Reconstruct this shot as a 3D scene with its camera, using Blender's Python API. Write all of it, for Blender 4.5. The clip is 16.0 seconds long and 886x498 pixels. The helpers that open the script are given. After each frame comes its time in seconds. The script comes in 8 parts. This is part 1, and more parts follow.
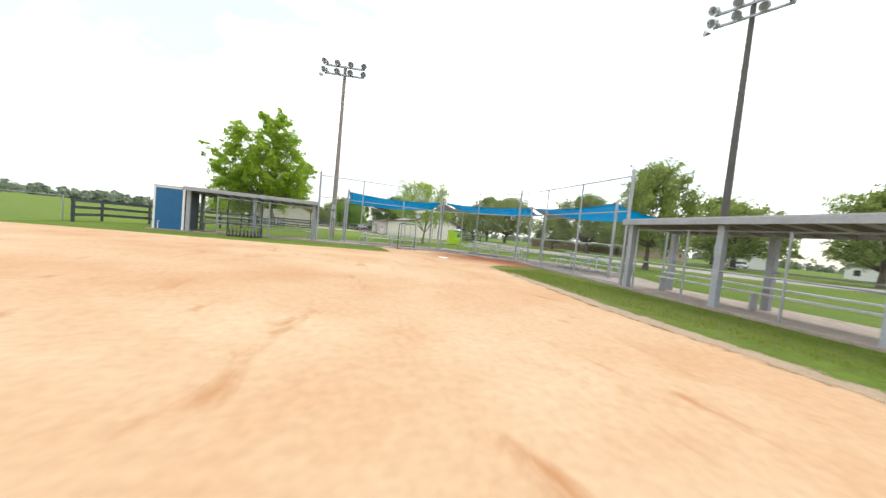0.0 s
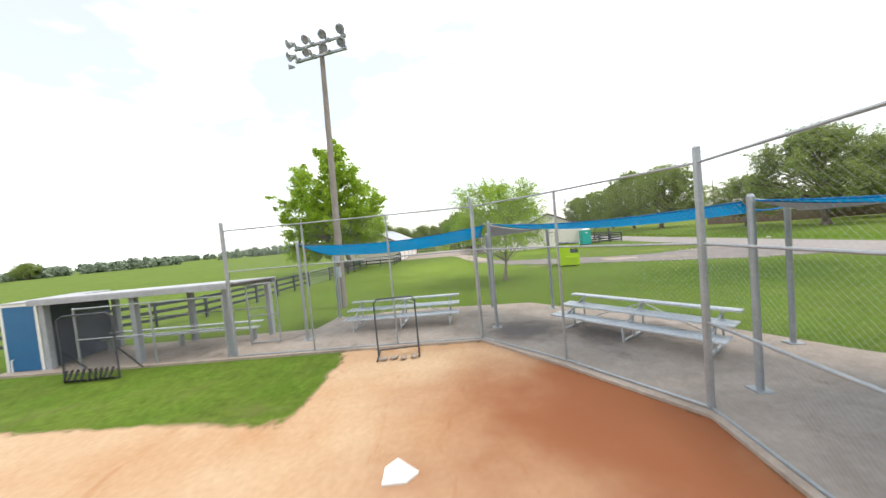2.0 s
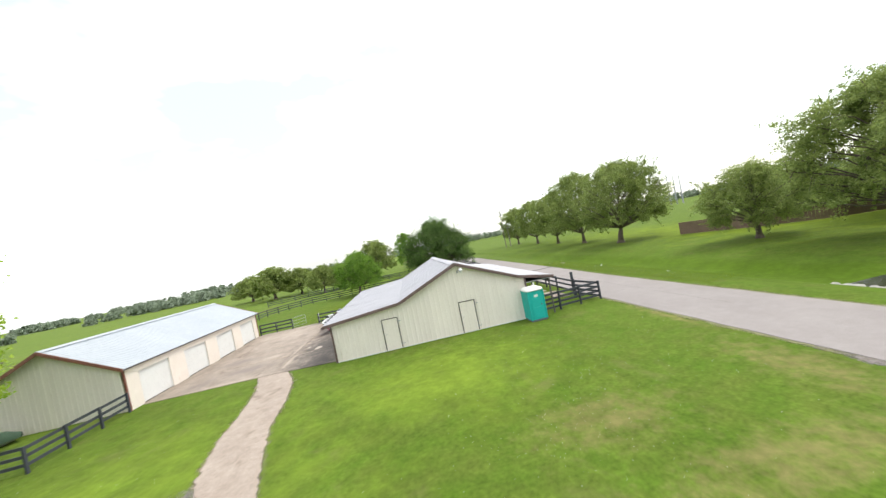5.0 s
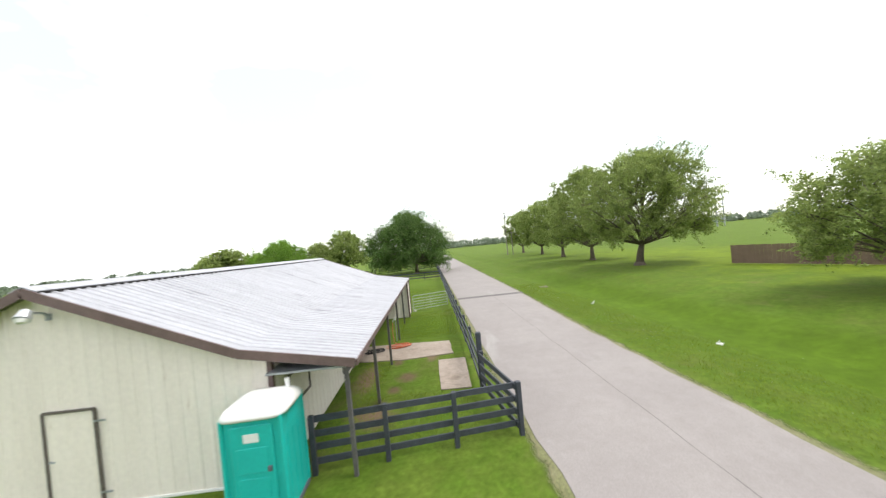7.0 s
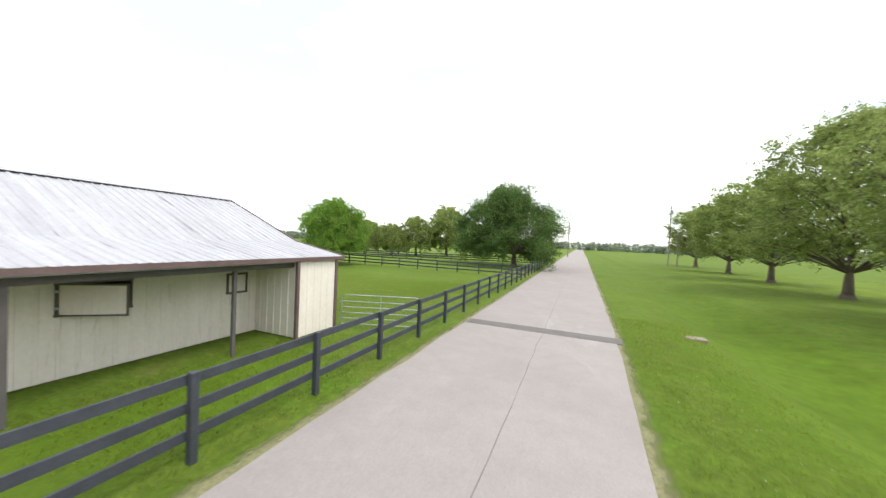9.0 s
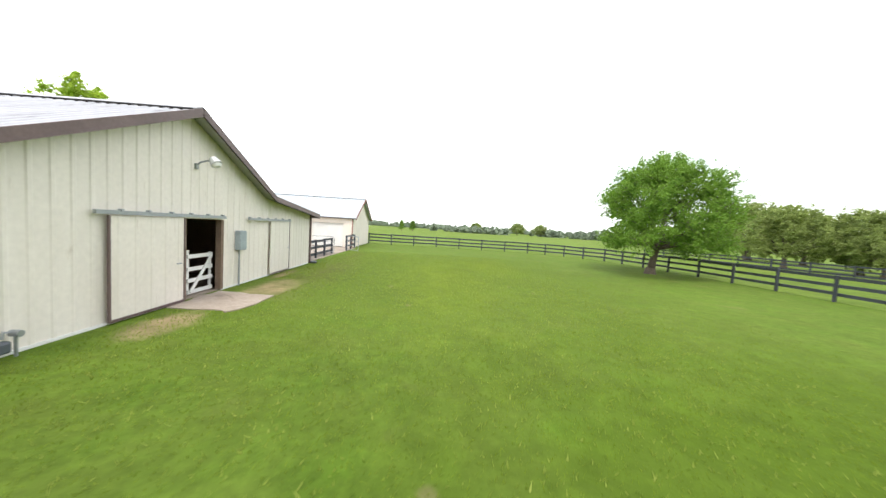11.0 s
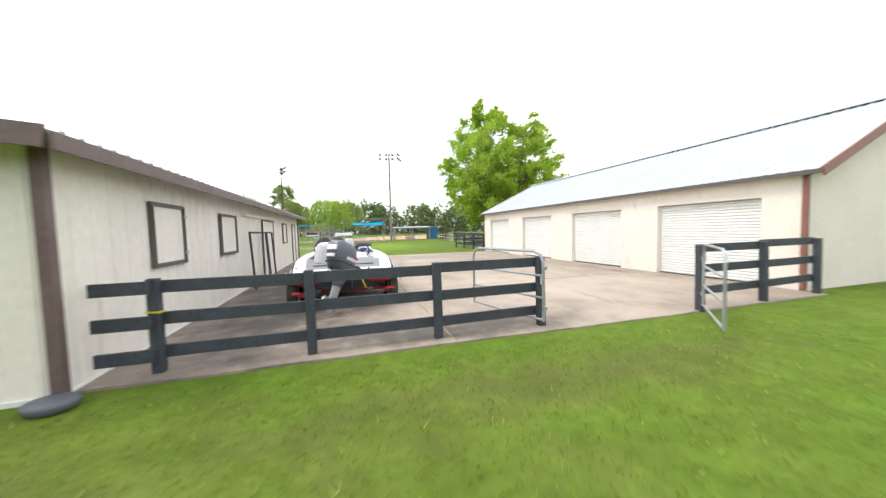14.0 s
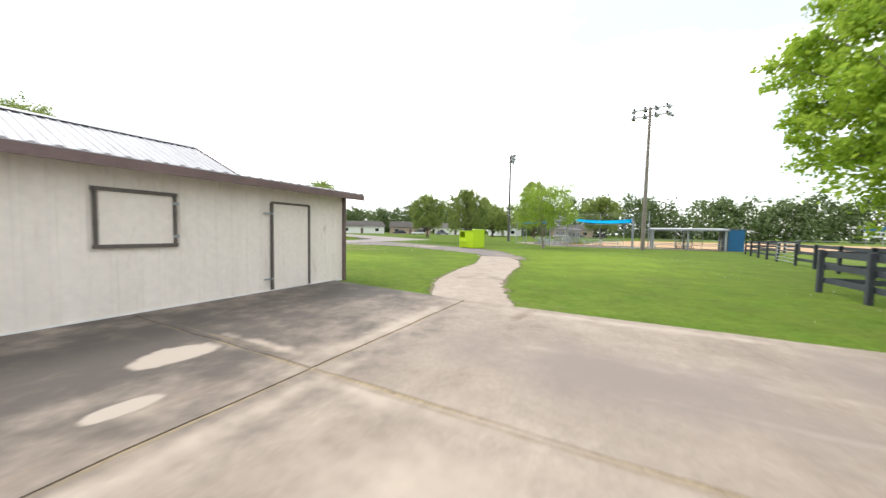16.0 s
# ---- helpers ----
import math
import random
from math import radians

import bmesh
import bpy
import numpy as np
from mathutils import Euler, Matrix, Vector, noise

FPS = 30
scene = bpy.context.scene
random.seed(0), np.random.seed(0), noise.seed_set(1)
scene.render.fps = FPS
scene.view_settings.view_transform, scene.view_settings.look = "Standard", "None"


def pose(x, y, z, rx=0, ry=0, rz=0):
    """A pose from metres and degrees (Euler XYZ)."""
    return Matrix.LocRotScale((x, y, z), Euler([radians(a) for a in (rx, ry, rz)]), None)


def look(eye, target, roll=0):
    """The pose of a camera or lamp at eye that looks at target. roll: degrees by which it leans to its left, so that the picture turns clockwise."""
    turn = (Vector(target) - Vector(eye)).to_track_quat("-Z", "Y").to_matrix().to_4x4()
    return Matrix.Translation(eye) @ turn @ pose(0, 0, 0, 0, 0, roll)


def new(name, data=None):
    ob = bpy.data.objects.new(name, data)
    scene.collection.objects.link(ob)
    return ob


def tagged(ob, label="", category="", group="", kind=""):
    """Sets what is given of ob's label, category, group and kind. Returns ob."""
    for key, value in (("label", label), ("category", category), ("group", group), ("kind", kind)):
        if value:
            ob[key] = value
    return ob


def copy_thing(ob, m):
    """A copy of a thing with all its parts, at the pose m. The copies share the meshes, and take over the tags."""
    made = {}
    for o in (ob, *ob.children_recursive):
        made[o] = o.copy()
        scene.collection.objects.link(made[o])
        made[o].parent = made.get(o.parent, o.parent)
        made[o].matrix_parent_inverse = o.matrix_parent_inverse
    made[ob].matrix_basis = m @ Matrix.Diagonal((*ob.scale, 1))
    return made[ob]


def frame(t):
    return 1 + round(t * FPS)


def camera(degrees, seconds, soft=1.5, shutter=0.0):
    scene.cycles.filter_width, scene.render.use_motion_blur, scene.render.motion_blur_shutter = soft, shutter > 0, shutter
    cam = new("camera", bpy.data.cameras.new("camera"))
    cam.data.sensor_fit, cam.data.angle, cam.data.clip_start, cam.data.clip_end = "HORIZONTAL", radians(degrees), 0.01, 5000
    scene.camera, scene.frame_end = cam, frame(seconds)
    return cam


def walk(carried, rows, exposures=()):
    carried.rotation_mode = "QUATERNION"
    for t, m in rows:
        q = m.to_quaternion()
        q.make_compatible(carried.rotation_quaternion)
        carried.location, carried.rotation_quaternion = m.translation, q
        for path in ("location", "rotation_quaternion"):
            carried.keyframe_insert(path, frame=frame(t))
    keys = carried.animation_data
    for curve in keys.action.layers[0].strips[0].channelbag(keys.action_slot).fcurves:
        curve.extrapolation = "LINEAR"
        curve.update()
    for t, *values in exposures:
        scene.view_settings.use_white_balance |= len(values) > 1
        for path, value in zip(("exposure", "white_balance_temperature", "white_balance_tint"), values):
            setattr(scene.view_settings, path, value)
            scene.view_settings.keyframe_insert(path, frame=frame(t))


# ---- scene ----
cam = camera(107.1, 16.0, soft=1.4, shutter=0.18)
# seconds, x, y, z, pitch, roll, yaw
PATH = [
    (0, -10.160, -56.330, 1.212, -2.76, -5.69, -19.96),
    (0.5, -8.208, -54.298, 1.405, -3.06, -1.46, -9.94),
    (1, -6.640, -51.624, 1.758, -2.87, 2.18, -3.88),
    (1.5, -4.928, -48.658, 2.216, -2.70, 4.08, 0.68),
    (2, -3.484, -45.466, 3.100, -2.47, 5.37, 3.10),
    (2.5, -2.040, -41.989, 4.236, -2.14, 5.85, 4.22),
    (3, -0.686, -38.254, 5.353, -1.85, 6.98, 3.93),
    (3.5, 0.814, -33.865, 5.757, -1.47, 8.92, 2.50),
    (4, 2.182, -29.686, 6.086, -1.79, 9.45, 0.35),
    (4.5, 3.712, -25.106, 6.048, -1.34, 10.35, -2.66),
    (5, 5.671, -21.282, 6.082, -1.02, 11.50, -6.31),
    (5.2, 6.616, -19.989, 6.030, -1.00, 11.72, -6.66),
    (5.66, 8.822, -16.663, 5.887, -0.78, 11.72, -8.26),
    (6.12, 11.433, -13.396, 5.548, -0.61, 10.31, -7.94),
    (6.58, 14.160, -10.163, 5.113, -0.51, 8.04, -5.85),
    (7.04, 16.718, -6.937, 4.682, -0.50, 5.46, -2.16),
    (7.5, 18.818, -3.694, 4.355, -0.62, 3.13, 3.01),
    (8, 20.747, -0.151, 4.091, -0.81, 0.93, 9.38),
    (8.5, 22.204, 3.681, 3.677, -1.18, -1.07, 16.54),
    (8.7, 22.351, 5.562, 3.501, -1.17, -1.62, 17.78),
    (9.12, 22.843, 9.305, 3.167, -1.54, -3.15, 26.23),
    (9.54, 22.483, 13.355, 2.876, -2.10, -4.50, 39.69),
    (9.96, 21.404, 17.221, 2.630, -2.73, -5.35, 55.42),
    (10.38, 19.736, 20.418, 2.433, -3.29, -5.40, 70.64),
    (10.8, 17.611, 22.456, 2.288, -3.64, -4.35, 82.58),
    (11, 16.765, 23.264, 2.183, -3.66, -3.45, 87.03),
    (11.5, 13.763, 24.617, 2.092, -3.99, -1.52, 98.20),
    (12, 10.441, 25.253, 2.038, -4.11, 0.07, 109.06),
    (12.5, 6.955, 25.511, 1.972, -4.20, 1.70, 120.27),
    (13, 3.346, 25.059, 1.887, -4.23, 2.22, 135.06),
    (13.5, -0.033, 23.678, 1.771, -4.18, 1.97, 149.83),
    (14, -2.821, 21.370, 1.529, -3.33, 1.56, 163.49),
    (14.5, -4.883, 18.154, 1.560, -3.60, 0.88, 176.55),
    (15, -6.083, 14.764, 1.519, -3.34, 0.30, 188.22),
    (15.5, -6.789, 11.020, 1.466, -3.18, -0.42, 198.63),
    (16, -6.889, 7.036, 1.462, -3.13, -1.10, 207.29),
]
walk(cam, [(t, pose(x, y, z, 90 + p, r, w)) for t, x, y, z, p, r, w in PATH],
     exposures=[(0, 0.07), (3, 0.07), (5, 0.12), (7.5, 0.17), (8.7, 0.18), (11, 0.37), (13, 0.36), (14.4, 0.25), (15, 0.14), (16, 0.13)])

# ---- sky and sun ----
world = bpy.data.worlds.new("sky")
scene.world = world
world.use_nodes = True
wn, wl = world.node_tree.nodes, world.node_tree.links
wn.clear()
w_out = wn.new("ShaderNodeOutputWorld")
w_bg = wn.new("ShaderNodeBackground")
w_sky = wn.new("ShaderNodeTexSky")
w_sky.sky_type = 'NISHITA'
w_sky.sun_disc = False
w_sky.sun_elevation, w_sky.sun_rotation = radians(61), radians(85)
w_sky.air_density, w_sky.dust_density = 1.0, 2.0
w_coord = wn.new("ShaderNodeTexCoord")
w_map = wn.new("ShaderNodeMapping")
w_map.inputs["Scale"].default_value = (1.0, 1.0, 2.2)
w_noise = wn.new("ShaderNodeTexNoise")
w_noise.inputs["Scale"].default_value = 2.1
w_noise.inputs["Detail"].default_value = 5.0
w_ramp = wn.new("ShaderNodeValToRGB")
w_ramp.color_ramp.elements[0].position, w_ramp.color_ramp.elements[0].color = 0.415, (0.35, 0.35, 0.35, 1)
w_ramp.color_ramp.elements[1].position, w_ramp.color_ramp.elements[1].color = 0.575, (1, 1, 1, 1)
w_gain = wn.new("ShaderNodeMix")
w_gain.data_type, w_gain.blend_type = 'RGBA', 'MULTIPLY'
w_gain.inputs[0].default_value = 1.0
w_gain.inputs[7].default_value = (2.0, 1.9, 1.6, 1)
w_mix = wn.new("ShaderNodeMix")
w_mix.data_type = 'RGBA'
w_mix.inputs[7].default_value = (19.5, 19.8, 20.2, 1)      # cloud deck
wl.new(w_coord.outputs["Generated"], w_map.inputs["Vector"])
wl.new(w_map.outputs["Vector"], w_noise.inputs["Vector"])
wl.new(w_noise.outputs["Fac"], w_ramp.inputs["Fac"])
wl.new(w_ramp.outputs["Color"], w_mix.inputs[0])
wl.new(w_sky.outputs["Color"], w_gain.inputs[6])
wl.new(w_gain.outputs[2], w_mix.inputs[6])
wl.new(w_mix.outputs[2], w_bg.inputs["Color"])
wl.new(w_bg.outputs["Background"], w_out.inputs["Surface"])
w_bg.inputs["Strength"].default_value = 0.1

sun = new("sun", bpy.data.lights.new("sun", 'SUN'))
sun.data.energy, sun.data.angle, sun.data.color = 1.9, radians(16), (1.0, 0.96, 0.9)
sun.matrix_world = look((0, 0, 60), (-33, 3, 0))
scene.view_settings.exposure = 0.0

# ---- materials ----
def mat(name, base, rough=0.8, metal=0.0, tone=(), scale=1.0, spread=0.25, bump=0.0, bscale=None, fine=0.0, fscale=None, spec=0.5, island=0.0, stretch=None, stain=None):
    """A surface with colour patches at two scales: base to tone over 'scale' metres, fine grain at fscale, and relief."""
    m = bpy.data.materials.new(name)
    m.use_nodes = True
    n, l = m.node_tree.nodes, m.node_tree.links
    b = n["Principled BSDF"]
    b.inputs["Roughness"].default_value, b.inputs["Metallic"].default_value = rough, metal
    b.inputs["Specular IOR Level"].default_value = spec
    geo = n.new("ShaderNodeNewGeometry")
    tone = tone or tuple(c * 0.7 for c in base)
    big = n.new("ShaderNodeTexNoise")
    big.inputs["Scale"].default_value, big.inputs["Detail"].default_value = 1.0 / scale, 6.0
    big.inputs["Roughness"].default_value = 0.65
    where = geo.outputs["Position"]
    if stretch:
        mp = n.new("ShaderNodeVectorMath")
        mp.operation = 'MULTIPLY'
        mp.inputs[1].default_value = stretch
        l.new(geo.outputs["Position"], mp.inputs[0])
        where = mp.outputs[0]
    l.new(where, big.inputs["Vector"])
    r1 = n.new("ShaderNodeMapRange")
    r1.inputs[1].default_value, r1.inputs[2].default_value = 0.5 - spread, 0.5 + spread
    l.new(big.outputs["Fac"], r1.inputs[0])
    mix = n.new("ShaderNodeMix")
    mix.data_type = 'RGBA'
    mix.inputs[6].default_value, mix.inputs[7].default_value = (*tone, 1), (*base, 1)
    l.new(r1.outputs[0], mix.inputs[0])
    col = mix.outputs[2]
    if fine:
        small = n.new("ShaderNodeTexNoise")
        small.inputs["Scale"].default_value, small.inputs["Detail"].default_value = 1.0 / (fscale or scale / 12), 4.0
        l.new(geo.outputs["Position"], small.inputs["Vector"])
        r2 = n.new("ShaderNodeMapRange")
        r2.inputs[1].default_value, r2.inputs[2].default_value = 0.3, 0.7
        r2.inputs[3].default_value, r2.inputs[4].default_value = 1 - fine, 1 + fine
        l.new(small.outputs["Fac"], r2.inputs[0])
        mul = n.new("ShaderNodeVectorMath")
        mul.operation = 'SCALE'
        l.new(col, mul.inputs[0])
        l.new(r2.outputs[0], mul.inputs["Scale"])
        col = mul.outputs[0]
    if stain:
        colour, size, long, lo, hi = stain
        sm = n.new("ShaderNodeVectorMath")
        sm.operation = 'MULTIPLY'
        sm.inputs[1].default_value = long
        l.new(geo.outputs["Position"], sm.inputs[0])
        sn = n.new("ShaderNodeTexNoise")
        sn.inputs["Scale"].default_value, sn.inputs["Detail"].default_value = 1.0 / size, 7.0
        sn.inputs["Roughness"].default_value, sn.inputs["Distortion"].default_value = 0.62, 0.6
        l.new(sm.outputs[0], sn.inputs["Vector"])
        sr = n.new("ShaderNodeMapRange")
        sr.interpolation_type = 'SMOOTHSTEP'
        sr.inputs[1].default_value, sr.inputs[2].default_value = lo, hi
        l.new(sn.outputs["Fac"], sr.inputs[0])
        sx = n.new("ShaderNodeMix")
        sx.data_type = 'RGBA'
        l.new(sr.outputs[0], sx.inputs[0])
        l.new(col, sx.inputs[6])
        sx.inputs[7].default_value = (*colour, 1)
        col = sx.outputs[2]
    if island:
        info = n.new("ShaderNodeObjectInfo")
        rnd = n.new("ShaderNodeMath")
        rnd.operation = 'ADD'
        l.new(info.outputs["Random"], rnd.inputs[0])
        l.new(geo.outputs["Random Per Island"], rnd.inputs[1])
        r3 = n.new("ShaderNodeMapRange")
        r3.inputs[1].default_value, r3.inputs[2].default_value = 0.0, 2.0
        r3.inputs[3].default_value, r3.inputs[4].default_value = 1 - island, 1 + island
        l.new(rnd.outputs[0], r3.inputs[0])
        mu2 = n.new("ShaderNodeVectorMath")
        mu2.operation = 'SCALE'
        l.new(col, mu2.inputs[0])
        l.new(r3.outputs[0], mu2.inputs["Scale"])
        col = mu2.outputs[0]
    l.new(col, b.inputs["Base Color"])
    if bump:
        bn = n.new("ShaderNodeTexNoise")
        bn.inputs["Scale"].default_value, bn.inputs["Detail"].default_value = 1.0 / (bscale or scale / 10), 5.0
        l.new(geo.outputs["Position"], bn.inputs["Vector"])
        bp = n.new("ShaderNodeBump")
        bp.inputs["Strength"].default_value, bp.inputs["Distance"].default_value = bump, 0.02
        l.new(bn.outputs["Fac"], bp.inputs["Height"])
        l.new(bp.outputs["Normal"], b.inputs["Normal"])
    return m


M_LAWN = mat("mown_grass", (0.060, 0.113, 0.010), 0.95, tone=(0.098, 0.138, 0.021), scale=1.3, spread=0.18, bump=0.6, bscale=0.06, fine=0.20, fscale=0.13, spec=0.1, stain=((0.118, 0.128, 0.038), 2.4, (1, 1, 1), 0.56, 0.76))
M_PASTURE = mat("pasture_grass", (0.11, 0.16, 0.02), 0.95, tone=(0.075, 0.125, 0.018), scale=9.0, spread=0.2, bump=0.4, bscale=0.12, fine=0.22, fscale=0.2, spec=0.1, stain=((0.15, 0.15, 0.055), 14.0, (1, 1, 1), 0.56, 0.75))
M_DIRT = mat("infield_clay", (0.49, 0.365, 0.238), 0.95, tone=(0.415, 0.245, 0.132), scale=3.2, spread=0.2, bump=0.35, bscale=0.3, fine=0.06, fscale=0.1, spec=0.1, stain=((0.35, 0.175, 0.08), 1.1, (1.6, 0.6, 1), 0.56, 0.76))
M_ROAD = mat("asphalt", (0.295, 0.270, 0.258), 0.9, tone=(0.25, 0.227, 0.218), scale=2.5, bump=0.3, bscale=0.03, fine=0.08, fscale=0.03, spec=0.3, stain=((0.32, 0.30, 0.29), 1.8, (1.2, 0.35, 1), 0.57, 0.77))
M_STRIP = mat("dark_asphalt", (0.145, 0.132, 0.128), 0.9, scale=0.6, bump=0.3, bscale=0.03, fine=0.15, fscale=0.03)
M_SEAM = mat("road_seam", (0.19, 0.173, 0.165), 0.9, scale=0.6, fine=0.15, fscale=0.03)
M_CONC = mat("concrete", (0.33, 0.276, 0.226), 0.8, tone=(0.238, 0.193, 0.156), scale=1.5, spread=0.16, bump=0.15, bscale=0.04, fine=0.08, fscale=0.05, island=0.08, stain=((0.165, 0.122, 0.094), 1.3, (1.4, 0.5, 1), 0.55, 0.76))
M_SLAB = mat("pale_concrete", (0.375, 0.315, 0.262), 0.85, tone=(0.275, 0.222, 0.182), scale=1.4, bump=0.25, bscale=0.05, fine=0.1, fscale=0.06, island=0.05, stain=((0.19, 0.148, 0.115), 1.1, (1, 1, 1), 0.55, 0.74))
M_GRAVEL = mat("gravel", (0.225, 0.198, 0.187), 0.95, tone=(0.14, 0.126, 0.122), scale=1.6, bump=0.7, bscale=0.05, fine=0.28, fscale=0.04, stain=((0.30, 0.235, 0.165), 2.4, (0.5, 1.2, 1), 0.54, 0.68))
M_BARE = mat("bare_soil", (0.27, 0.215, 0.15), 0.95, tone=(0.19, 0.155, 0.10), scale=0.7, bump=0.6, bscale=0.06, fine=0.3, fscale=0.06)
M_JOINT = mat("joint_dirt", (0.34, 0.27, 0.165), 0.95, tone=(0.21, 0.165, 0.105), scale=0.3, fine=0.3, fscale=0.03)
M_EDGE = mat("pale_edge_soil", (0.33, 0.25, 0.168), 0.95, tone=(0.26, 0.195, 0.13), scale=0.6, bump=0.4, bscale=0.05, fine=0.2, fscale=0.05)
M_VERGE = mat("thin_verge", (0.20, 0.185, 0.105), 0.95, tone=(0.13, 0.145, 0.05), scale=0.5, bump=0.5, bscale=0.06, fine=0.3, fscale=0.06)
M_CREAM = mat("cream_metal", (0.805, 0.752, 0.685), 0.5, tone=(0.735, 0.68, 0.61), scale=0.9, bump=0.05, fine=0.04, fscale=0.1, spec=0.35, island=0.04, stretch=(1.6, 1.6, 0.35), stain=((0.54, 0.46, 0.38), 0.5, (2.5, 2.5, 0.5), 0.60, 0.82))
M_STUCCO = mat("cream_stucco", (0.80, 0.735, 0.66), 0.8, tone=(0.72, 0.65, 0.575), scale=1.1, bump=0.15, bscale=0.03, fine=0.05, fscale=0.06, stain=((0.57, 0.48, 0.40), 0.6, (1.6, 1.6, 0.5), 0.6, 0.82))
M_BROWN = mat("brown_trim", (0.118, 0.076, 0.073), 0.5, tone=(0.155, 0.106, 0.10), scale=0.6, fine=0.1, fscale=0.05)
M_FRAME = mat("weathered_dark_frame", (0.085, 0.070, 0.062), 0.55, tone=(0.13, 0.112, 0.10), scale=0.3, fine=0.15, fscale=0.04)
M_RUST = mat("red_brown_trim", (0.27, 0.105, 0.075), 0.55, tone=(0.20, 0.085, 0.065), scale=0.5, fine=0.1, fscale=0.05)
M_ROOF = mat("weathered_metal_roof", (0.44, 0.445, 0.475), 0.5, 0.1, tone=(0.34, 0.34, 0.365), scale=0.55, spread=0.2, bump=0.05, fine=0.06, fscale=0.15, island=0.05, stretch=(0.22, 1.9, 0.22), stain=((0.18, 0.178, 0.19), 0.33, (0.16, 1.7, 0.16), 0.57, 0.74))
M_ROOF2 = mat("pale_blue_metal_roof", (0.42, 0.455, 0.49), 0.45, 0.1, tone=(0.36, 0.395, 0.43), scale=2.0, fine=0.05, fscale=0.2, island=0.04)
M_BLACK = mat("black_fence_paint", (0.036, 0.041, 0.052), 0.65, tone=(0.046, 0.052, 0.066), scale=0.4, bump=0.25, bscale=0.02, fine=0.2, fscale=0.03, island=0.12)
M_GALV = mat("galvanised_steel", (0.40, 0.42, 0.44), 0.45, 0.55, tone=(0.30, 0.32, 0.34), scale=0.35, fine=0.08, fscale=0.05)
M_ALU = mat("aluminium", (0.62, 0.64, 0.66), 0.4, 0.6, tone=(0.52, 0.54, 0.56), scale=0.5, fine=0.06, fscale=0.05)
M_WHITE = mat("white_paint", (0.78, 0.78, 0.76), 0.5, tone=(0.70, 0.70, 0.68), scale=0.6, fine=0.04, fscale=0.05)
M_WIRE = mat("chain_link_wire", (0.34, 0.35, 0.36), 0.55, 0.3, scale=0.5)
M_NET = mat("black_netting", (0.02, 0.02, 0.022), 0.8, scale=0.3)
M_BLUE = mat("blue_panel_paint", (0.012, 0.13, 0.30), 0.55, tone=(0.01, 0.105, 0.25), scale=0.8, fine=0.06, fscale=0.05)
M_SAIL = mat("blue_shade_cloth", (0.002, 0.47, 0.74), 0.85, tone=(0.002, 0.42, 0.68), scale=1.2, bump=0.1, bscale=0.02, fine=0.05, fscale=0.02, spec=0.05)
M_HEM = mat("blue_webbing", (0.003, 0.16, 0.42), 0.8, tone=(0.003, 0.13, 0.36), scale=0.4, fine=0.08, fscale=0.01, spec=0.1)
M_SAILG = mat("grey_shade_cloth", (0.36, 0.37, 0.39), 0.8, scale=0.8, fine=0.05, fscale=0.02)
M_POLE = mat("weathered_pole_wood", (0.27, 0.235, 0.205), 0.85, tone=(0.19, 0.165, 0.145), scale=0.5, bump=0.3, bscale=0.03, fine=0.15, fscale=0.03)
M_DARK = mat("near_black_fill", (0.02, 0.018, 0.017), 0.9, scale=0.5)
M_RUBBER = mat("black_rubber", (0.022, 0.022, 0.023), 0.75, scale=0.2, fine=0.2, fscale=0.02)
M_LIME = mat("lime_green_paint", (0.50, 0.72, 0.01), 0.45, tone=(0.42, 0.62, 0.01), scale=0.7, fine=0.06, fscale=0.05)
M_LID = mat("dark_grey_plastic", (0.075, 0.085, 0.10), 0.55, tone=(0.10, 0.11, 0.13), scale=0.3, fine=0.1, fscale=0.04)
M_TEAL = mat("turquoise_plastic", (0.01, 0.46, 0.41), 0.45, tone=(0.01, 0.38, 0.34), scale=0.6, fine=0.05, fscale=0.05)
M_BARK = mat("grey_brown_bark", (0.16, 0.125, 0.095), 0.95, tone=(0.09, 0.075, 0.06), scale=0.25, bump=0.8, bscale=0.04, fine=0.25, fscale=0.04)
M_BARKP = mat("pale_bark", (0.30, 0.265, 0.22), 0.95, tone=(0.17, 0.145, 0.115), scale=0.25, bump=0.7, bscale=0.04, fine=0.2, fscale=0.04)
M_WOODF = mat("brown_board_fence", (0.20, 0.135, 0.095), 0.85, tone=(0.145, 0.10, 0.075), scale=0.6, bump=0.2, bscale=0.03, fine=0.15, fscale=0.04, island=0.1)


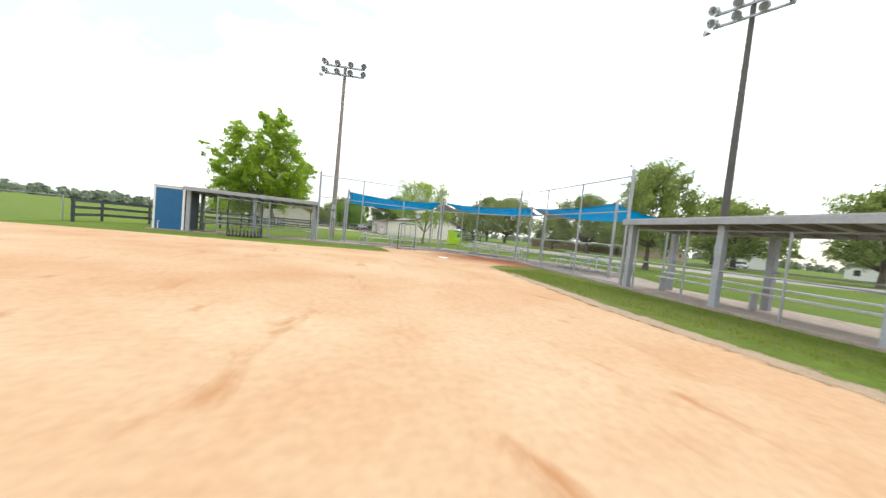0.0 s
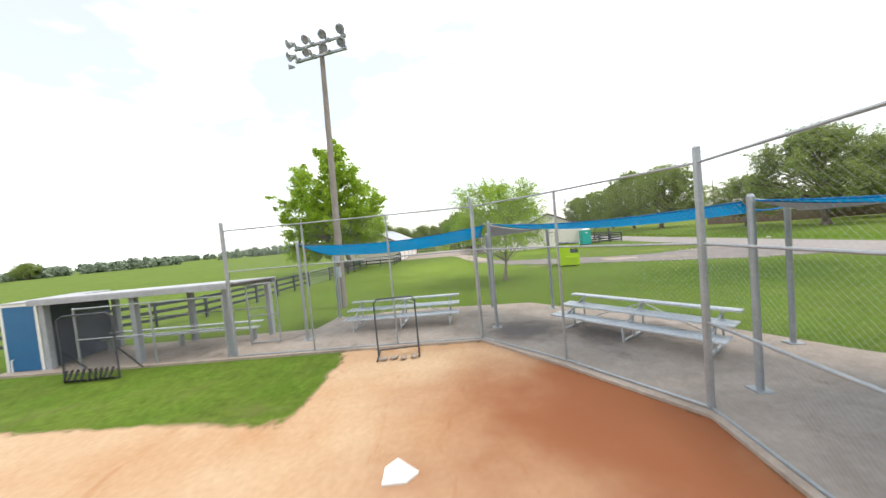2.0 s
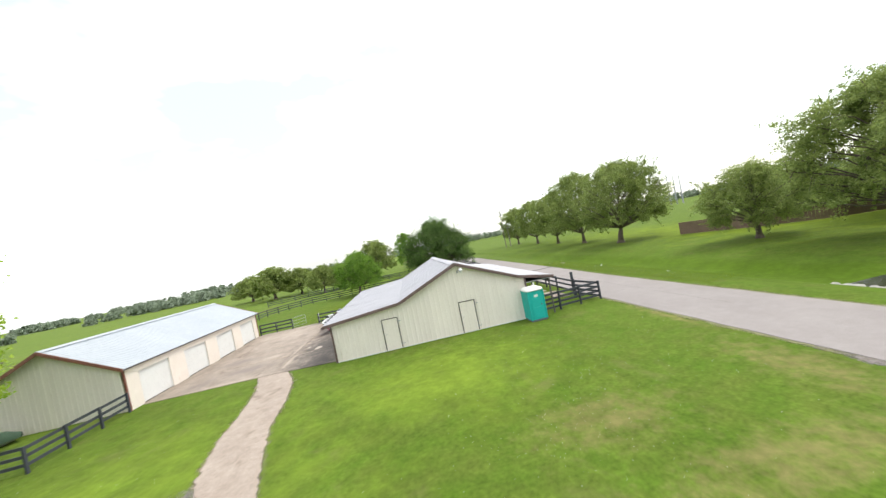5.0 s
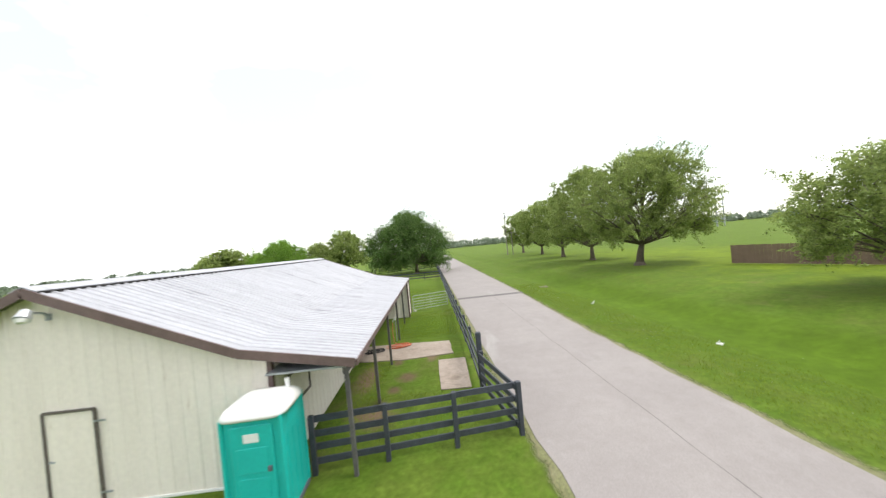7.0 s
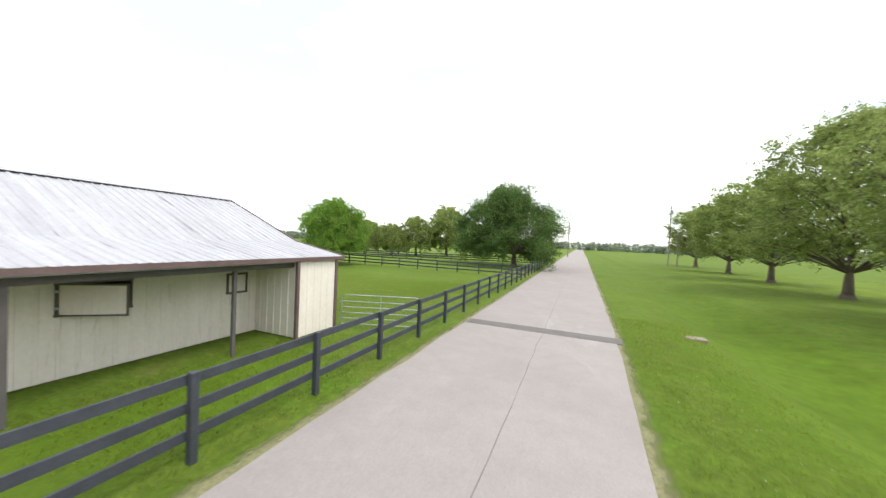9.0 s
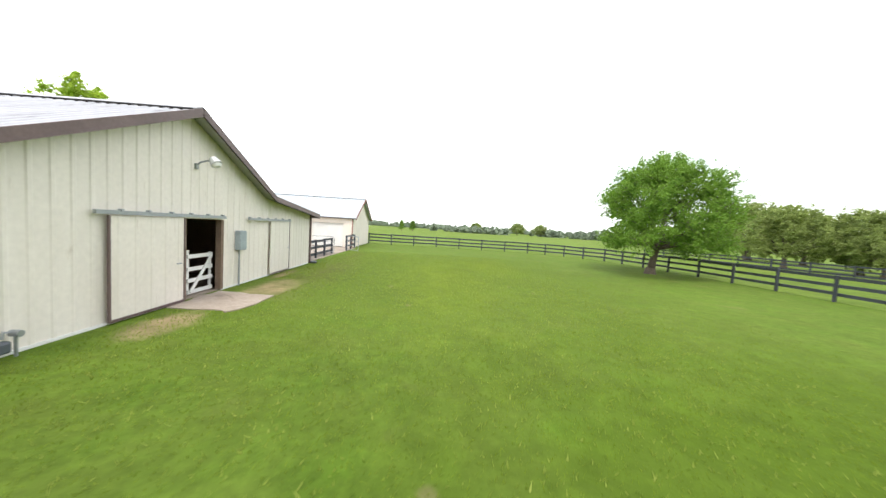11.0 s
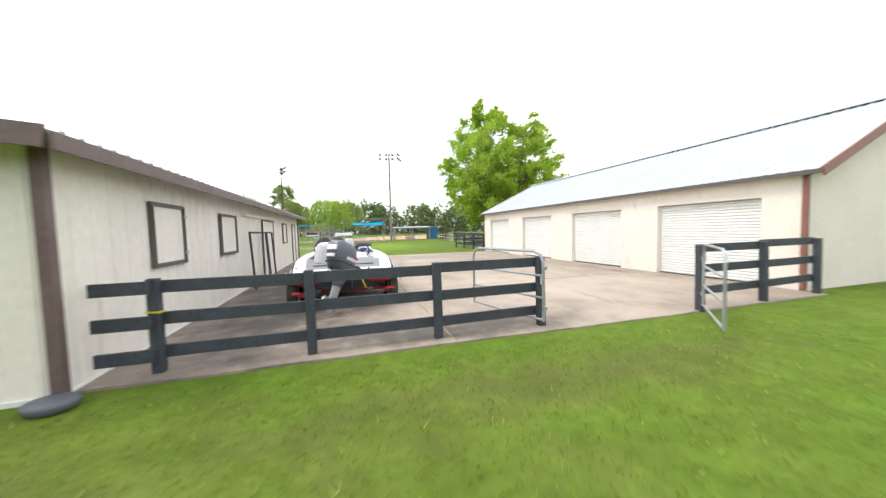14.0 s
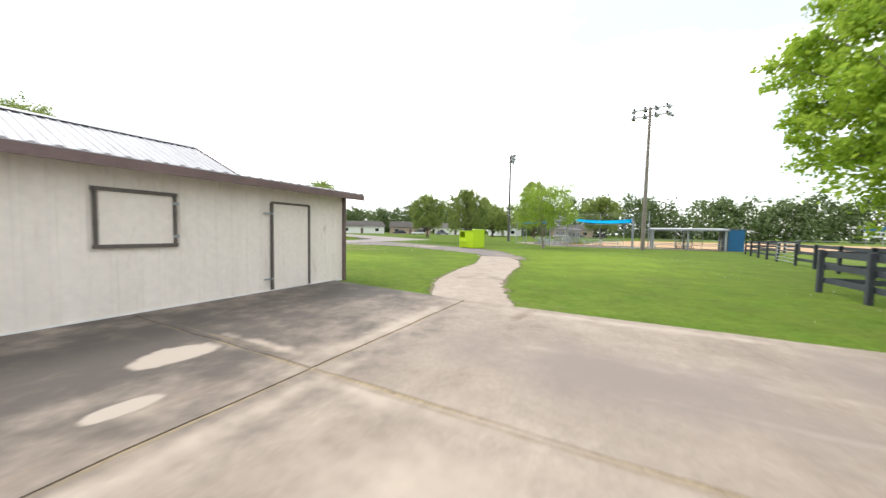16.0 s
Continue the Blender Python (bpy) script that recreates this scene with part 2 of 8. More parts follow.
def leaf_mat(name, base, tone, light=0.35):
    m = bpy.data.materials.new(name)
    m.use_nodes = True
    n, l = m.node_tree.nodes, m.node_tree.links
    b = n["Principled BSDF"]
    b.inputs["Roughness"].default_value = 0.6
    b.inputs["Specular IOR Level"].default_value = 0.1
    geo = n.new("ShaderNodeNewGeometry")
    big = n.new("ShaderNodeTexNoise")
    big.inputs["Scale"].default_value = 0.8
    l.new(geo.outputs["Position"], big.inputs["Vector"])
    add = n.new("ShaderNodeMath")
    add.operation = 'MULTIPLY_ADD'
    add.inputs[1].default_value = 0.55
    l.new(geo.outputs["Random Per Island"], add.inputs[0])
    l.new(big.outputs["Fac"], add.inputs[2])
    rr = n.new("ShaderNodeMapRange")
    rr.inputs[1].default_value, rr.inputs[2].default_value = 0.35, 1.1
    l.new(add.outputs[0], rr.inputs[0])
    mix = n.new("ShaderNodeMix")
    mix.data_type = 'RGBA'
    mix.inputs[6].default_value, mix.inputs[7].default_value = (*tone, 1), (*base, 1)
    l.new(rr.outputs[0], mix.inputs[0])
    l.new(mix.outputs[2], b.inputs["Base Color"])
    tr = n.new("ShaderNodeBsdfTranslucent")
    l.new(mix.outputs[2], tr.inputs["Color"])
    ms = n.new("ShaderNodeMixShader")
    ms.inputs[0].default_value = light
    l.new(b.outputs[0], ms.inputs[1])
    l.new(tr.outputs[0], ms.inputs[2])
    l.new(ms.outputs[0], n["Material Output"].inputs["Surface"])
    return m


M_LEAF_SYC = leaf_mat("sycamore_leaves", (0.47, 0.60, 0.085), (0.24, 0.39, 0.05), 0.5)
M_LEAF_OAK = leaf_mat("live_oak_leaves", (0.375, 0.45, 0.14), (0.175, 0.235, 0.08), 0.5)
M_LEAF_SML = leaf_mat("young_oak_leaves", (0.44, 0.58, 0.10), (0.24, 0.36, 0.06), 0.5)
M_LEAF_PAD = leaf_mat("elm_leaves", (0.26, 0.42, 0.07), (0.12, 0.235, 0.04), 0.45)
M_LEAF_DARK = leaf_mat("dark_oak_leaves", (0.16, 0.255, 0.075), (0.075, 0.13, 0.04), 0.4)
M_LEAF_FAR = leaf_mat("far_woodland", (0.165, 0.22, 0.092), (0.115, 0.16, 0.068), 0.3)
M_BLADE = leaf_mat("grass_blades", (0.20, 0.272, 0.034), (0.15, 0.212, 0.024), 0.4)
M_TUFT = leaf_mat("mixed_grass_tufts", (0.33, 0.38, 0.085), (0.15, 0.22, 0.024), 0.4)
# distance haze is mixed into these pale leaf colours
M_LEAF_HAZE = leaf_mat("haze_tinted_leaves", (0.31, 0.37, 0.27), (0.22, 0.275, 0.20), 0.4)
M_HULLW = mat("white_gelcoat", (0.74, 0.74, 0.73), 0.2, tone=(0.68, 0.68, 0.68), scale=0.8, fine=0.03, fscale=0.02)
M_HULLR = mat("metal_flake_red_gelcoat", (0.36, 0.012, 0.022), 0.25, tone=(0.28, 0.01, 0.018), scale=0.4, fine=0.15, fscale=0.006)
M_HULLK = mat("black_flake_gelcoat", (0.028, 0.03, 0.038), 0.22, tone=(0.018, 0.02, 0.026), scale=0.5, fine=0.3, fscale=0.006)
M_DECK = mat("grey_marine_carpet", (0.25, 0.255, 0.265), 0.95, tone=(0.19, 0.195, 0.205), scale=0.4, bump=0.5, bscale=0.006, fine=0.15, fscale=0.01)
M_TARP = mat("silver_grey_cover", (0.58, 0.59, 0.61), 0.5, tone=(0.44, 0.45, 0.47), scale=0.25, bump=0.6, bscale=0.08, fine=0.06, fscale=0.02)
M_COWL = mat("charcoal_engine_cowl", (0.105, 0.115, 0.145), 0.28, tone=(0.065, 0.071, 0.09), scale=0.4, fine=0.1, fscale=0.01)
M_ENGG = mat("grey_engine_paint", (0.30, 0.315, 0.34), 0.4, tone=(0.24, 0.25, 0.27), scale=0.2, fine=0.08, fscale=0.02)
M_FLANGE = mat("worn_silver_paint", (0.13, 0.118, 0.105), 0.35, 0.2, tone=(0.09, 0.082, 0.074), scale=0.3, fine=0.1, fscale=0.02)
M_SEATB = mat("brown_mesh_seat", (0.10, 0.075, 0.06), 0.85, scale=0.2, fine=0.15, fscale=0.01)
M_SEATR = mat("red_brown_seat", (0.22, 0.07, 0.045), 0.7, scale=0.2, fine=0.12, fscale=0.01)
M_TRAIL = mat("red_trailer_paint", (0.27, 0.012, 0.02), 0.35, tone=(0.20, 0.012, 0.018), scale=0.4, fine=0.12, fscale=0.02)
M_AMBER = mat("amber_plastic", (0.75, 0.22, 0.02), 0.3, scale=0.1)
M_LAMPR = mat("red_lens", (0.55, 0.02, 0.02), 0.25, scale=0.1)
M_SCREEN = mat("violet_screen", (0.20, 0.15, 0.45), 0.15, scale=0.1)
M_BAG = mat("blue_grey_bags", (0.16, 0.19, 0.27), 0.35, tone=(0.10, 0.12, 0.18), scale=0.15, bump=0.6, bscale=0.06)
M_HOSEO = mat("orange_hose", (0.62, 0.16, 0.07), 0.5, scale=0.3)
M_TYRE = mat("tyre_rubber", (0.03, 0.03, 0.031), 0.8, tone=(0.05, 0.047, 0.043), scale=0.12, bump=0.4, bscale=0.02, fine=0.2, fscale=0.02)
M_YELLOW = mat("yellow_strap", (0.65, 0.5, 0.03), 0.7, scale=0.1)
M_SHING = mat("grey_shingles", (0.22, 0.205, 0.19), 0.9, tone=(0.16, 0.15, 0.14), scale=0.8, fine=0.15, fscale=0.2)
M_CARW = mat("white_car_paint", (0.72, 0.73, 0.74), 0.25, scale=1.0)
M_CARG = mat("grey_car_paint", (0.18, 0.19, 0.21), 0.25, scale=1.0)
M_CARK = mat("black_car_paint", (0.02, 0.02, 0.024), 0.2, scale=1.0)
M_GLASS = mat("dark_window_glass", (0.03, 0.035, 0.04), 0.08, scale=1.0)
M_WATER = mat("ditch_water", (0.05, 0.055, 0.04), 0.04, scale=0.6, bump=0.15, bscale=0.1)
M_ROCK = mat("pale_rubble", (0.42, 0.40, 0.37), 0.9, tone=(0.28, 0.265, 0.24), scale=0.2, bump=0.6, bscale=0.04, fine=0.15, fscale=0.03)
M_BRICK = mat("pale_house_brick", (0.40, 0.31, 0.25), 0.9, tone=(0.33, 0.25, 0.2), scale=1.2, fine=0.12, fscale=0.15)


def soft_patch(material, colour, spots, wobble=0.9, size=0.5, lo=0.75, hi=1.15):
    """Colour patches with broken edges, laid into a surface: spots are x, y and the two half widths in metres."""
    n, l = material.node_tree.nodes, material.node_tree.links
    b = n["Principled BSDF"]
    plain = b.inputs["Base Color"].links[0].from_socket
    geo = n.new("ShaderNodeNewGeometry")
    nz = n.new("ShaderNodeTexNoise")
    nz.inputs["Scale"].default_value, nz.inputs["Detail"].default_value, nz.inputs["Roughness"].default_value = 1.0 / size, 6.0, 0.65
    l.new(geo.outputs["Position"], nz.inputs["Vector"])
    low = None
    for x, y, rx, ry in spots:
        a = n.new("ShaderNodeVectorMath")
        a.operation = 'MULTIPLY_ADD'
        a.inputs[1].default_value, a.inputs[2].default_value = (1 / rx, 1 / ry, 0), (-x / rx, -y / ry, 0)
        l.new(geo.outputs["Position"], a.inputs[0])
        d = n.new("ShaderNodeVectorMath")
        d.operation = 'LENGTH'
        l.new(a.outputs[0], d.inputs[0])
        if low is None:
            low = d.outputs["Value"]
        else:
            m = n.new("ShaderNodeMath")
            m.operation = 'MINIMUM'
            l.new(low, m.inputs[0])
            l.new(d.outputs["Value"], m.inputs[1])
            low = m.outputs[0]
    w = n.new("ShaderNodeMath")
    w.operation = 'MULTIPLY_ADD'
    w.inputs[1].default_value = wobble
    l.new(nz.outputs["Fac"], w.inputs[0])
    l.new(low, w.inputs[2])
    r = n.new("ShaderNodeMapRange")
    r.interpolation_type = 'SMOOTHSTEP'
    r.inputs[1].default_value, r.inputs[2].default_value = lo + wobble * 0.5, hi + wobble * 0.5
    r.inputs[3].default_value, r.inputs[4].default_value = 1.0, 0.0
    l.new(w.outputs[0], r.inputs[0])
    mx = n.new("ShaderNodeMix")
    mx.data_type = 'RGBA'
    mx.inputs[7].default_value = (*colour, 1)
    l.new(r.outputs[0], mx.inputs[0])
    l.new(plain, mx.inputs[6])
    l.new(mx.outputs[2], b.inputs["Base Color"])
M_POLED = mat("dark_grey_pole_wood", (0.125, 0.115, 0.11), 0.85, tone=(0.085, 0.078, 0.075), scale=0.5, bump=0.3, bscale=0.03, fine=0.15, fscale=0.03)


def mottle(material, size, amount, stretch=(1, 1, 1)):
    """Uneven lightness over a surface at one more scale."""
    n, l = material.node_tree.nodes, material.node_tree.links
    b = n["Principled BSDF"]
    plain = b.inputs["Base Color"].links[0].from_socket
    geo = n.new("ShaderNodeNewGeometry")
    st = n.new("ShaderNodeVectorMath")
    st.operation = 'MULTIPLY'
    st.inputs[1].default_value = stretch
    l.new(geo.outputs["Position"], st.inputs[0])
    nz = n.new("ShaderNodeTexNoise")
    nz.inputs["Scale"].default_value, nz.inputs["Detail"].default_value, nz.inputs["Roughness"].default_value = 1.0 / size, 5.0, 0.7
    nz.inputs["Distortion"].default_value = 0.4
    l.new(st.outputs[0], nz.inputs["Vector"])
    r = n.new("ShaderNodeMapRange")
    r.inputs[1].default_value, r.inputs[2].default_value = 0.32, 0.68
    r.inputs[3].default_value, r.inputs[4].default_value = 1 - amount, 1 + amount
    l.new(nz.outputs["Fac"], r.inputs[0])
    m = n.new("ShaderNodeVectorMath")
    m.operation = 'SCALE'
    l.new(plain, m.inputs[0])
    l.new(r.outputs[0], m.inputs["Scale"])
    l.new(m.outputs[0], b.inputs["Base Color"])


mottle(M_CONC, 0.3, 0.07, (1.5, 0.7, 1))
mottle(M_CONC, 0.9, 0.14)
mottle(M_PASTURE, 1.5, 0.22)
mottle(M_GRAVEL, 0.35, 0.22, (0.8, 1.3, 1))
mottle(M_ROAD, 0.5, 0.05)
mottle(M_SLAB, 0.3, 0.12)
mottle(M_BROWN, 0.4, 0.15)
mottle(M_BLACK, 0.25, 0.2)

# ---- mesh helpers ----
def finish(bm, name, material, smooth=False):
    me = bpy.data.meshes.new(name)
    bm.to_mesh(me)
    bm.free()
    if smooth:
        me.polygons.foreach_set("use_smooth", [True] * len(me.polygons))
    me.materials.append(material)
    return me


def part(name, bm, material, parent=None, label="", smooth=False):
    ob = new(name, finish(bm, name, material, smooth))
    if parent is not None:
        ob.parent = parent
    if label:
        ob["label"] = label
    return ob


def piece(name, me, parent, m):
    """One of many alike pieces on a shared mesh."""
    ob = new(name, me)
    ob.parent = parent
    ob.matrix_basis = m
    return ob


def thing(name, x=0, y=0, z=0, turn=0.0, label="", category="", group="", kind=""):
    ob = new(name)
    ob.empty_display_size = 0.1
    ob.matrix_basis = pose(x, y, z, 0, 0, turn)
    return tagged(ob, label, category, group, kind)


def box(bm, x0, y0, z0, x1, y1, z1, bevel=0.0):
    """An axis-aligned block; bevelled edges where bevel is given."""
    r = bmesh.ops.create_cube(bm, size=1.0)
    vs = r["verts"]
    for v in vs:
        v.co = Vector(((x0 + x1) / 2 + v.co.x * (x1 - x0), (y0 + y1) / 2 + v.co.y * (y1 - y0), (z0 + z1) / 2 + v.co.z * (z1 - z0)))
    if bevel:
        es = list({e for v in vs for e in v.link_edges})
        bmesh.ops.bevel(bm, geom=es, offset=bevel, segments=1, affect='EDGES')
    return vs


def boxm(*a, bevel=0.0):
    bm = bmesh.new()
    box(bm, *a, bevel=bevel)
    return bm


def beam(bm, a, b, w, h, up=(0, 0, 1)):
    """A rectangular bar from a to b, w wide and h high."""
    a, b = Vector(a), Vector(b)
    d = (b - a).normalized()
    side = d.cross(Vector(up))
    if side.length < 1e-4:
        side = d.cross(Vector((1, 0, 0)))
    side.normalize()
    top = side.cross(d)
    q = [bm.verts.new(p + side * sx * w / 2 + top * sz * h / 2) for p in (a, b) for sx, sz in ((-1, -1), (1, -1), (1, 1), (-1, 1))]
    for f in ((0, 1, 2, 3), (7, 6, 5, 4), (0, 4, 5, 1), (1, 5, 6, 2), (2, 6, 7, 3), (3, 7, 4, 0)):
        bm.faces.new([q[i] for i in f])


def tube(bm, pts, r, n=8, r2=None, caps=True):
    """A round bar along pts, tapering from r to r2."""
    pts = [Vector(p) for p in pts]
    r2 = r if r2 is None else r2
    rings = []
    side = None
    for i, p in enumerate(pts):
        d = (pts[min(i + 1, len(pts) - 1)] - pts[max(i - 1, 0)]).normalized()
        if side is None:
            side = d.cross(Vector((0, 0, 1)))
            if side.length < 1e-3:
                side = d.cross(Vector((0, 1, 0)))
        side = (side - d * side.dot(d)).normalized()
        up = side.cross(d)
        rr = r + (r2 - r) * i / max(1, len(pts) - 1)
        rings.append([bm.verts.new(p + (side * math.cos(k * math.tau / n) + up * math.sin(k * math.tau / n)) * rr) for k in range(n)])
    for a, b in zip(rings, rings[1:]):
        for k in range(n):
            bm.faces.new((a[k], a[(k + 1) % n], b[(k + 1) % n], b[k]))
    if caps:
        bm.faces.new(list(reversed(rings[0])))
        bm.faces.new(rings[-1])


def tubem(pts, r, n=8, r2=None):
    bm = bmesh.new()
    tube(bm, pts, r, n, r2)
    return bm


def prism(bm, outline, z0, z1):
    """A flat slab with the outline given by x, y corners."""
    lo = [bm.verts.new((x, y, z0)) for x, y in outline]
    hi = [bm.verts.new((x, y, z1)) for x, y in outline]
    n = len(lo)
    bm.faces.new(list(reversed(lo)))
    bm.faces.new(hi)
    for i in range(n):
        bm.faces.new((lo[i], lo[(i + 1) % n], hi[(i + 1) % n], hi[i]))
    bmesh.ops.recalc_face_normals(bm, faces=bm.faces[:])


def ragged(outline, step=0.5, amount=0.12, seed=1):
    """The outline with its edges broken up as a worn edge is."""
    out = []
    for i, a in enumerate(outline):
        b = outline[(i + 1) % len(outline)]
        d = math.hypot(b[0] - a[0], b[1] - a[1])
        k = max(1, int(d / step))
        nx, ny = -(b[1] - a[1]) / d, (b[0] - a[0]) / d
        for j in range(k):
            s = j / k
            x, y = a[0] + (b[0] - a[0]) * s, a[1] + (b[1] - a[1]) * s
            o = amount * 2 * (noise.noise((x * 0.9, y * 0.9, seed)) + 0.5 * noise.noise((x * 3.1, y * 3.1, seed + 5)) + 0.3 * noise.noise((x * 9.3, y * 9.3, seed + 9)))
            out.append((x + nx * o, y + ny * o))
    return out


def loft(bm, sections, closed=False, cap=False):
    """Skins a row of sections with the same number of points."""
    rows = [[bm.verts.new(p) for p in s] for s in sections]
    for a, b in zip(rows, rows[1:]):
        n = len(a)
        for i in range(n if closed else n - 1):
            bm.faces.new((a[i], a[(i + 1) % n], b[(i + 1) % n], b[i]))
    if cap:
        bm.faces.new(list(reversed(rows[0])))
        bm.faces.new(rows[-1])
    bmesh.ops.recalc_face_normals(bm, faces=bm.faces[:])
    return rows


def sheet(name, outline, z, material, label, category="ground", thick=0.3):
    bm = bmesh.new()
    prism(bm, outline, z - thick, z)
    return tagged(part(name, bm, material), label, category, kind="structure")

# ---- ground ----
def ground_profile(x):
    """The roadside ditch; flat elsewhere."""
    knots = ((25.2, 0.0), (27.2, -0.18), (29.0, -0.75), (30.6, -0.8), (33.5, -0.3), (37.0, 0.0))
    if x <= knots[0][0] or x >= knots[-1][0]:
        return 0.0
    for (a, za), (b, zb) in zip(knots, knots[1:]):
        if a <= x <= b:
            s = (x - a) / (b - a)
            s = s * s * (3 - 2 * s)
            return za + (zb - za) * s
    return 0.0


bm = bmesh.new()
gx = [-1800, -600, -250, -120, -60, -30, -12, 0, 12, 24.9] + [25.2 + 0.6 * i for i in range(21)] + [40, 60, 120, 250, 600, 1800]
gy = [-1800, -700, -300, -150, -80, -50, -30] + [-20 + 5 * i for i in range(29)] + [150, 220, 400, 800, 1800]
grid = [[bm.verts.new((x, y, ground_profile(x) - 0.003)) for x in gx] for y in gy]
for ra, rb in zip(grid, grid[1:]):
    for i in range(len(gx) - 1):
        bm.faces.new((ra[i], ra[i + 1], rb[i + 1], rb[i]))
tagged(part("ground", bm, M_LAWN, smooth=True), "bright green mown grass with a shallow roadside ditch", "lawn", kind="structure")

sheet("pasture", [(-1500, -900), (-22.3, -900), (-22.0, -34.9), (-18.9, -31.3), (-17.2, -29.3), (-16.1, -21), (-15.5, -5.7), (-12.0, -5.5), (-12.2, 0.1), (-20.25, 0.1), (-20.25, 17.0),
                  (-18.5, 34.5), (-16.2, 37.6), (-12.8, 40.0), (-3.6, 41.2), (18.0, 41.2), (18.0, 1500), (-1500, 1500)], 0.006, M_PASTURE, "yellow-green rough pasture reaching to the tree line", "pasture")

def worn_sheet(name, outline, z, material, label, category, step, soft, amount, size):
    """A ground surface whose border frays into the grass: a fine grid that knows how far it is from its border."""
    o = np.asarray(outline, float)
    e = np.roll(o, -1, axis=0)
    x0, y0 = o.min(0) - soft - amount
    x1, y1 = o.max(0) + soft + amount
    nx, ny = int((x1 - x0) / step) + 2, int((y1 - y0) / step) + 2
    X, Y = np.meshgrid(x0 + step * np.arange(nx), y0 + step * np.arange(ny), indexing="ij")
    P = np.stack([X.ravel(), Y.ravel()], 1)
    best = np.full(len(P), 1e9)
    inside = np.zeros(len(P), bool)
    for a, b in zip(o, e):
        d = b - a
        t = np.clip(((P - a) @ d) / max(1e-9, d @ d), 0, 1)
        best = np.minimum(best, np.linalg.norm(P - a - t[:, None] * d, axis=1))
        cross = ((a[1] > P[:, 1]) != (b[1] > P[:, 1])) & (P[:, 0] < (b[0] - a[0]) * (P[:, 1] - a[1]) / (b[1] - a[1] + 1e-12) + a[0])
        inside ^= cross
    dist = np.where(inside, best, -best)
    i, j = np.meshgrid(np.arange(nx - 1), np.arange(ny - 1), indexing="ij")
    q = np.stack([i * ny + j, (i + 1) * ny + j, (i + 1) * ny + j + 1, i * ny + j + 1], -1).reshape(-1, 4)
    q = q[(dist[q] > -(soft + amount)).any(1)]
    used, q2 = np.unique(q, return_inverse=True)
    me = bpy.data.meshes.new(name)
    me.from_pydata(np.column_stack([P[used], np.full(len(used), z)]).tolist(), [], q2.reshape(-1, 4).tolist())
    at = me.attributes.new("inset", 'FLOAT', 'POINT')
    at.data.foreach_set("value", dist[used].astype(np.float32))
    m = material.copy()
    n, l = m.node_tree.nodes, m.node_tree.links
    bs, out = n["Principled BSDF"], n["Material Output"]
    an = n.new("ShaderNodeAttribute")
    an.attribute_name = "inset"
    geo = n.new("ShaderNodeNewGeometry")
    nz = n.new("ShaderNodeTexNoise")
    nz.inputs["Scale"].default_value, nz.inputs["Detail"].default_value, nz.inputs["Roughness"].default_value = 1.0 / size, 8.0, 0.68
    l.new(geo.outputs["Position"], nz.inputs["Vector"])
    k = n.new("ShaderNodeMath")
    k.operation = 'MULTIPLY_ADD'
    k.inputs[1].default_value = amount * 4
    l.new(nz.outputs["Fac"], k.inputs[0])
    l.new(an.outputs["Fac"], k.inputs[2])
    r = n.new("ShaderNodeMapRange")
    r.interpolation_type = 'SMOOTHSTEP'
    r.inputs[1].default_value, r.inputs[2].default_value = amount * 2 - soft, amount * 2 + soft
    l.new(k.outputs[0], r.inputs[0])
    tr = n.new("ShaderNodeBsdfTransparent")
    mx = n.new("ShaderNodeMixShader")
    l.new(r.outputs[0], mx.inputs[0])
    l.new(tr.outputs[0], mx.inputs[1])
    l.new(bs.outputs[0], mx.inputs[2])
    l.new(mx.outputs[0], out.inputs["Surface"])
    me.materials.append(m)
    return tagged(new(name, me), label, category, kind="structure")


# ---- the infield ----
n, l = M_DIRT.node_tree.nodes, M_DIRT.node_tree.links
bsdf = n["Principled BSDF"]
plain = bsdf.inputs["Base Color"].links[0].from_socket
geo = n.new("ShaderNodeNewGeometry")
dist = n.new("ShaderNodeVectorMath")
dist.operation = 'DISTANCE'
dist.inputs[1].default_value = (-0.5, -39.9, 0)
l.new(geo.outputs["Position"], dist.inputs[0])
wob = n.new("ShaderNodeTexNoise")
wob.inputs["Scale"].default_value, wob.inputs["Detail"].default_value = 0.55, 4.0
l.new(geo.outputs["Position"], wob.inputs["Vector"])
addw = n.new("ShaderNodeMath")
addw.operation = 'MULTIPLY_ADD'
addw.inputs[1].default_value = 5.0
l.new(wob.outputs["Fac"], addw.inputs[0])
l.new(dist.outputs["Value"], addw.inputs[2])
rng = n.new("ShaderNodeMapRange")
rng.interpolation_type = 'SMOOTHSTEP'
rng.inputs[1].default_value, rng.inputs[2].default_value = 3.6, 8.2
rng.inputs[3].default_value, rng.inputs[4].default_value = 1.0, 0.0
l.new(addw.outputs[0], rng.inputs[0])
damp = n.new("ShaderNodeMix")
damp.data_type = 'RGBA'
damp.inputs[7].default_value = (0.235, 0.09, 0.042, 1)
l.new(rng.outputs[0], damp.inputs[0])
l.new(plain, damp.inputs[6])
l.new(damp.outputs[2], bsdf.inputs["Base Color"])
edge_left = [(-21.6, -39.1), (-18.7, -39.1), (-12.6, -39.7), (-8.7, -39.78), (-6.9, -40.05), (-6.9, -38.65), (-7.0, -37.0), (-7.2, -36.3)]
edge_right = [(-0.25, -42.95), (-1.65, -43.2), (-2.8, -43.5), (-3.5, -44.1), (-3.75, -45.6), (-4.1, -47.6), (-4.75, -51.2), (-4.95, -54.6), (-5.3, -64)]
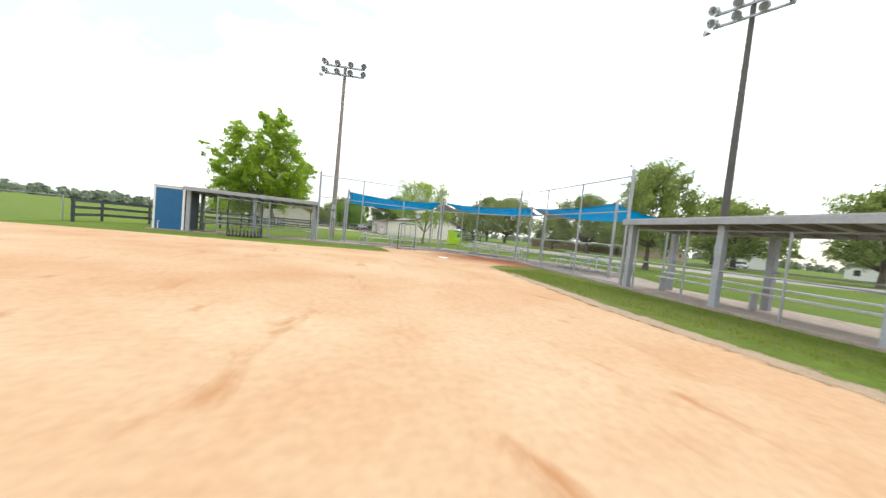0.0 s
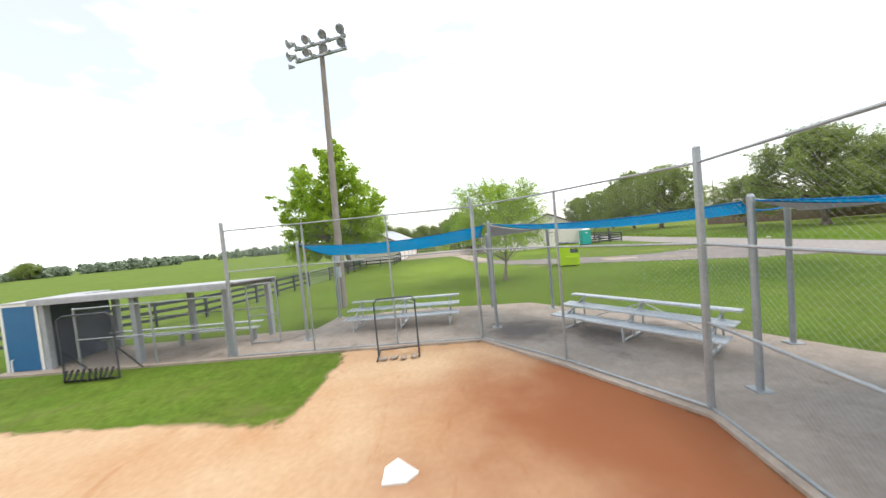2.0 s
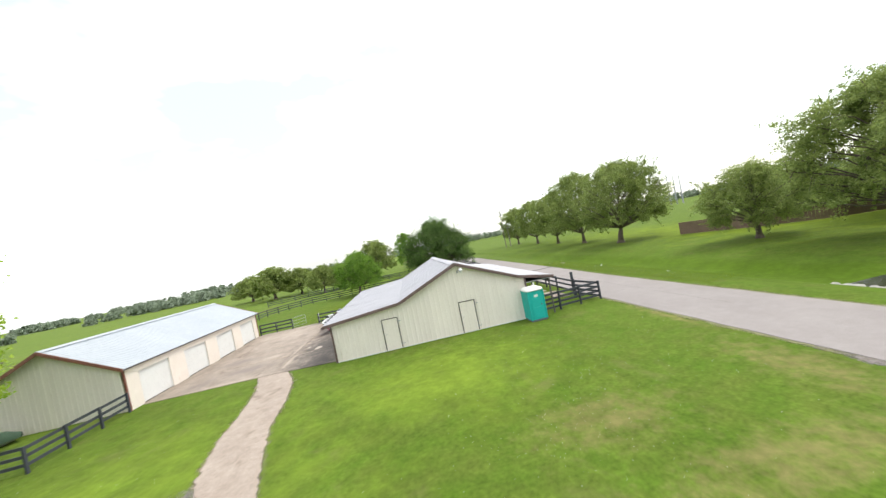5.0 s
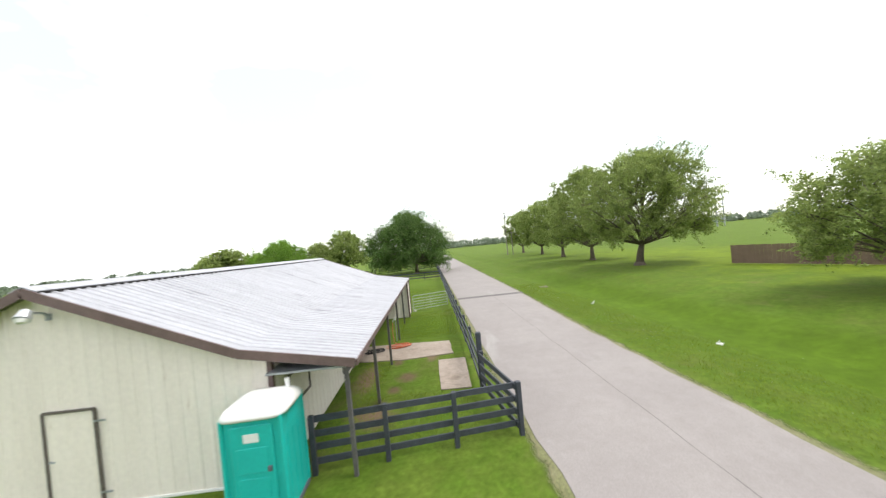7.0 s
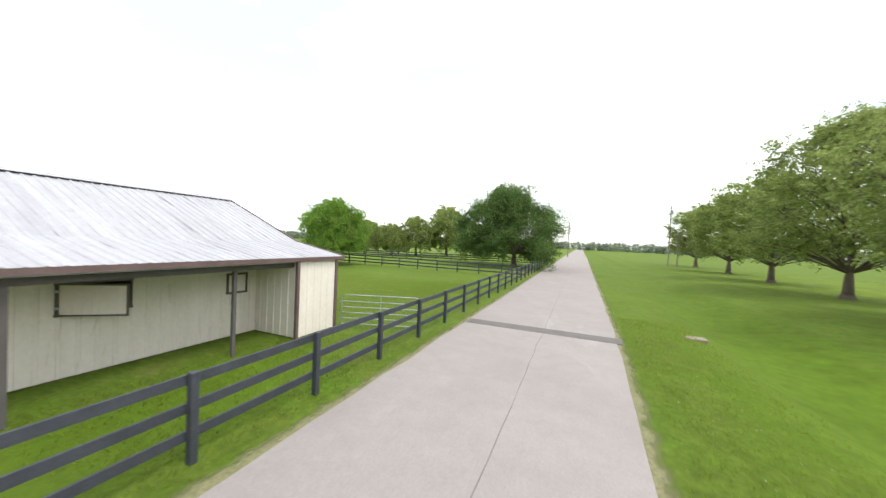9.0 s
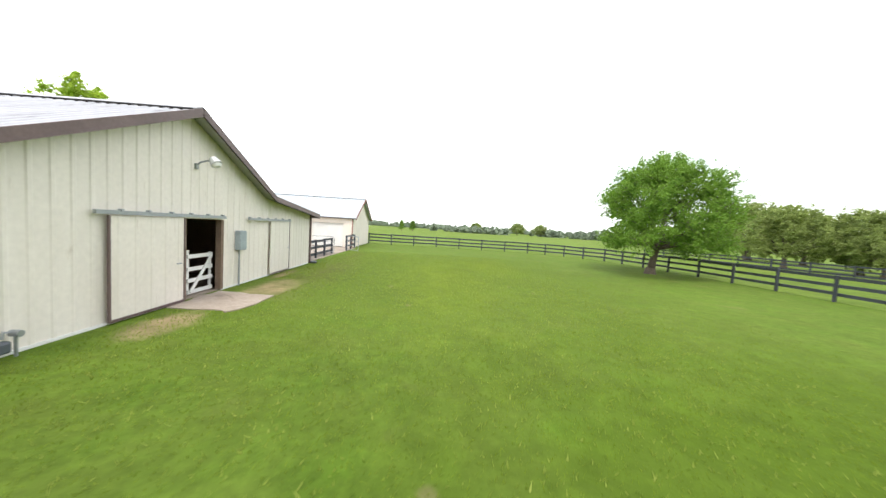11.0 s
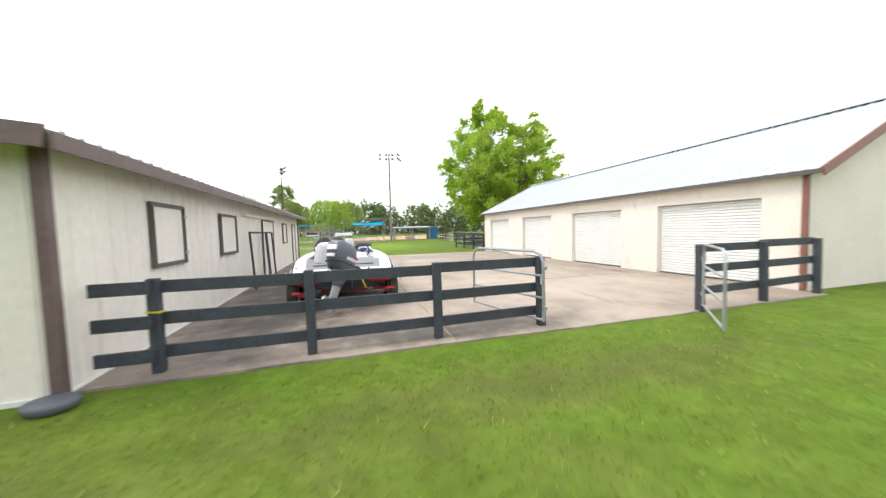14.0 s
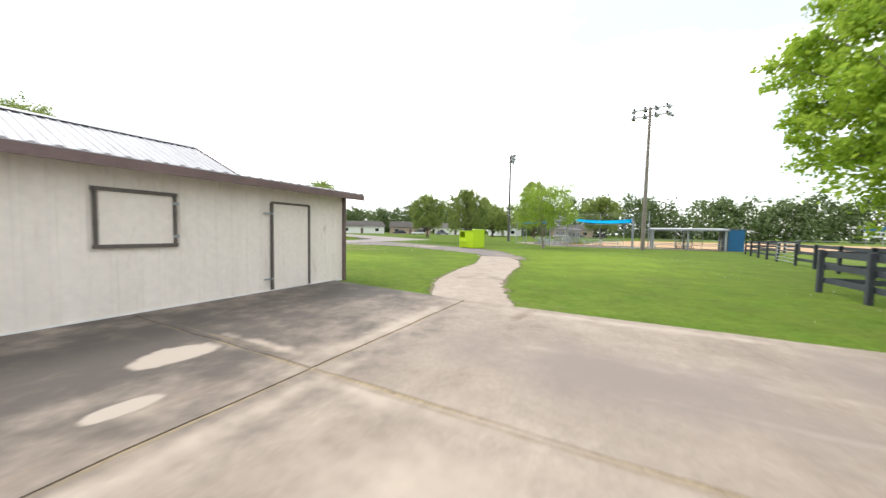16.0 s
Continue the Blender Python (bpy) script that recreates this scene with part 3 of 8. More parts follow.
infield = [(-60, -36)] + edge_left + [(-3.15, -36.28), (-1.5, -38.32), (0.03, -40.5), (-0.1, -42.5)] + edge_right + [(-12, -80), (-45, -95), (-80, -70)]
worn_sheet("infield", infield, 0.008, M_DIRT, "pale sandy clay infield, red-brown and damp round home plate", "infield", 0.4, 0.10, 0.16, 0.45)
worn_sheet("infield_edge", edge_right[4:] + [(-4.8, -64), (-4.5, -54.6), (-4.25, -51.3), (-3.7, -47.7), (-3.5, -46.0)], 0.006, M_EDGE, "pale bare strip between the clay and the grass", "infield", 0.2, 0.08, 0.14, 0.4)

# ---- road, path, drive ----
bm = bmesh.new()
prism(bm, ragged([(18.75, -26), (24.3, -26), (24.0, -12), (23.75, 8), (24.15, 22), (24.45, 60), (25.0, 130), (28.4, 900), (17.0, 900), (18.1, 130), (18.45, 60), (18.6, 22), (18.6, 4), (18.9, -14)], 1.2, 0.05, 8), -0.25, 0.02)
road = tagged(part("road", bm, M_ROAD), "straight grey asphalt lane with worn edges", "road", kind="structure")
worn_sheet("road_verge", [(18.6, -24), (24.4, -24), (23.95, 8), (24.32, 22), (24.65, 60), (25.2, 130), (17.95, 130), (18.28, 60), (18.42, 22), (18.4, 4), (18.7, -14)], 0.003, M_VERGE, "narrow strip of bare earth beside the lane", "verge", 0.4, 0.14, 0.16, 0.7)
bm = bmesh.new()
prism(bm, [(18.9, -26), (24.2, -26), (26.5, -34), (60, -56), (160, -110), (160, -119), (56, -63), (19.5, -40)], -0.25, 0.014)
tagged(part("side_road", bm, M_ROAD), "grey asphalt lane bending away past the ball field", "road", kind="structure")
strip = tagged(part("road_patch", boxm(18.62, 20.75, 0.0, 24.3, 21.5, 0.026), M_STRIP), "dark asphalt patch strip across the lane", "road", kind="structure")
crack = bmesh.new()
prev = None
for i in range(75):
    y = -6 + i * 0.9
    x = 21.65 + 0.09 * noise.noise((y * 0.6, 0, 3))
    if prev:
        beam(crack, (prev[0], prev[1], 0.0205), (x, y, 0.0205), 0.02 + 0.012 * noise.noise((y, 2, 2)), 0.003)
    prev = (x, y)
part("crack", crack, M_SEAM, road, "dark centre seam")
worn_sheet("gravel_drive", [(-3.0, -10.2), (-0.9, -9.9), (-0.1, -11.8), (1.2, -13.4), (4.6, -15.2), (9.4, -17.7), (12.3, -18.0), (15.5, -17.1), (18.2, -15.4), (18.9, -11.5), (18.95, -25.5), (14.5, -25.0), (10.6, -23.0), (9.1, -22.3), (5.6, -20.6), (3.0, -19.2), (0.5, -16.9), (-2.0, -12.8)], 0.006, M_GRAVEL, "worn gravel and bare earth drive", "drive", 0.25, 0.35, 0.55, 0.9)
worn_sheet("drive_patch", [(7.5, -18.5), (9.2, -18.95), (9.95, -19.3), (9.65, -20.1), (8.0, -20.45), (7.3, -19.9)], 0.014, M_SLAB, "pale concrete patch in the gravel drive", "drive", 0.15, 0.04, 0.18, 0.4)
worn_sheet("path_border", [(-5.25, 0.9), (-3.4, 0.85), (-2.3, -1.5), (-1.7, -4.2), (-1.4, -6.9), (-0.65, -9.4), (0.1, -11.6), (-1.6, -11.6), (-2.7, -9.6), (-3.4, -7.0), (-3.65, -4.75), (-4.2, -1.8)], 0.004, M_BARE, "bare earth along the path", "earth", 0.15, 0.2, 0.25, 0.4)
worn_sheet("footpath", [(-5.25, 0.9), (-3.4, 0.85), (-2.3, -1.5), (-1.7, -4.2), (-1.4, -6.9), (-0.65, -9.4), (0.1, -11.6), (-1.6, -11.6), (-2.7, -9.6), (-3.4, -7.0), (-3.65, -4.75), (-4.2, -1.8)], 0.012, M_SLAB, "cracked pale concrete path across the lawn", "path", 0.15, 0.03, 0.12, 0.35)


# ---- the yard between the two buildings ----
def slabs(name, xs, ys, z, material, label, category, gap=0.02, skew=None):
    """Cast slabs, each a piece of its own, with open joints between them."""
    root = thing(name, 0, 0, 0, 0, label, category, kind="structure")
    bed = bmesh.new()
    box(bed, xs[0] + 0.05, ys[0] + 0.6, -0.2, xs[-1] - 0.05, ys[-1] - 0.05, z - 0.005)
    part("joint_bed", bed, M_JOINT, root)
    for i in range(len(xs) - 1):
        for j in range(len(ys) - 1):
            b = bmesh.new()
            o = [(xs[i] + gap / 2, ys[j] + gap / 2), (xs[i + 1] - gap / 2, ys[j] + gap / 2), (xs[i + 1] - gap / 2, ys[j + 1] - gap / 2), (xs[i] + gap / 2, ys[j + 1] - gap / 2)]
            if skew:
                o = [skew(p) for p in o]
            prism(b, ragged(o, 0.35, 0.016, i * 7 + j), -0.15, z + 0.003 * ((i * 5 + j * 3) % 3))
            part("slab", b, material, root)
    return root


slabs("yard_paving", [-12.14, -4.2, -0.03], [0.3, 4.72, 9.15, 13.1, 17.3], 0.022, M_CONC, "tan concrete yard in large slabs, stains and barn shade in its colour", "yard", 0.026,
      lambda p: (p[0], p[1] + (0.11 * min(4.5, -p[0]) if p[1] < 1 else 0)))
# damp and the barn's shade, both put into the concrete colour along the wall
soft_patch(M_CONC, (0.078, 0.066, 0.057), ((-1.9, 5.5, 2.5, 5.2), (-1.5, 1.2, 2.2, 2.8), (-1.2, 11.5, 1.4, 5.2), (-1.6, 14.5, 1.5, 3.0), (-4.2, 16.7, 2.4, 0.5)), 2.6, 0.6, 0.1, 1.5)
soft_patch(M_CONC, (0.375, 0.325, 0.275), ((-2.62, 5.2, 0.30, 0.46), (-3.55, 5.95, 0.14, 0.26)), 0.8, 0.3, 0.78, 1.0)
soft_patch(M_CONC, (0.40, 0.335, 0.275), ((-4.05, 3.0, 0.28, 3.2), (-4.45, 6.6, 0.22, 4.0), (-5.0, 4.85, 1.3, 0.2), (-3.2, 4.5, 1.2, 0.14), (-6.2, 5.6, 1.5, 0.6), (-7.4, 2.9, 2.6, 0.14), (-8.0, 3.7, 1.5, 0.08), (-6.0, 9.3, 3.5, 0.16), (-7.0, 1.1, 4.0, 0.22)), 2.2, 0.4, -0.25, 0.95)
soft_patch(M_CONC, (0.215, 0.178, 0.155), ((-7.0, 3.3, 2.4, 1.1), (-9.5, 2.2, 1.2, 1.4), (-9.0, 6.2, 1.8, 1.0)), 1.8, 0.7, 0.0, 1.2)
soft_patch(M_CONC, (0.105, 0.080, 0.065), ((-3.45, 9.8, 0.7, 1.15), (-2.9, 10.6, 0.6, 0.9)), 1.6, 0.5, 0.0, 1.3)
soft_patch(M_CONC, (0.20, 0.155, 0.10), ((-4.22, 9.5, 0.05, 8.0), (-6.5, 4.78, 4.0, 0.03), (-2.6, 4.62, 1.6, 0.03)), 2.0, 0.25, -0.2, 1.0)
soft_patch(M_CONC, (0.385, 0.325, 0.268), ((-7.6, 13.8, 2.8, 4.0), (-10.3, 14.5, 1.4, 2.2)), 2.2, 1.1, -0.3, 1.2)
sheet("barn_apron", ragged([(7.2, 17.42), (9.1, 17.42), (9.3, 19.0), (7.5, 19.1)], 0.3, 0.12, 2), 0.02, M_SLAB, "broken pale concrete apron before the barn door", "apron", 0.1)
sheet("wash_pad", ragged([(12.97, 7.25), (14.9, 6.9), (17.15, 7.1), (17.1, 9.0), (14.6, 9.4), (12.97, 9.45)], 0.6, 0.03, 2), 0.03, M_SLAB, "stained concrete wash pad beside the barn", "pad", 0.12)
sheet("step_pad", ragged([(16.5, 3.55), (17.5, 3.5), (17.6, 6.4), (16.48, 6.4)], 0.6, 0.02, 2), 0.03, M_SLAB, "narrow concrete pad by the lane fence", "pad", 0.12)
soft_patch(M_LAWN, (0.125, 0.088, 0.055), ((15.3, 5.0, 0.5, 0.6), (14.9, 4.0, 0.3, 0.4), (14.8, 6.7, 0.3, 0.5)), 1.3, 0.35, 0.2, 1.1)
soft_patch(M_LAWN, (0.27, 0.195, 0.125), ((6.2, 18.6, 1.7, 0.7), (10.2, 18.3, 1.0, 0.5), (3.5, 17.8, 1.2, 0.25), (0.28, 24.9, 0.3, 0.17), (1.56, 23.67, 0.1, 0.07), (2.38, 23.0, 0.12, 0.08),
                     (5.1, 22.15, 0.2, 0.13), (3.88, 26.7, 0.2, 0.12), (5.14, 27.3, 0.16, 0.1), (7.77, 22.9, 0.14, 0.09), (14.25, 23.4, 0.14, 0.1), (-1.35, 23.9, 0.16, 0.1), (2.3, -19.9, 0.9, 0.3)), 1.1, 0.4, 0.35, 1.25)
soft_patch(M_LAWN, (0.165, 0.155, 0.055), ((17.2, -12.0, 1.5, 3.6), (13.2, -15.0, 4.0, 1.2), (18.3, -5.4, 0.5, 4.5), (10.5, -12.0, 3.0, 1.6)), 3.2, 0.55, -0.35, 1.1)
soft_patch(M_LAWN, (0.069, 0.121, 0.009), ((30.4, 5.0, 4.2, 45.0), (16.0, 12.5, 1.6, 4.0)), 1.2, 1.6, 0.3, 1.3)
soft_patch(M_LAWN, (0.135, 0.190, 0.013), ((56.0, 20.0, 16.0, 70.0),), 3.0, 2.5, 0.0, 1.2)
soft_patch(M_LAWN, (0.095, 0.105, 0.035), ((-2.7, -50.0, 1.6, 6.5), (-2.0, -45.0, 1.2, 0.8)), 1.4, 0.35, 0.3, 1.3)
soft_patch(M_LAWN, (0.21, 0.12, 0.06), ((-1.2, -43.6, 1.3, 0.5), (-2.9, -44.3, 0.9, 0.5), (-0.6, -46.0, 0.3, 2.2)), 1.8, 0.35, -0.1, 1.1)
soft_patch(M_LAWN, (0.086, 0.129, 0.017), ((3.0, 26.0, 17.0, 9.5),), 2.6, 1.8, -0.3, 1.3)
soft_patch(M_LAWN, (0.140, 0.208, 0.022), ((-5.0, -13.0, 8.5, 12.0), (6.0, -6.0, 6.0, 5.0)), 2.2, 1.6, -0.1, 1.25)
soft_patch(M_LAWN, (0.080, 0.120, 0.018), ((3.0, 23.9, 9.0, 0.2), (4.0, 25.5, 9.0, 0.2), (1.0, 20.3, 8.0, 0.18)), 1.2, 0.6, 0.2, 1.2)
soft_patch(M_LAWN, (0.165, 0.118, 0.075), ((13.75, 5.2, 0.5, 1.7), (14.5, 2.4, 0.8, 0.9), (16.2, 6.9, 0.3, 0.6)), 1.6, 0.45, 0.2, 1.2)
soft_patch(M_DIRT, (0.535, 0.425, 0.30), ((-9.0, -47.5, 5.5, 5.5), (-16.0, -50.0, 6.0, 4.0)), 2.4, 1.3, -0.4, 1.2)
mottle(M_DIRT, 0.7, 0.13, (1.4, 0.6, 1))
mottle(M_DIRT, 0.22, 0.09)
soft_patch(M_LAWN, (0.088, 0.098, 0.028), ((2.0, 19.0, 7.0, 1.3), (-5.0, 18.6, 4.0, 0.7)), 2.2, 0.7, -0.2, 1.2)
soft_patch(M_LAWN, (0.038, 0.074, 0.005), ((10.0, -29.0, 7.5, 4.6),), 1.4, 1.6, 0.2, 1.25)
soft_patch(M_LAWN, (0.058, 0.098, 0.007), ((14.0, 29.0, 4.5, 6.5),), 1.6, 1.6, 0.1, 1.25)
soft_patch(M_SLAB, (0.12, 0.095, 0.082), ((-1.9, -35.6, 1.3, 1.2), (0.2, -36.2, 1.0, 1.4), (1.6, -36.6, 0.8, 1.0)), 1.3, 0.5, 0.3, 1.2)
soft_patch(M_DIRT, (0.21, 0.075, 0.036), ((-5.2, -37.0, 2.2, 0.8), (-3.3, -37.4, 1.8, 1.5), (-1.9, -39.4, 1.5, 1.6), (-1.0, -41.2, 1.3, 1.6), (-2.2, -42.0, 1.4, 0.9), (-4.0, -40.6, 1.0, 0.7)), 1.7, 0.5, 0.2, 1.2)
soft_patch(M_LAWN, (0.118, 0.165, 0.016), ((2.0, 24.2, 9.0, 2.6), (-3.0, 27.0, 5.0, 2.0)), 2.0, 1.2, -0.2, 1.25)
mottle(M_LAWN, 1.3, 0.12)
mottle(M_LAWN, 0.45, 0.17)
mottle(M_LAWN, 6.0, 0.14)
for m in (M_LAWN, M_PASTURE):
    b = m.node_tree.nodes["Principled BSDF"]
    b.inputs["Sheen Weight"].default_value, b.inputs["Sheen Roughness"].default_value = 0.07, 0.5
    b.inputs["Sheen Tint"].default_value = (0.62, 0.80, 0.14, 1)

# ---- ribbed sheet metal ----
def ribbed(bm, u0, u1, v_lo, v_hi, put, depth=0.017, pitch=0.305):
    """A ribbed sheet from u0 to u1; v_lo(u) and v_hi(u) bound it; put(u, v, d) places it, d outwards."""
    end = lambda u: depth if abs(u - round(u / pitch) * pitch) < 0.02 else 0.0
    us = [(u0, end(u0))]
    k = math.ceil(u0 / pitch - 1e-6)
    while k * pitch < u1 + 1e-6:
        c = k * pitch
        for du, d in ((-0.050, 0.0), (-0.026, depth), (0.026, depth), (0.050, 0.0)):
            if u0 < c + du < u1:
                us.append((c + du, d))
        k += 1
    us.append((u1, end(u1)))
    rows = [(bm.verts.new(put(u, v_lo(u), d)), bm.verts.new(put(u, v_hi(u), d))) for u, d in us]
    back = [(bm.verts.new(put(u, v_lo(u), -0.03)), bm.verts.new(put(u, v_hi(u), -0.03))) for u in (u0, u1)]
    for a, b in zip(rows, rows[1:]):
        bm.faces.new((a[0], b[0], b[1], a[1]))
    bm.faces.new((back[1][0], back[0][0], back[0][1], back[1][1]))
    bm.faces.new((rows[0][0], rows[0][1], back[0][1], back[0][0]))
    bm.faces.new((rows[-1][1], rows[-1][0], back[1][0], back[1][1]))
    bm.faces.new([r[1] for r in rows] + [back[1][1], back[0][1]])
    bm.faces.new([r[0] for r in reversed(rows)] + [back[0][0], back[1][0]])
    bmesh.ops.recalc_face_normals(bm, faces=bm.faces[:])


def cladding(root, u0, u1, v_lo, v_hi, put, material=None, width=0.915, breaks=()):
    cuts = sorted({u0, u1, *[b for b in breaks if u0 < b < u1], *[k * width for k in range(math.ceil(u0 / width), int(u1 / width) + 1) if u0 + 0.05 < k * width < u1 - 0.05]})
    for a, b in zip(cuts, cuts[1:]):
        bm = bmesh.new()
        ribbed(bm, a, b, v_lo, v_hi, put)
        part("panel", bm, material or M_CREAM, root)


# ---- the barn ----
BL = 17.4                                   # length
ROOF = ((-0.45, 2.46), (4.45, 2.93), (8.42, 4.66), (12.45, 2.99), (14.8, 2.55))


def roof_z(x):
    for (a, za), (b, zb) in zip(ROOF, ROOF[1:]):
        if x <= b:
            return za + (zb - za) * (x - a) / (b - a)
    return ROOF[-1][1]


barn = thing("barn", 0, 0, 0, 0, "long cream metal barn, brown trim, weathered white metal roof", "barn")
put_s = lambda u, v, d: (u, -d, v)
put_n = lambda u, v, d: (u, BL + d, v)
put_w = lambda u, v, d: (-d - 0.14 * u / BL, u, v)          # the courtyard wall is not quite square
put_e = lambda u, v, d: (12.9 + d, u, v)
put_e2 = lambda u, v, d: (14.74 + d, u, v)
put_es = lambda u, v, d: (u, 15.75 - d, v)
under = lambda x: roof_z(x) - 0.06
flat0 = lambda u: 0.03
south = thing("wall_south")
south.parent = barn
cladding(south, 0.04, 12.9, flat0, under, put_s, breaks=(4.45, 8.5))
north = thing("wall_north")
north.parent = barn
OPEN0, OPEN1, OPENZ = 7.02, 8.5, 2.04
cladding(north, -0.10, OPEN0, flat0, under, put_n, breaks=(4.45,))
cladding(north, OPEN0, OPEN1, lambda u: OPENZ, under, put_n)
cladding(north, OPEN1, 14.74, flat0, under, put_n, breaks=(8.5,))
west = thing("wall_west")
west.parent = barn
cladding(west, 0.0, BL, flat0, lambda u: 2.46, put_w)
east = thing("wall_east")
east.parent = barn
WIN0, WIN1, WINZ0, WINZ1 = 11.25, 12.45, 1.37, 2.02          # open stall window
cladding(east, 0.0, WIN0, flat0, lambda u: roof_z(12.9) - 0.06, put_e)
cladding(east, WIN0, WIN1, flat0, lambda u: WINZ0, put_e)
cladding(east, WIN0, WIN1, lambda u: WINZ1, lambda u: roof_z(12.9) - 0.06, put_e)
cladding(east, WIN1, 15.75, flat0, lambda u: roof_z(12.9) - 0.06, put_e)
cladding(east, 15.75, BL, flat0, lambda u: roof_z(14.74) - 0.06, put_e2)
cladding(east, 12.9, 14.74, flat0, under, put_es)
bm = bmesh.new()
box(bm, 0.05, 0.05, -0.1, 12.85, BL - 0.05, 0.035)
part("floor_slab", bm, M_CONC, barn)
# inner skins, added to block light and keep the inside dark
for a in ((4.9, 14.2, 0.04, 4.98, 17.3, 2.9), (10.6, 14.2, 0.04, 10.68, 17.3, 3.6), (4.98, 14.1, 0.04, 10.6, 14.2, 3.2)):
    part("stall_partition", boxm(*a), M_WOODF, barn, "timber baffle added to keep the barn inside dark")

# roof sheets
roof = thing("roof")
roof.parent = barn
for (xa, za), (xb, zb) in zip(ROOF, ROOF[1:]):
    ln = math.hypot(xb - xa, zb - za)
    ax, az = (xb - xa) / ln, (zb - za) / ln
    nx, nz = -az, ax
    y = -0.3
    while y < BL + 0.3:
        y1 = min(y + 0.915, BL + 0.36)
        bm = bmesh.new()
        lap = 0.012 * (int(y * 10) % 2)
        ribbed(bm, y + 0.001, y1 - 0.001, lambda u: (-0.03 if xa < 0 else 0.0), lambda u: ln + (0.03 if xb > 14 else 0.0),
               lambda u, v, d: (xa + ax * v + nx * (d + lap * 0.3), u, za + az * v + nz * (d + lap * 0.3)), 0.024, 0.229)
        part("roof_sheet", bm, M_ROOF, roof)
        y = y1
bm = bmesh.new()
for s in (-1, 1):
    beam(bm, (8.42 + s * 0.13, -0.32, 4.665), (8.42 + s * 0.13, BL + 0.38, 4.665), 0.30, 0.02, (s * 0.4, 0, 1))
part("ridge_cap", bm, M_ROOF, roof)
for y in (-0.33, BL + 0.38):
    for (xa, za), (xb, zb) in zip(ROOF, ROOF[1:]):
        bm = bmesh.new()
        beam(bm, (xa, y, za - 0.06), (xb, y, zb - 0.06), 0.035, 0.19)
        part("rake_trim", bm, M_BROWN, roof, "brown metal rake trim")
for x, z, lip in ((-0.505, 2.41, 0.03), (14.83, 2.55, 0.005)):
    bm = bmesh.new()
    box(bm, x - 0.018, -0.33, z - 0.12, x + 0.018, BL + 0.38, z + lip)
    part("eave_trim", bm, M_BROWN, roof, "brown metal eave trim")
# shaded scallop gaps under the north rake and the ridge cap, built as dark solids: one toothed strip each
def toothed(a, b, tooth, tall, deep, up):
    a, b = Vector(a), Vector(b)
    n = int((b - a).length / tooth)
    out = Vector(up).cross(b - a).normalized() * deep
    bm = bmesh.new()
    sec = []
    for i in range(n):
        for e in (0.04, 0.96):
            p = a.lerp(b, (i + e) / n)
            low = p - Vector(up) * tall * ((1.0 if i % 2 else 0.35) + 0.15 * math.sin(i * 2.3))
            sec.append([p, low, low + out, p + out])
    loft(bm, sec, True, True)
    return bm


for (xa, za), (xb, zb) in zip(ROOF[:2], ROOF[1:3]):
    part("rake_gap_shade", toothed((max(xa, 0.0), BL + 0.385, za + (zb - za) * max(0.0, -xa) / (xb - xa) - 0.15), (xb, BL + 0.385, zb - 0.15), 0.11, 0.034, 0.02, (0, 0, 1)), M_DARK, roof, "dark scalloped strip standing for the shaded gap under the rake trim")
part("ridge_gap_shade", toothed((8.71, -0.3, 4.60), (8.71, BL + 0.34, 4.60), 0.115, 0.05, 0.02, (0, 0, 1)), M_DARK, roof, "dark strip standing for the shaded gaps under the ridge cap")
# gas meter at the foot of the north wall
gm = thing("gas_meter", 12.06, BL + 0.06, 0, 0, "dark grey gas meter on a pipe at the barn wall", "gas meter")
part("body", boxm(-0.09, 0.0, 0.08, 0.09, 0.13, 0.25, bevel=0.03), M_LID, gm)
part("pipe", tubem([(-0.16, 0.08, -0.02), (-0.16, 0.08, 0.36), (-0.02, 0.08, 0.38), (0.0, 0.08, 0.29)], 0.022, 8), M_GALV, gm)
part("regulator", tubem([(-0.16, 0.02, 0.33), (-0.16, 0.15, 0.33)], 0.05, 10), M_GALV, gm)
# flat soffit added under the open side: unseen, bright metal to bounce light onto the wall
part("soffit", boxm(12.94, -0.28, 2.40, 14.78, 15.7, 2.44), M_GALV, roof, "bare metal panel added under the lean-to to bounce light onto the wall")
part("eave_beam", boxm(14.49, -0.2, 2.24, 14.59, 15.74, 2.398, bevel=0.005), M_POLED, roof, "dark grey beam along the lean-to posts")
for x, y in ((-0.03, -0.03), (-0.165, BL + 0.03), (12.93, -0.03), (14.77, BL + 0.03), (14.77, 15.72)):
    part("corner_trim", boxm(x - 0.05, y - 0.05, 0, x + 0.05, y + 0.05, roof_z(max(x, 0)) - 0.07, bevel=0.005), M_BROWN, barn, "brown corner trim")
for y in (-0.1, 3.14, 6.54, 10.17, 13.87):
    bm = bmesh.new()
    beam(bm, (14.54, y, 0), (14.54, y, 2.45), 0.085, 0.085, (0, 1, 0))
    part("lean_to_post", bm, M_POLED, barn, "dark grey lean-to post")
# base trim
bm = bmesh.new()
beam(bm, put_w(0.0, 0.025, 0.015), put_w(BL, 0.025, 0.015), 0.03, 0.05)
part("base_trim", bm, M_WHITE, barn)
for a in ((0.0, -0.03, 0.0, 12.9, 0.0, 0.05), (0, BL, 0.0, OPEN0, BL + 0.03, 0.05), (OPEN1, BL, 0.0, 14.7, BL + 0.03, 0.05)):
    part("base_trim", boxm(*a), M_WHITE, barn)


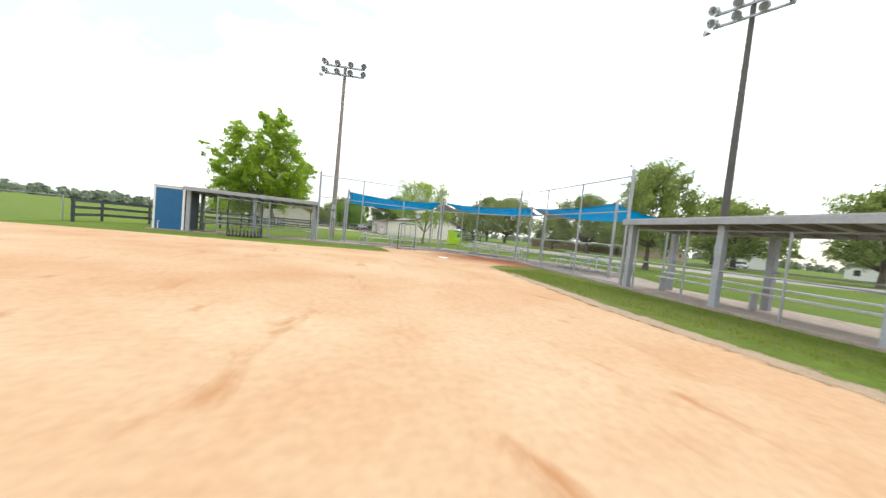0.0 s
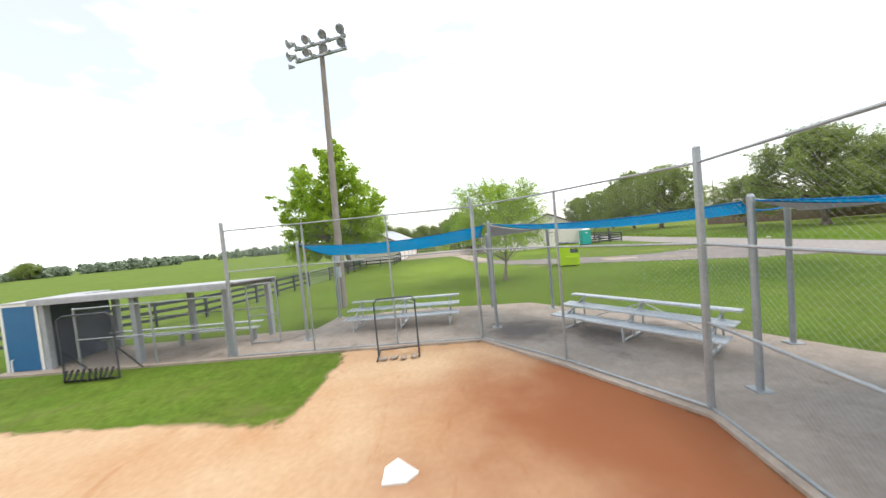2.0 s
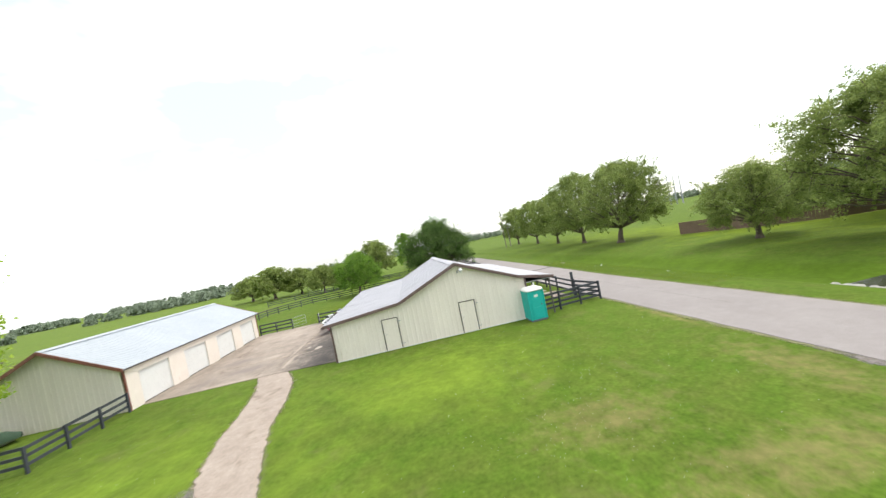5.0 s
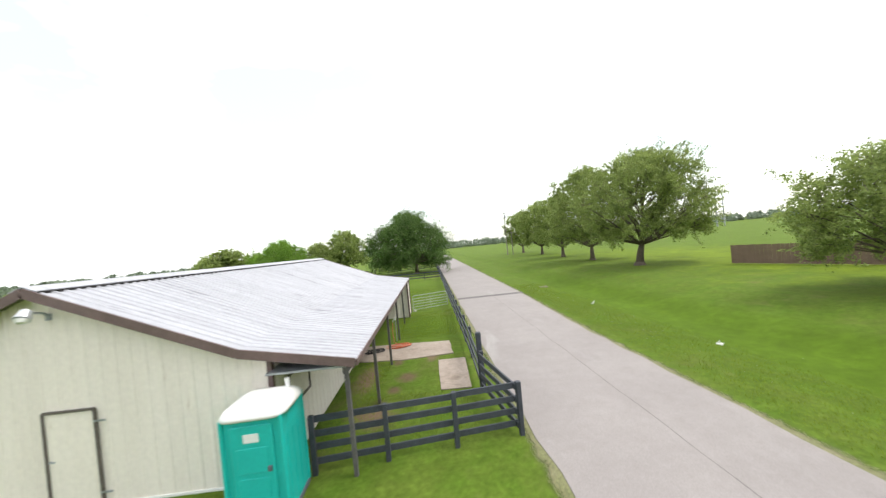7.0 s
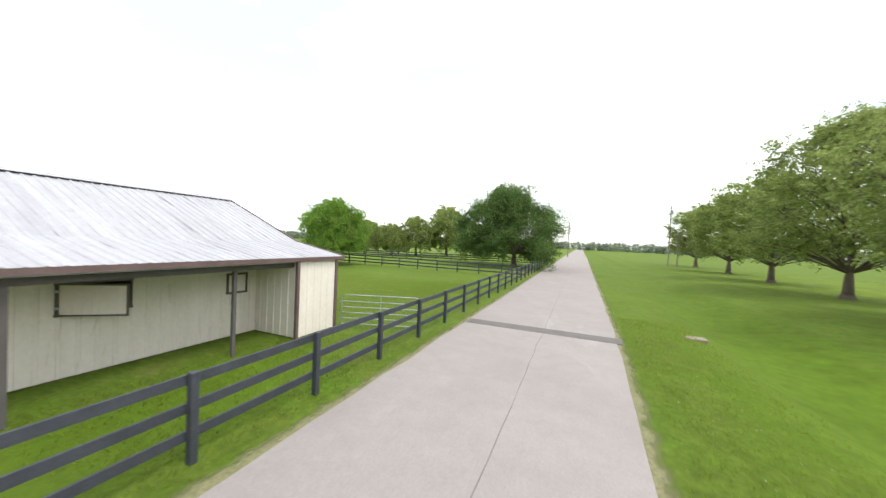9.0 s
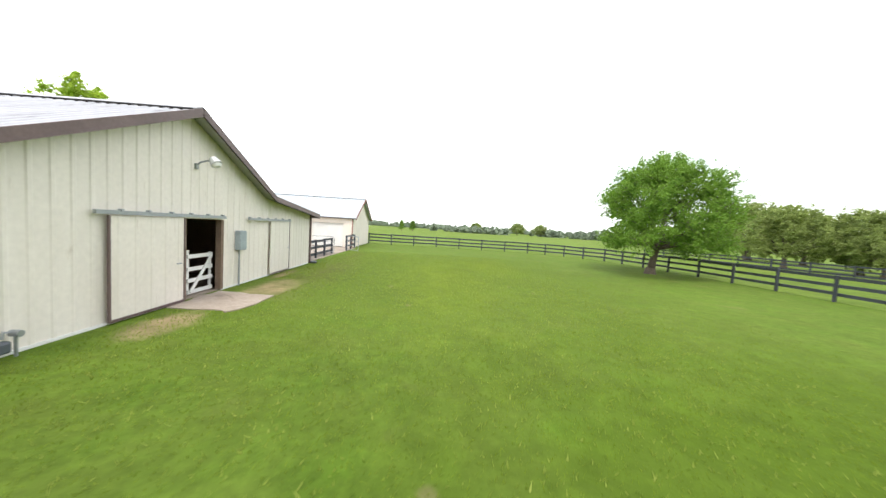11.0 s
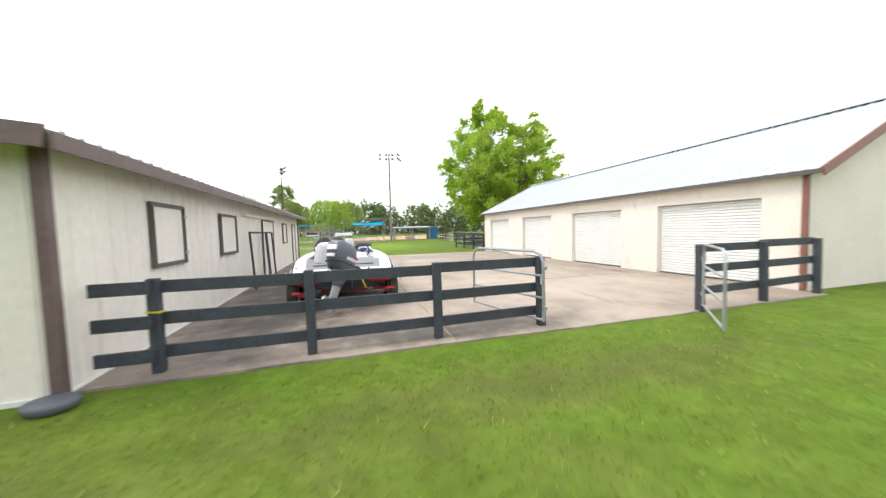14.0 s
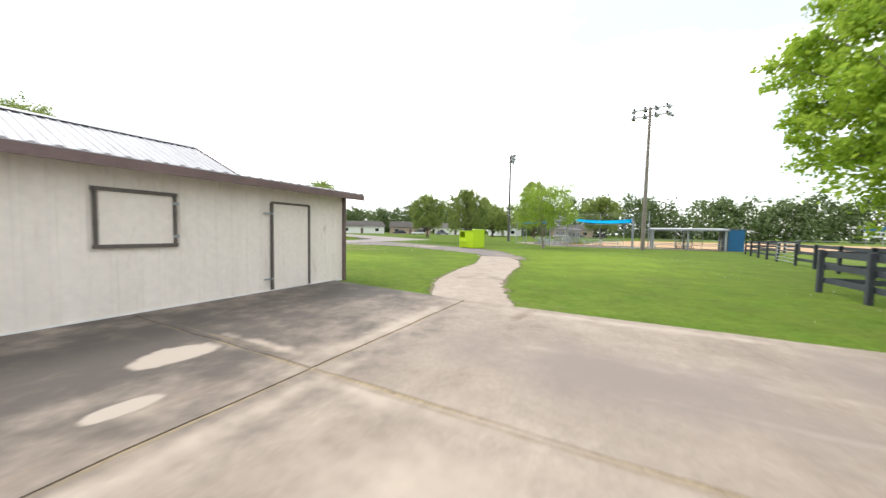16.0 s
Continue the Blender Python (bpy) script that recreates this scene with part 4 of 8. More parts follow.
def flush_door(parent, put, u0, u1, z0, z1, name="door", frame_material=None, hinges=True, handle=True):
    """A cladding door with a dark edge frame, hinges and a handle."""
    d = thing(name)
    d.parent = parent
    bm = bmesh.new()
    ribbed(bm, u0, u1, lambda u: z0, lambda u: z1, lambda u, v, k: put(u, v, k * 0.5 + 0.03), 0.012, 0.38)
    part("leaf", bm, M_CREAM, d)
    fm = frame_material or M_FRAME
    for a, b in (((u0, z0), (u0, z1)), ((u1, z0), (u1, z1)), ((u0, z1), (u1, z1))):
        bm = bmesh.new()
        pa, pb = Vector(put(a[0], a[1], 0.035)), Vector(put(b[0], b[1], 0.035))
        beam(bm, pa, pb, 0.05, 0.05, (0.01, 0.02, 1) if abs(pa.z - pb.z) < 0.1 else (1, 0.3, 0))
        part("frame", bm, fm, d, "dark metal frame")
    if hinges:
        for z in (z0 + 0.25, z1 - 0.25):
            bm = bmesh.new()
            beam(bm, put(u1 - 0.02, z, 0.06), put(u1 + 0.22, z, 0.06), 0.02, 0.035)
            part("hinge", bm, M_GALV, d)
    if handle:
        bm = bmesh.new()
        tube(bm, [put(u0 + 0.1, z0 + 1.0, 0.05), put(u0 + 0.1, z0 + 1.0, 0.1), put(u0 + 0.22, z0 + 1.0, 0.1)], 0.014, 6)
        part("handle", bm, M_GALV, d)
    return d


def shutter(parent, put, u0, u1, z0, z1, swing=0, hinges=True):
    """A window shutter in a dark frame, closed, or swung out by so many degrees."""
    w = thing("window")
    w.parent = parent
    bm = bmesh.new()
    c, sn = math.cos(math.radians(swing)), math.sin(math.radians(swing))
    turned = lambda u, v, k: put(u0 + (u - u0) * c - k * sn, v, k * c + (u - u0) * sn + 0.03)
    ribbed(bm, u0, u1, lambda u: z0, lambda u: z1, lambda u, v, k: turned(u, v, k * 0.4), 0.01, 0.30)
    leaf = part("shutter", bm, M_CREAM, w, "cream metal shutter swung open" if swing else "closed cream metal shutter")
    if swing:
        for a, b in (((u0 + 0.02, z0), (u1, z0)), ((u0 + 0.02, z1), (u1, z1)), ((u1, z0 - 0.02), (u1, z1 + 0.02))):
            bm = bmesh.new()
            beam(bm, turned(*a, 0.0), turned(*b, 0.0), 0.035, 0.035)
            part("shutter_edge", bm, M_FRAME, leaf)
    for a, b in (((u0, z0), (u0, z1)), ((u1, z0), (u1, z1)), ((u0 - 0.04, z1), (u1 + 0.04, z1)), ((u0 - 0.04, z0), (u1 + 0.04, z0))):
        bm = bmesh.new()
        pa, pb = Vector(put(a[0], a[1], 0.04)), Vector(put(b[0], b[1], 0.04))
        beam(bm, pa, pb, 0.038, 0.06, (0.01, 0.02, 1) if abs(pa.z - pb.z) < 0.1 else (1, 0.3, 0))
        part("frame", bm, M_FRAME, w, "brown window frame")
    for z in (z0 + 0.15, z1 - 0.15) if hinges else ():
        bm = bmesh.new()
        beam(bm, put(u0 - 0.05, z, 0.07), put(u0 + 0.03, z, 0.07), 0.02, 0.05)
        part("hinge", bm, M_GALV, w)


def rail(parent, put, u0, u1, z):
    """An overhead sliding-door track with its brackets."""
    bm = bmesh.new()
    pa, pb = Vector(put(u0, z, 0.10)), Vector(put(u1, z, 0.10))
    beam(bm, pa, pb, 0.06, 0.075)
    k = u0 + 0.15
    while k < u1:
        p = Vector(put(k, z + 0.045, 0.07))
        beam(bm, p, Vector(put(k, z + 0.045, 0.15)), 0.05, 0.05)
        k += 0.62
    part("track", bm, M_GALV, parent, "galvanised overhead track")


flush_door(barn, put_s, 3.13, 4.14, 0.05, 2.02, handle=True)
flush_door(barn, put_s, 8.23, 9.27, 0.05, 2.05)
flush_door(barn, put_w, 1.2, 2.22, 0.06, 2.03, handle=False)
flush_door(barn, put_w, 7.2, 8.95, 0.06, 2.02, name="wide_door", hinges=False, handle=False)
part("track", boxm(-0.2, 6.9, 2.06, -0.13, 11.2, 2.13), M_CREAM, barn, "cream overhead door track")
shutter(barn, put_w, 4.08, 5.08, 1.13, 2.0)
shutter(barn, put_w, 11.85, 12.93, 1.12, 2.0)
shutter(barn, put_w, 14.72, 15.68, 1.12, 2.02)
shutter(barn, put_e, 0.75, 1.95, 1.25, 2.0, hinges=False)
shutter(barn, put_e, 4.2, 5.32, 1.28, 1.88, hinges=False)
shutter(barn, put_e, WIN0, WIN1, WINZ0, WINZ1, swing=52)
shutter(barn, put_e, 14.78, 15.38, 1.37, 1.95, hinges=False)
# black tube hay racks against the courtyard wall
for y0, y1 in ((8.55, 9.35), (9.45, 11.3)):
    rk = thing("stall_gate", 0, 0, 0, 0, "black steel tube stall gate leaning on the barn wall", "gate", "stall gates")
    for y in (y0, y1):
        part("upright", tubem([(-0.38, y, 0.03), (-0.30, y, 1.62)], 0.03, 6), M_BLACK, rk)
    for z in (0.12, 1.6):
        part("bar", tubem([(-0.38 + 0.05 * z, y0, z), (-0.38 + 0.05 * z, y1, z)], 0.03, 6), M_BLACK, rk)
# sliding doors on the far gable
rail(barn, put_n, 7.0, 10.74, 2.11)
rail(barn, put_n, 2.47, 5.74, 2.10)


def sliding_door(put, u0, u1, z1, label):
    d = thing("sliding_door")
    d.parent = barn
    d["label"] = label
    bm = bmesh.new()
    ribbed(bm, u0, u1, lambda u: 0.07, lambda u: z1, lambda u, v, k: put(u, v, k * 0.6 + 0.085), 0.02, 0.38)
    part("leaf", bm, M_CREAM, d)
    for u, m in ((u0, M_BROWN), (u1, M_BROWN if u1 > 6 else M_CREAM)):
        bm = bmesh.new()
        beam(bm, put(u, 0.06, 0.08), put(u, z1, 0.08), 0.04, 0.04, (1, 0, 0))
        part("edge", bm, m, d)
    bm = bmesh.new()
    beam(bm, put(u0, 0.06, 0.08), put(u1, 0.06, 0.08), 0.05, 0.05)
    part("edge", bm, M_BROWN, d)
    bm = bmesh.new()
    tube(bm, [put(u0 + 0.16, 0.98, 0.10), put(u0 + 0.16, 0.98, 0.14), put(u0 + 0.3, 0.98, 0.14)], 0.013, 6)
    part("handle", bm, M_GALV, d)


sliding_door(put_n, 8.58, 10.46, 2.05, "cream sliding barn door pushed aside")
sliding_door(put_n, 2.50, 4.17, 2.05, "cream sliding barn door, closed")
flush_door(barn, put_n, 12.24, 13.3, 0.1, 1.95, frame_material=M_BROWN, hinges=False)
for u in (OPEN0, OPEN1):
    part("door_jamb", boxm(u - 0.06, BL - 0.12, 0.03, u + 0.06, BL + 0.035, OPENZ), M_WOODF, barn, "brown timber jamb")
part("door_head", boxm(OPEN0, BL - 0.12, OPENZ, OPEN1, BL - 0.01, OPENZ + 0.12), M_WOODF, barn, "brown timber head")
# white gate in the doorway
gate = thing("stall_half_gate", OPEN0 + 0.08, BL - 0.2, 0, 0, "white painted timber half gate in the barn doorway", "gate")
gw, gh = 0.98, 1.12
for z in (0.12, 0.42, 0.72, 1.05):
    part("rail", boxm(0, -0.02, z - 0.05, gw, 0.02, z + 0.05), M_WHITE, gate)
for x in (0.05, gw - 0.05):
    part("stile", boxm(x - 0.05, -0.045, 0.05, x + 0.05, -0.021, gh + (0.1 if x > 0.5 else 0)), M_WHITE, gate)
bm = bmesh.new()
beam(bm, (0.08, 0.035, gh - 0.1), (gw - 0.08, 0.035, 0.12), 0.028, 0.09)
part("brace", bm, M_WHITE, gate)
# meter box with conduit
mb = thing("electric_box", 6.2, BL + 0.02, 0, 0, "grey-blue electric box with conduit on the barn wall", "electric box")
M_BOX = mat("pale_blue_grey_paint", (0.36, 0.42, 0.45), 0.5, scale=0.4, fine=0.06, fscale=0.05)
part("case", boxm(-0.18, 0.0, 1.12, 0.18, 0.16, 1.72, bevel=0.012), M_BOX, mb)
part("door", boxm(-0.165, 0.16, 1.14, 0.165, 0.175, 1.70, bevel=0.004), M_BOX, mb)
part("conduit", tubem([(0.05, 0.07, 0), (0.05, 0.07, 1.13)], 0.028, 8), M_GALV, mb)
# gooseneck yard lights
for put, u, z in ((put_n, 8.1, 3.36), (put_s, 8.55, 4.05)):
    wl_ = thing("wall_light", 0, 0, 0, 0, "weathered grey gooseneck wall light on the gable", "wall light", "gable lights")
    part("arm", tubem([put(u, z, 0.0), put(u + 0.03, z + 0.10, 0.14), put(u + 0.10, z + 0.14, 0.36), put(u + 0.15, z + 0.10, 0.52)], 0.022, 8), M_GALV, wl_)
    part("base", tubem([put(u, z - 0.07, 0.02), put(u, z + 0.07, 0.02)], 0.05, 8), M_GALV, wl_)
    part("head", tubem([put(u + 0.14, z + 0.19, 0.5), put(u + 0.18, z + 0.05, 0.62)], 0.09, 10, 0.13), M_ALU, wl_)
    part("lens", tubem([put(u + 0.18, z + 0.05, 0.62), put(u + 0.19, z - 0.01, 0.65)], 0.11, 10, 0.07), M_WHITE, wl_)

# ---- the garage block ----
GX0, GX1, GY0, GY1 = -20.2, -12.18, 0.1, 16.87
garage = thing("garage", 0, 0, 0, 0, "long cream four-bay garage with a pale blue metal roof", "garage")
g_roof = lambda x: 2.66 + (4.58 - 2.66) * (1 - abs(x + 16.2) / 4.02)
GD = ((1.07, 3.68), (5.25, 7.88), (9.38, 12.02), (13.43, 16.1))
gw_e = thing("wall_east")
gw_e.parent = garage
edges = [GY0] + [v for d in GD for v in d] + [GY1 - 0.2]
for a, b in zip(edges[0::2], edges[1::2]):
    part("pier", boxm(GX1 - 0.2, a, 0, GX1, b, 2.66), M_STUCCO, gw_e)
for a, b in GD:
    part("lintel", boxm(GX1 - 0.2, a, 2.08, GX1, b, 2.66), M_STUCCO, gw_e)
    dr = thing("roller_door")
    dr.parent = garage
    dr["label"] = "white slatted roller door, closed"
    for k in range(26):
        z = 0.04 + k * 0.078
        bm = bmesh.new()
        q = [(GX1 - 0.15, z), (GX1 - 0.125, z + 0.02), (GX1 - 0.125, z + 0.055), (GX1 - 0.15, z + 0.0775)]
        lo = [bm.verts.new((x, a + 0.01, zz)) for x, zz in q]
        hi = [bm.verts.new((x, b - 0.01, zz)) for x, zz in q]
        for i in range(4):
            bm.faces.new((lo[i], lo[(i + 1) % 4], hi[(i + 1) % 4], hi[i]))
        bmesh.ops.recalc_face_normals(bm, faces=bm.faces[:])
        part("slat", bm, M_WHITE, dr)
    part("bottom_seal", boxm(GX1 - 0.16, a + 0.01, 0.0, GX1 - 0.11, b - 0.01, 0.045), M_RUBBER, dr, "black rubber bottom seal")
    for y in (a, b):
        part("guide", boxm(GX1 - 0.12, y - 0.015, 0.02, GX1 - 0.07, y + 0.015, 2.08), M_WHITE, dr)
for nm, y, s in (("wall_north", GY1, 1), ("wall_south", GY0, -1)):
    w = thing(nm)
    w.parent = garage
    if s > 0:
        bm = bmesh.new()
        pts = [(GX0, 0.0), (GX1, 0.0), (GX1, g_roof(GX1) - 0.04), (-16.2, 4.54), (GX0, g_roof(GX0) - 0.04)]
        a = [bm.verts.new((x, y, z)) for x, z in pts]
        b = [bm.verts.new((x, y - 0.2, z)) for x, z in pts]
        bm.faces.new(a)
        bm.faces.new(list(reversed(b)))
        for i in range(5):
            bm.faces.new((a[i], b[i], b[(i + 1) % 5], a[(i + 1) % 5]))
        bmesh.ops.recalc_face_normals(bm, faces=bm.faces[:])
        part("gable_face", bm, M_STUCCO, w)
    else:
        cladding(w, GX0, GX1, lambda u: 0.02, lambda u: g_roof(u) - 0.05, lambda u, v, d: (u, GY0 - d, v), breaks=(-16.2,))
part("wall_west", boxm(GX0, GY0 + 0.02, 0, GX0 + 0.2, GY1 - 0.21, 2.62), M_STUCCO, garage)
part("floor_slab", boxm(GX0 + 0.2, GY0 + 0.05, -0.1, GX1 - 0.02, GY1 - 0.22, 0.02), M_CONC, garage)
groof = thing("roof")
groof.parent = garage
for xa, xb in ((-20.42, -16.2), (-16.2, -11.98)):
    za, zb = (2.56, 4.58) if xa < -20 else (4.58, 2.56)
    ln = math.hypot(xb - xa, zb - za)
    ax, az = (xb - xa) / ln, (zb - za) / ln
    y = GY0 - 0.25
    while y < GY1 + 0.3:
        y1 = min(y + 0.915, GY1 + 0.32)
        bm = bmesh.new()
        ribbed(bm, y + 0.001, y1 - 0.001, lambda u: 0.0, lambda u: ln, lambda u, v, d: (xa + ax * v - az * d, u, za + az * v + ax * d), 0.02, 0.229)
        part("roof_sheet", bm, M_ROOF2, groof)
        y = y1
    for y in (GY0 - 0.28, GY1 + 0.34):
        bm = bmesh.new()
        beam(bm, (xa, y, za - 0.06), (xb, y, zb - 0.06), 0.035, 0.2)
        part("rake_trim", bm, M_RUST, groof, "red-brown metal rake trim")
bm = bmesh.new()
for s in (-1, 1):
    beam(bm, (-16.2 + s * 0.11, GY0 - 0.27, 4.585), (-16.2 + s * 0.11, GY1 + 0.33, 4.585), 0.26, 0.02, (s * 0.45, 0, 1))
part("ridge_cap", bm, M_ROOF2, groof)
for x in (-11.99, -20.41):
    bm = bmesh.new()
    box(bm, x - 0.02, GY0 - 0.26, 2.47, x + 0.02, GY1 + 0.32, 2.56)
    part("eave_trim", bm, M_POLED, groof, "dark eave edge")
part("soffit", boxm(GX1 + 0.002, GY0, 2.50, -12.01, GY1, 2.53), M_STUCCO, groof)
part("corner_trim", boxm(GX1 - 0.04, GY1 - 0.04, 0, GX1 + 0.05, GY1 + 0.05, 2.6), M_RUST, garage, "red-brown corner post")
part("corner_trim", boxm(GX1 - 0.09, GY0 - 0.05, 0, GX1 + 0.006, GY0 + 0.03, 2.6), M_RUST, garage, "red-brown corner post")

# ---- black board fences and tube gates ----
def fence(points, label, spacing=2.35, h=1.16, rails=(0.34, 0.70, 1.06), tall_first=0.0, group="black board fences"):
    x0, y0 = points[0]
    f = thing("board_fence", x0, y0, 0, 0, label, "fence", group)
    for (ax, ay), (bx, by) in zip(points, points[1:]):
        d = math.hypot(bx - ax, by - ay)
        k = max(1, round(d / spacing))
        ux, uy = (bx - ax) / d, (by - ay) / d
        a = math.degrees(math.atan2(uy, ux))
        bay = d / k
        post = boxm(-0.055, -0.055, -0.1, 0.055, 0.055, h, bevel=0.008)
        pm = finish(post, "post", M_BLACK)
        rb = bmesh.new()
        box(rb, 0.0, -0.02, -0.07, bay - 0.004, 0.02, 0.07)
        rm = finish(rb, "rail", M_BLACK)
        for i in range(k + 1):
            if i == k and (bx, by) != points[-1]:
                continue
            s = i * bay
            px, py = ax + ux * s - x0, ay + uy * s - y0
            lean = 0.6 * math.sin(i * 12.9 + ax)
            if i == 0 and (ax, ay) == points[0] and tall_first:
                part("post", boxm(px - 0.08, py - 0.08, -0.1, px + 0.08, py + 0.08, tall_first, bevel=0.01), M_BLACK, f, "tall thick gate post")
            else:
                piece("post", pm, f, pose(px, py, 0.004 * math.sin(i * 7.3), lean, lean * 0.7, a))
            if i < k:
                for j, z in enumerate(rails):
                    off = 0.075
                    piece("rail", rm, f, pose(px - uy * off, py + ux * off, z + 0.012 * math.sin(i * 3.7 + j * 2.1), 0, 0.35 * math.sin(i * 5.1 + j), a))
    return f


def tube_gate(ax, ay, bx, by, h, bars, label, uprights=0, r=0.022, z0=0.12):
    """A tube gate from its hinge a to its free end b, with rounded upper corners."""
    d = math.hypot(bx - ax, by - ay)
    g = thing("tube_gate", ax, ay, 0, math.degrees(math.atan2(by - ay, bx - ax)), label, "gate", "tube gates")
    c = 0.16
    pts = [(0, 0, z0), (0, 0, h - c), (c * 0.3, 0, h - c * 0.3), (c, 0, h), (d - c, 0, h), (d - c * 0.3, 0, h - c * 0.3), (d, 0, h - c), (d, 0, z0)]
    part("frame", tubem(pts, r, 8), M_GALV, g)
    for i in range(bars):
        z = z0 + (h - z0 - 0.05) * i / bars + 0.02
        part("bar", tubem([(0, 0, z), (d, 0, z)], r * 0.85, 8), M_GALV, g)
    for i in range(uprights):
        x = d * (i + 1) / (uprights + 1)
        part("upright", tubem([(x, 0, z0), (x, 0, h)], r * 0.7, 6), M_GALV, g)
    for z in (0.3, 0.9):
        part("hinge", boxm(-0.05, -0.03, z, 0.0, 0.03, z + 0.05), M_GALV, g)
    return g


fence([(-0.76, 17.02), (-2.36, 17.03), (-5.66, 17.0)], "black three-board fence between barn and yard gate", 1.58, 1.08, (0.24, 0.61, 0.99))
fence([(-8.65, 17.25), (-12.05, 17.15)], "short black board fence beside the garage", 1.7, 1.15, (0.34, 0.72, 1.1))
stub = thing("fence_stub", 0, 0, 0, 0, "short black boards joining the fence to the barn", "fence")
for z in (0.24, 0.61, 0.99):
    part("board", boxm(-0.76, 17.075, z - 0.07, -0.23, 17.115, z + 0.07), M_BLACK, stub)
fence([(-20.15, 17.0), (-18.5, 34.5), (-16.2, 37.6), (-12.8, 40.0), (-3.6, 41.2), (17.9, 41.2)], "long black board fence round the paddock", 2.4)
fence([(17.84, 3.28), (17.9, 6.33), (17.9, 41.2), (17.9, 66)], "black board fence along the lane", 2.4, 1.29, (0.38, 0.78, 1.18), tall_first=1.85)
fence([(13.6, 0.1), (18.35, 0.62)], "black four-board fence before the barn lean-to", 1.5, 1.3, (0.25, 0.56, 0.87, 1.18))
fence([(18.35, 0.62), (17.86, 3.1)], "black board fence at the lane corner", 1.75, 1.3, (0.25, 0.56, 0.87, 1.18))
fence([(-21.5, -35.4), (-21.6, -33.0), (-18.3, -30.8), (-17.0, -29.3), (-16.4, -26.0), (-15.9, -20.05)], "black board fence behind the dugout", 2.3)
fence([(-15.55, -16.8), (-15.35, -12.6), (-15.3, -8.6), (-15.4, -5.7), (-11.95, -5.5), (-12.15, -0.1)], "black board fence at the pasture edge", 2.1)
fence([(-26, 53), (-10, 57), (5, 61), (17.7, 66)], "far black board fence beyond the paddock", 2.6)
tube_gate(-5.6, 17.16, -5.14, 15.55, 1.17, 3, "open galvanised tube gate on the yard fence")
tube_gate(-8.58, 17.35, -7.47, 18.39, 1.17, 3, "open galvanised tube gate beside the garage fence")
tube_gate(-15.85, -19.95, -15.58, -16.9, 1.15, 5, "pale steel tube gate in the pasture fence", 1)
tube_gate(14.95, 17.6, 17.6, 18.6, 1.18, 5, "steel tube gate between barn and lane", 1)
lt = thing("gate_latch", -5.64, 17.052, 0.66, 0, "small white plastic latch on the gate post", "latch")
part("plate", boxm(-0.022, 0.0, 0.0, 0.022, 0.012, 0.13, bevel=0.004), M_WHITE, lt)
part("catch", tubem([(0, 0.012, 0.03), (0.012, 0.045, 0.05), (0.03, 0.05, 0.1)], 0.012, 6), M_WHITE, lt)
bm = bmesh.new()
tube(bm, [(-0.82, 16.96, 0.70), (-0.82, 17.08, 0.71), (-0.70, 17.08, 0.72), (-0.70, 16.96, 0.71), (-0.82, 16.96, 0.70)], 0.014, 6)
tagged(part("tie_strap", bm, M_YELLOW), "yellow strap tied round a black fence post", "strap")

# ---- ball field ----
pad = [(-18.3, -36.4), (-7.2, -36.28), (-3.15, -36.28), (-1.5, -38.32), (0.03, -40.5), (-0.1, -42.5), (-0.25, -43.2), (-0.85, -48.6), (-1.9, -57), (1.6, -57), (2.3, -48), (4.9, -43.5),
       (5.4, -40), (4.3, -38.6), (2.4, -35.6), (0.25, -33.4), (-0.95, -32.1), (-5.9, -31.55), (-9.0, -32.1), (-9.2, -33.6), (-18.3, -33.9)]
sheet("spectator_pad", ragged(pad, 0.7, 0.02, 3), 0.035, M_SLAB, "stained concrete pad round the backstop", "pad", 0.2)
kerb = bmesh.new()
kl = pad[:9]
for a, b in zip(kl, kl[1:]):
    beam(kerb, (*a, 0.03), (*b, 0.03), 0.12, 0.07)
tagged(part("pad_kerb", kerb, M_SLAB), "low pale concrete edging at the clay", "kerb", kind="structure")


def chain_link(bm, a, b, z0, z1, step=0.085, w=0.0012):
    """Woven wire as two crossing sets of thin bars in one bay."""
    a, b = Vector((a[0], a[1], 0)), Vector((b[0], b[1], 0))
    d = (b - a).length
    u = (b - a) / d
    nrm = Vector((-u.y, u.x, 0))
    h = z1 - z0
    for sgn in (1, -1):
        c = -h
        while c < d:
            s0, s1 = max(0.0, c), min(d, c + h)
            if s1 - s0 > 0.05:
                t0, t1 = s0 - c, s1 - c
                if sgn < 0:
                    t0, t1 = h - t0, h - t1
                p, q = a + u * s0 + Vector((0, 0, z0 + t0)), a + u * s1 + Vector((0, 0, z0 + t1))
                along = (q - p).normalized()
                side = along.cross(nrm) * w
                o = nrm * w * sgn
                vs = [bm.verts.new(k) for k in (p - side + o, q - side + o, q + side + o, p + side + o, p + o * 2.5, q + o * 2.5)]
                bm.faces.new(vs[:4])
                bm.faces.new((vs[0], vs[4], vs[5], vs[1]))
                bm.faces.new((vs[3], vs[2], vs[5], vs[4]))
            c += step


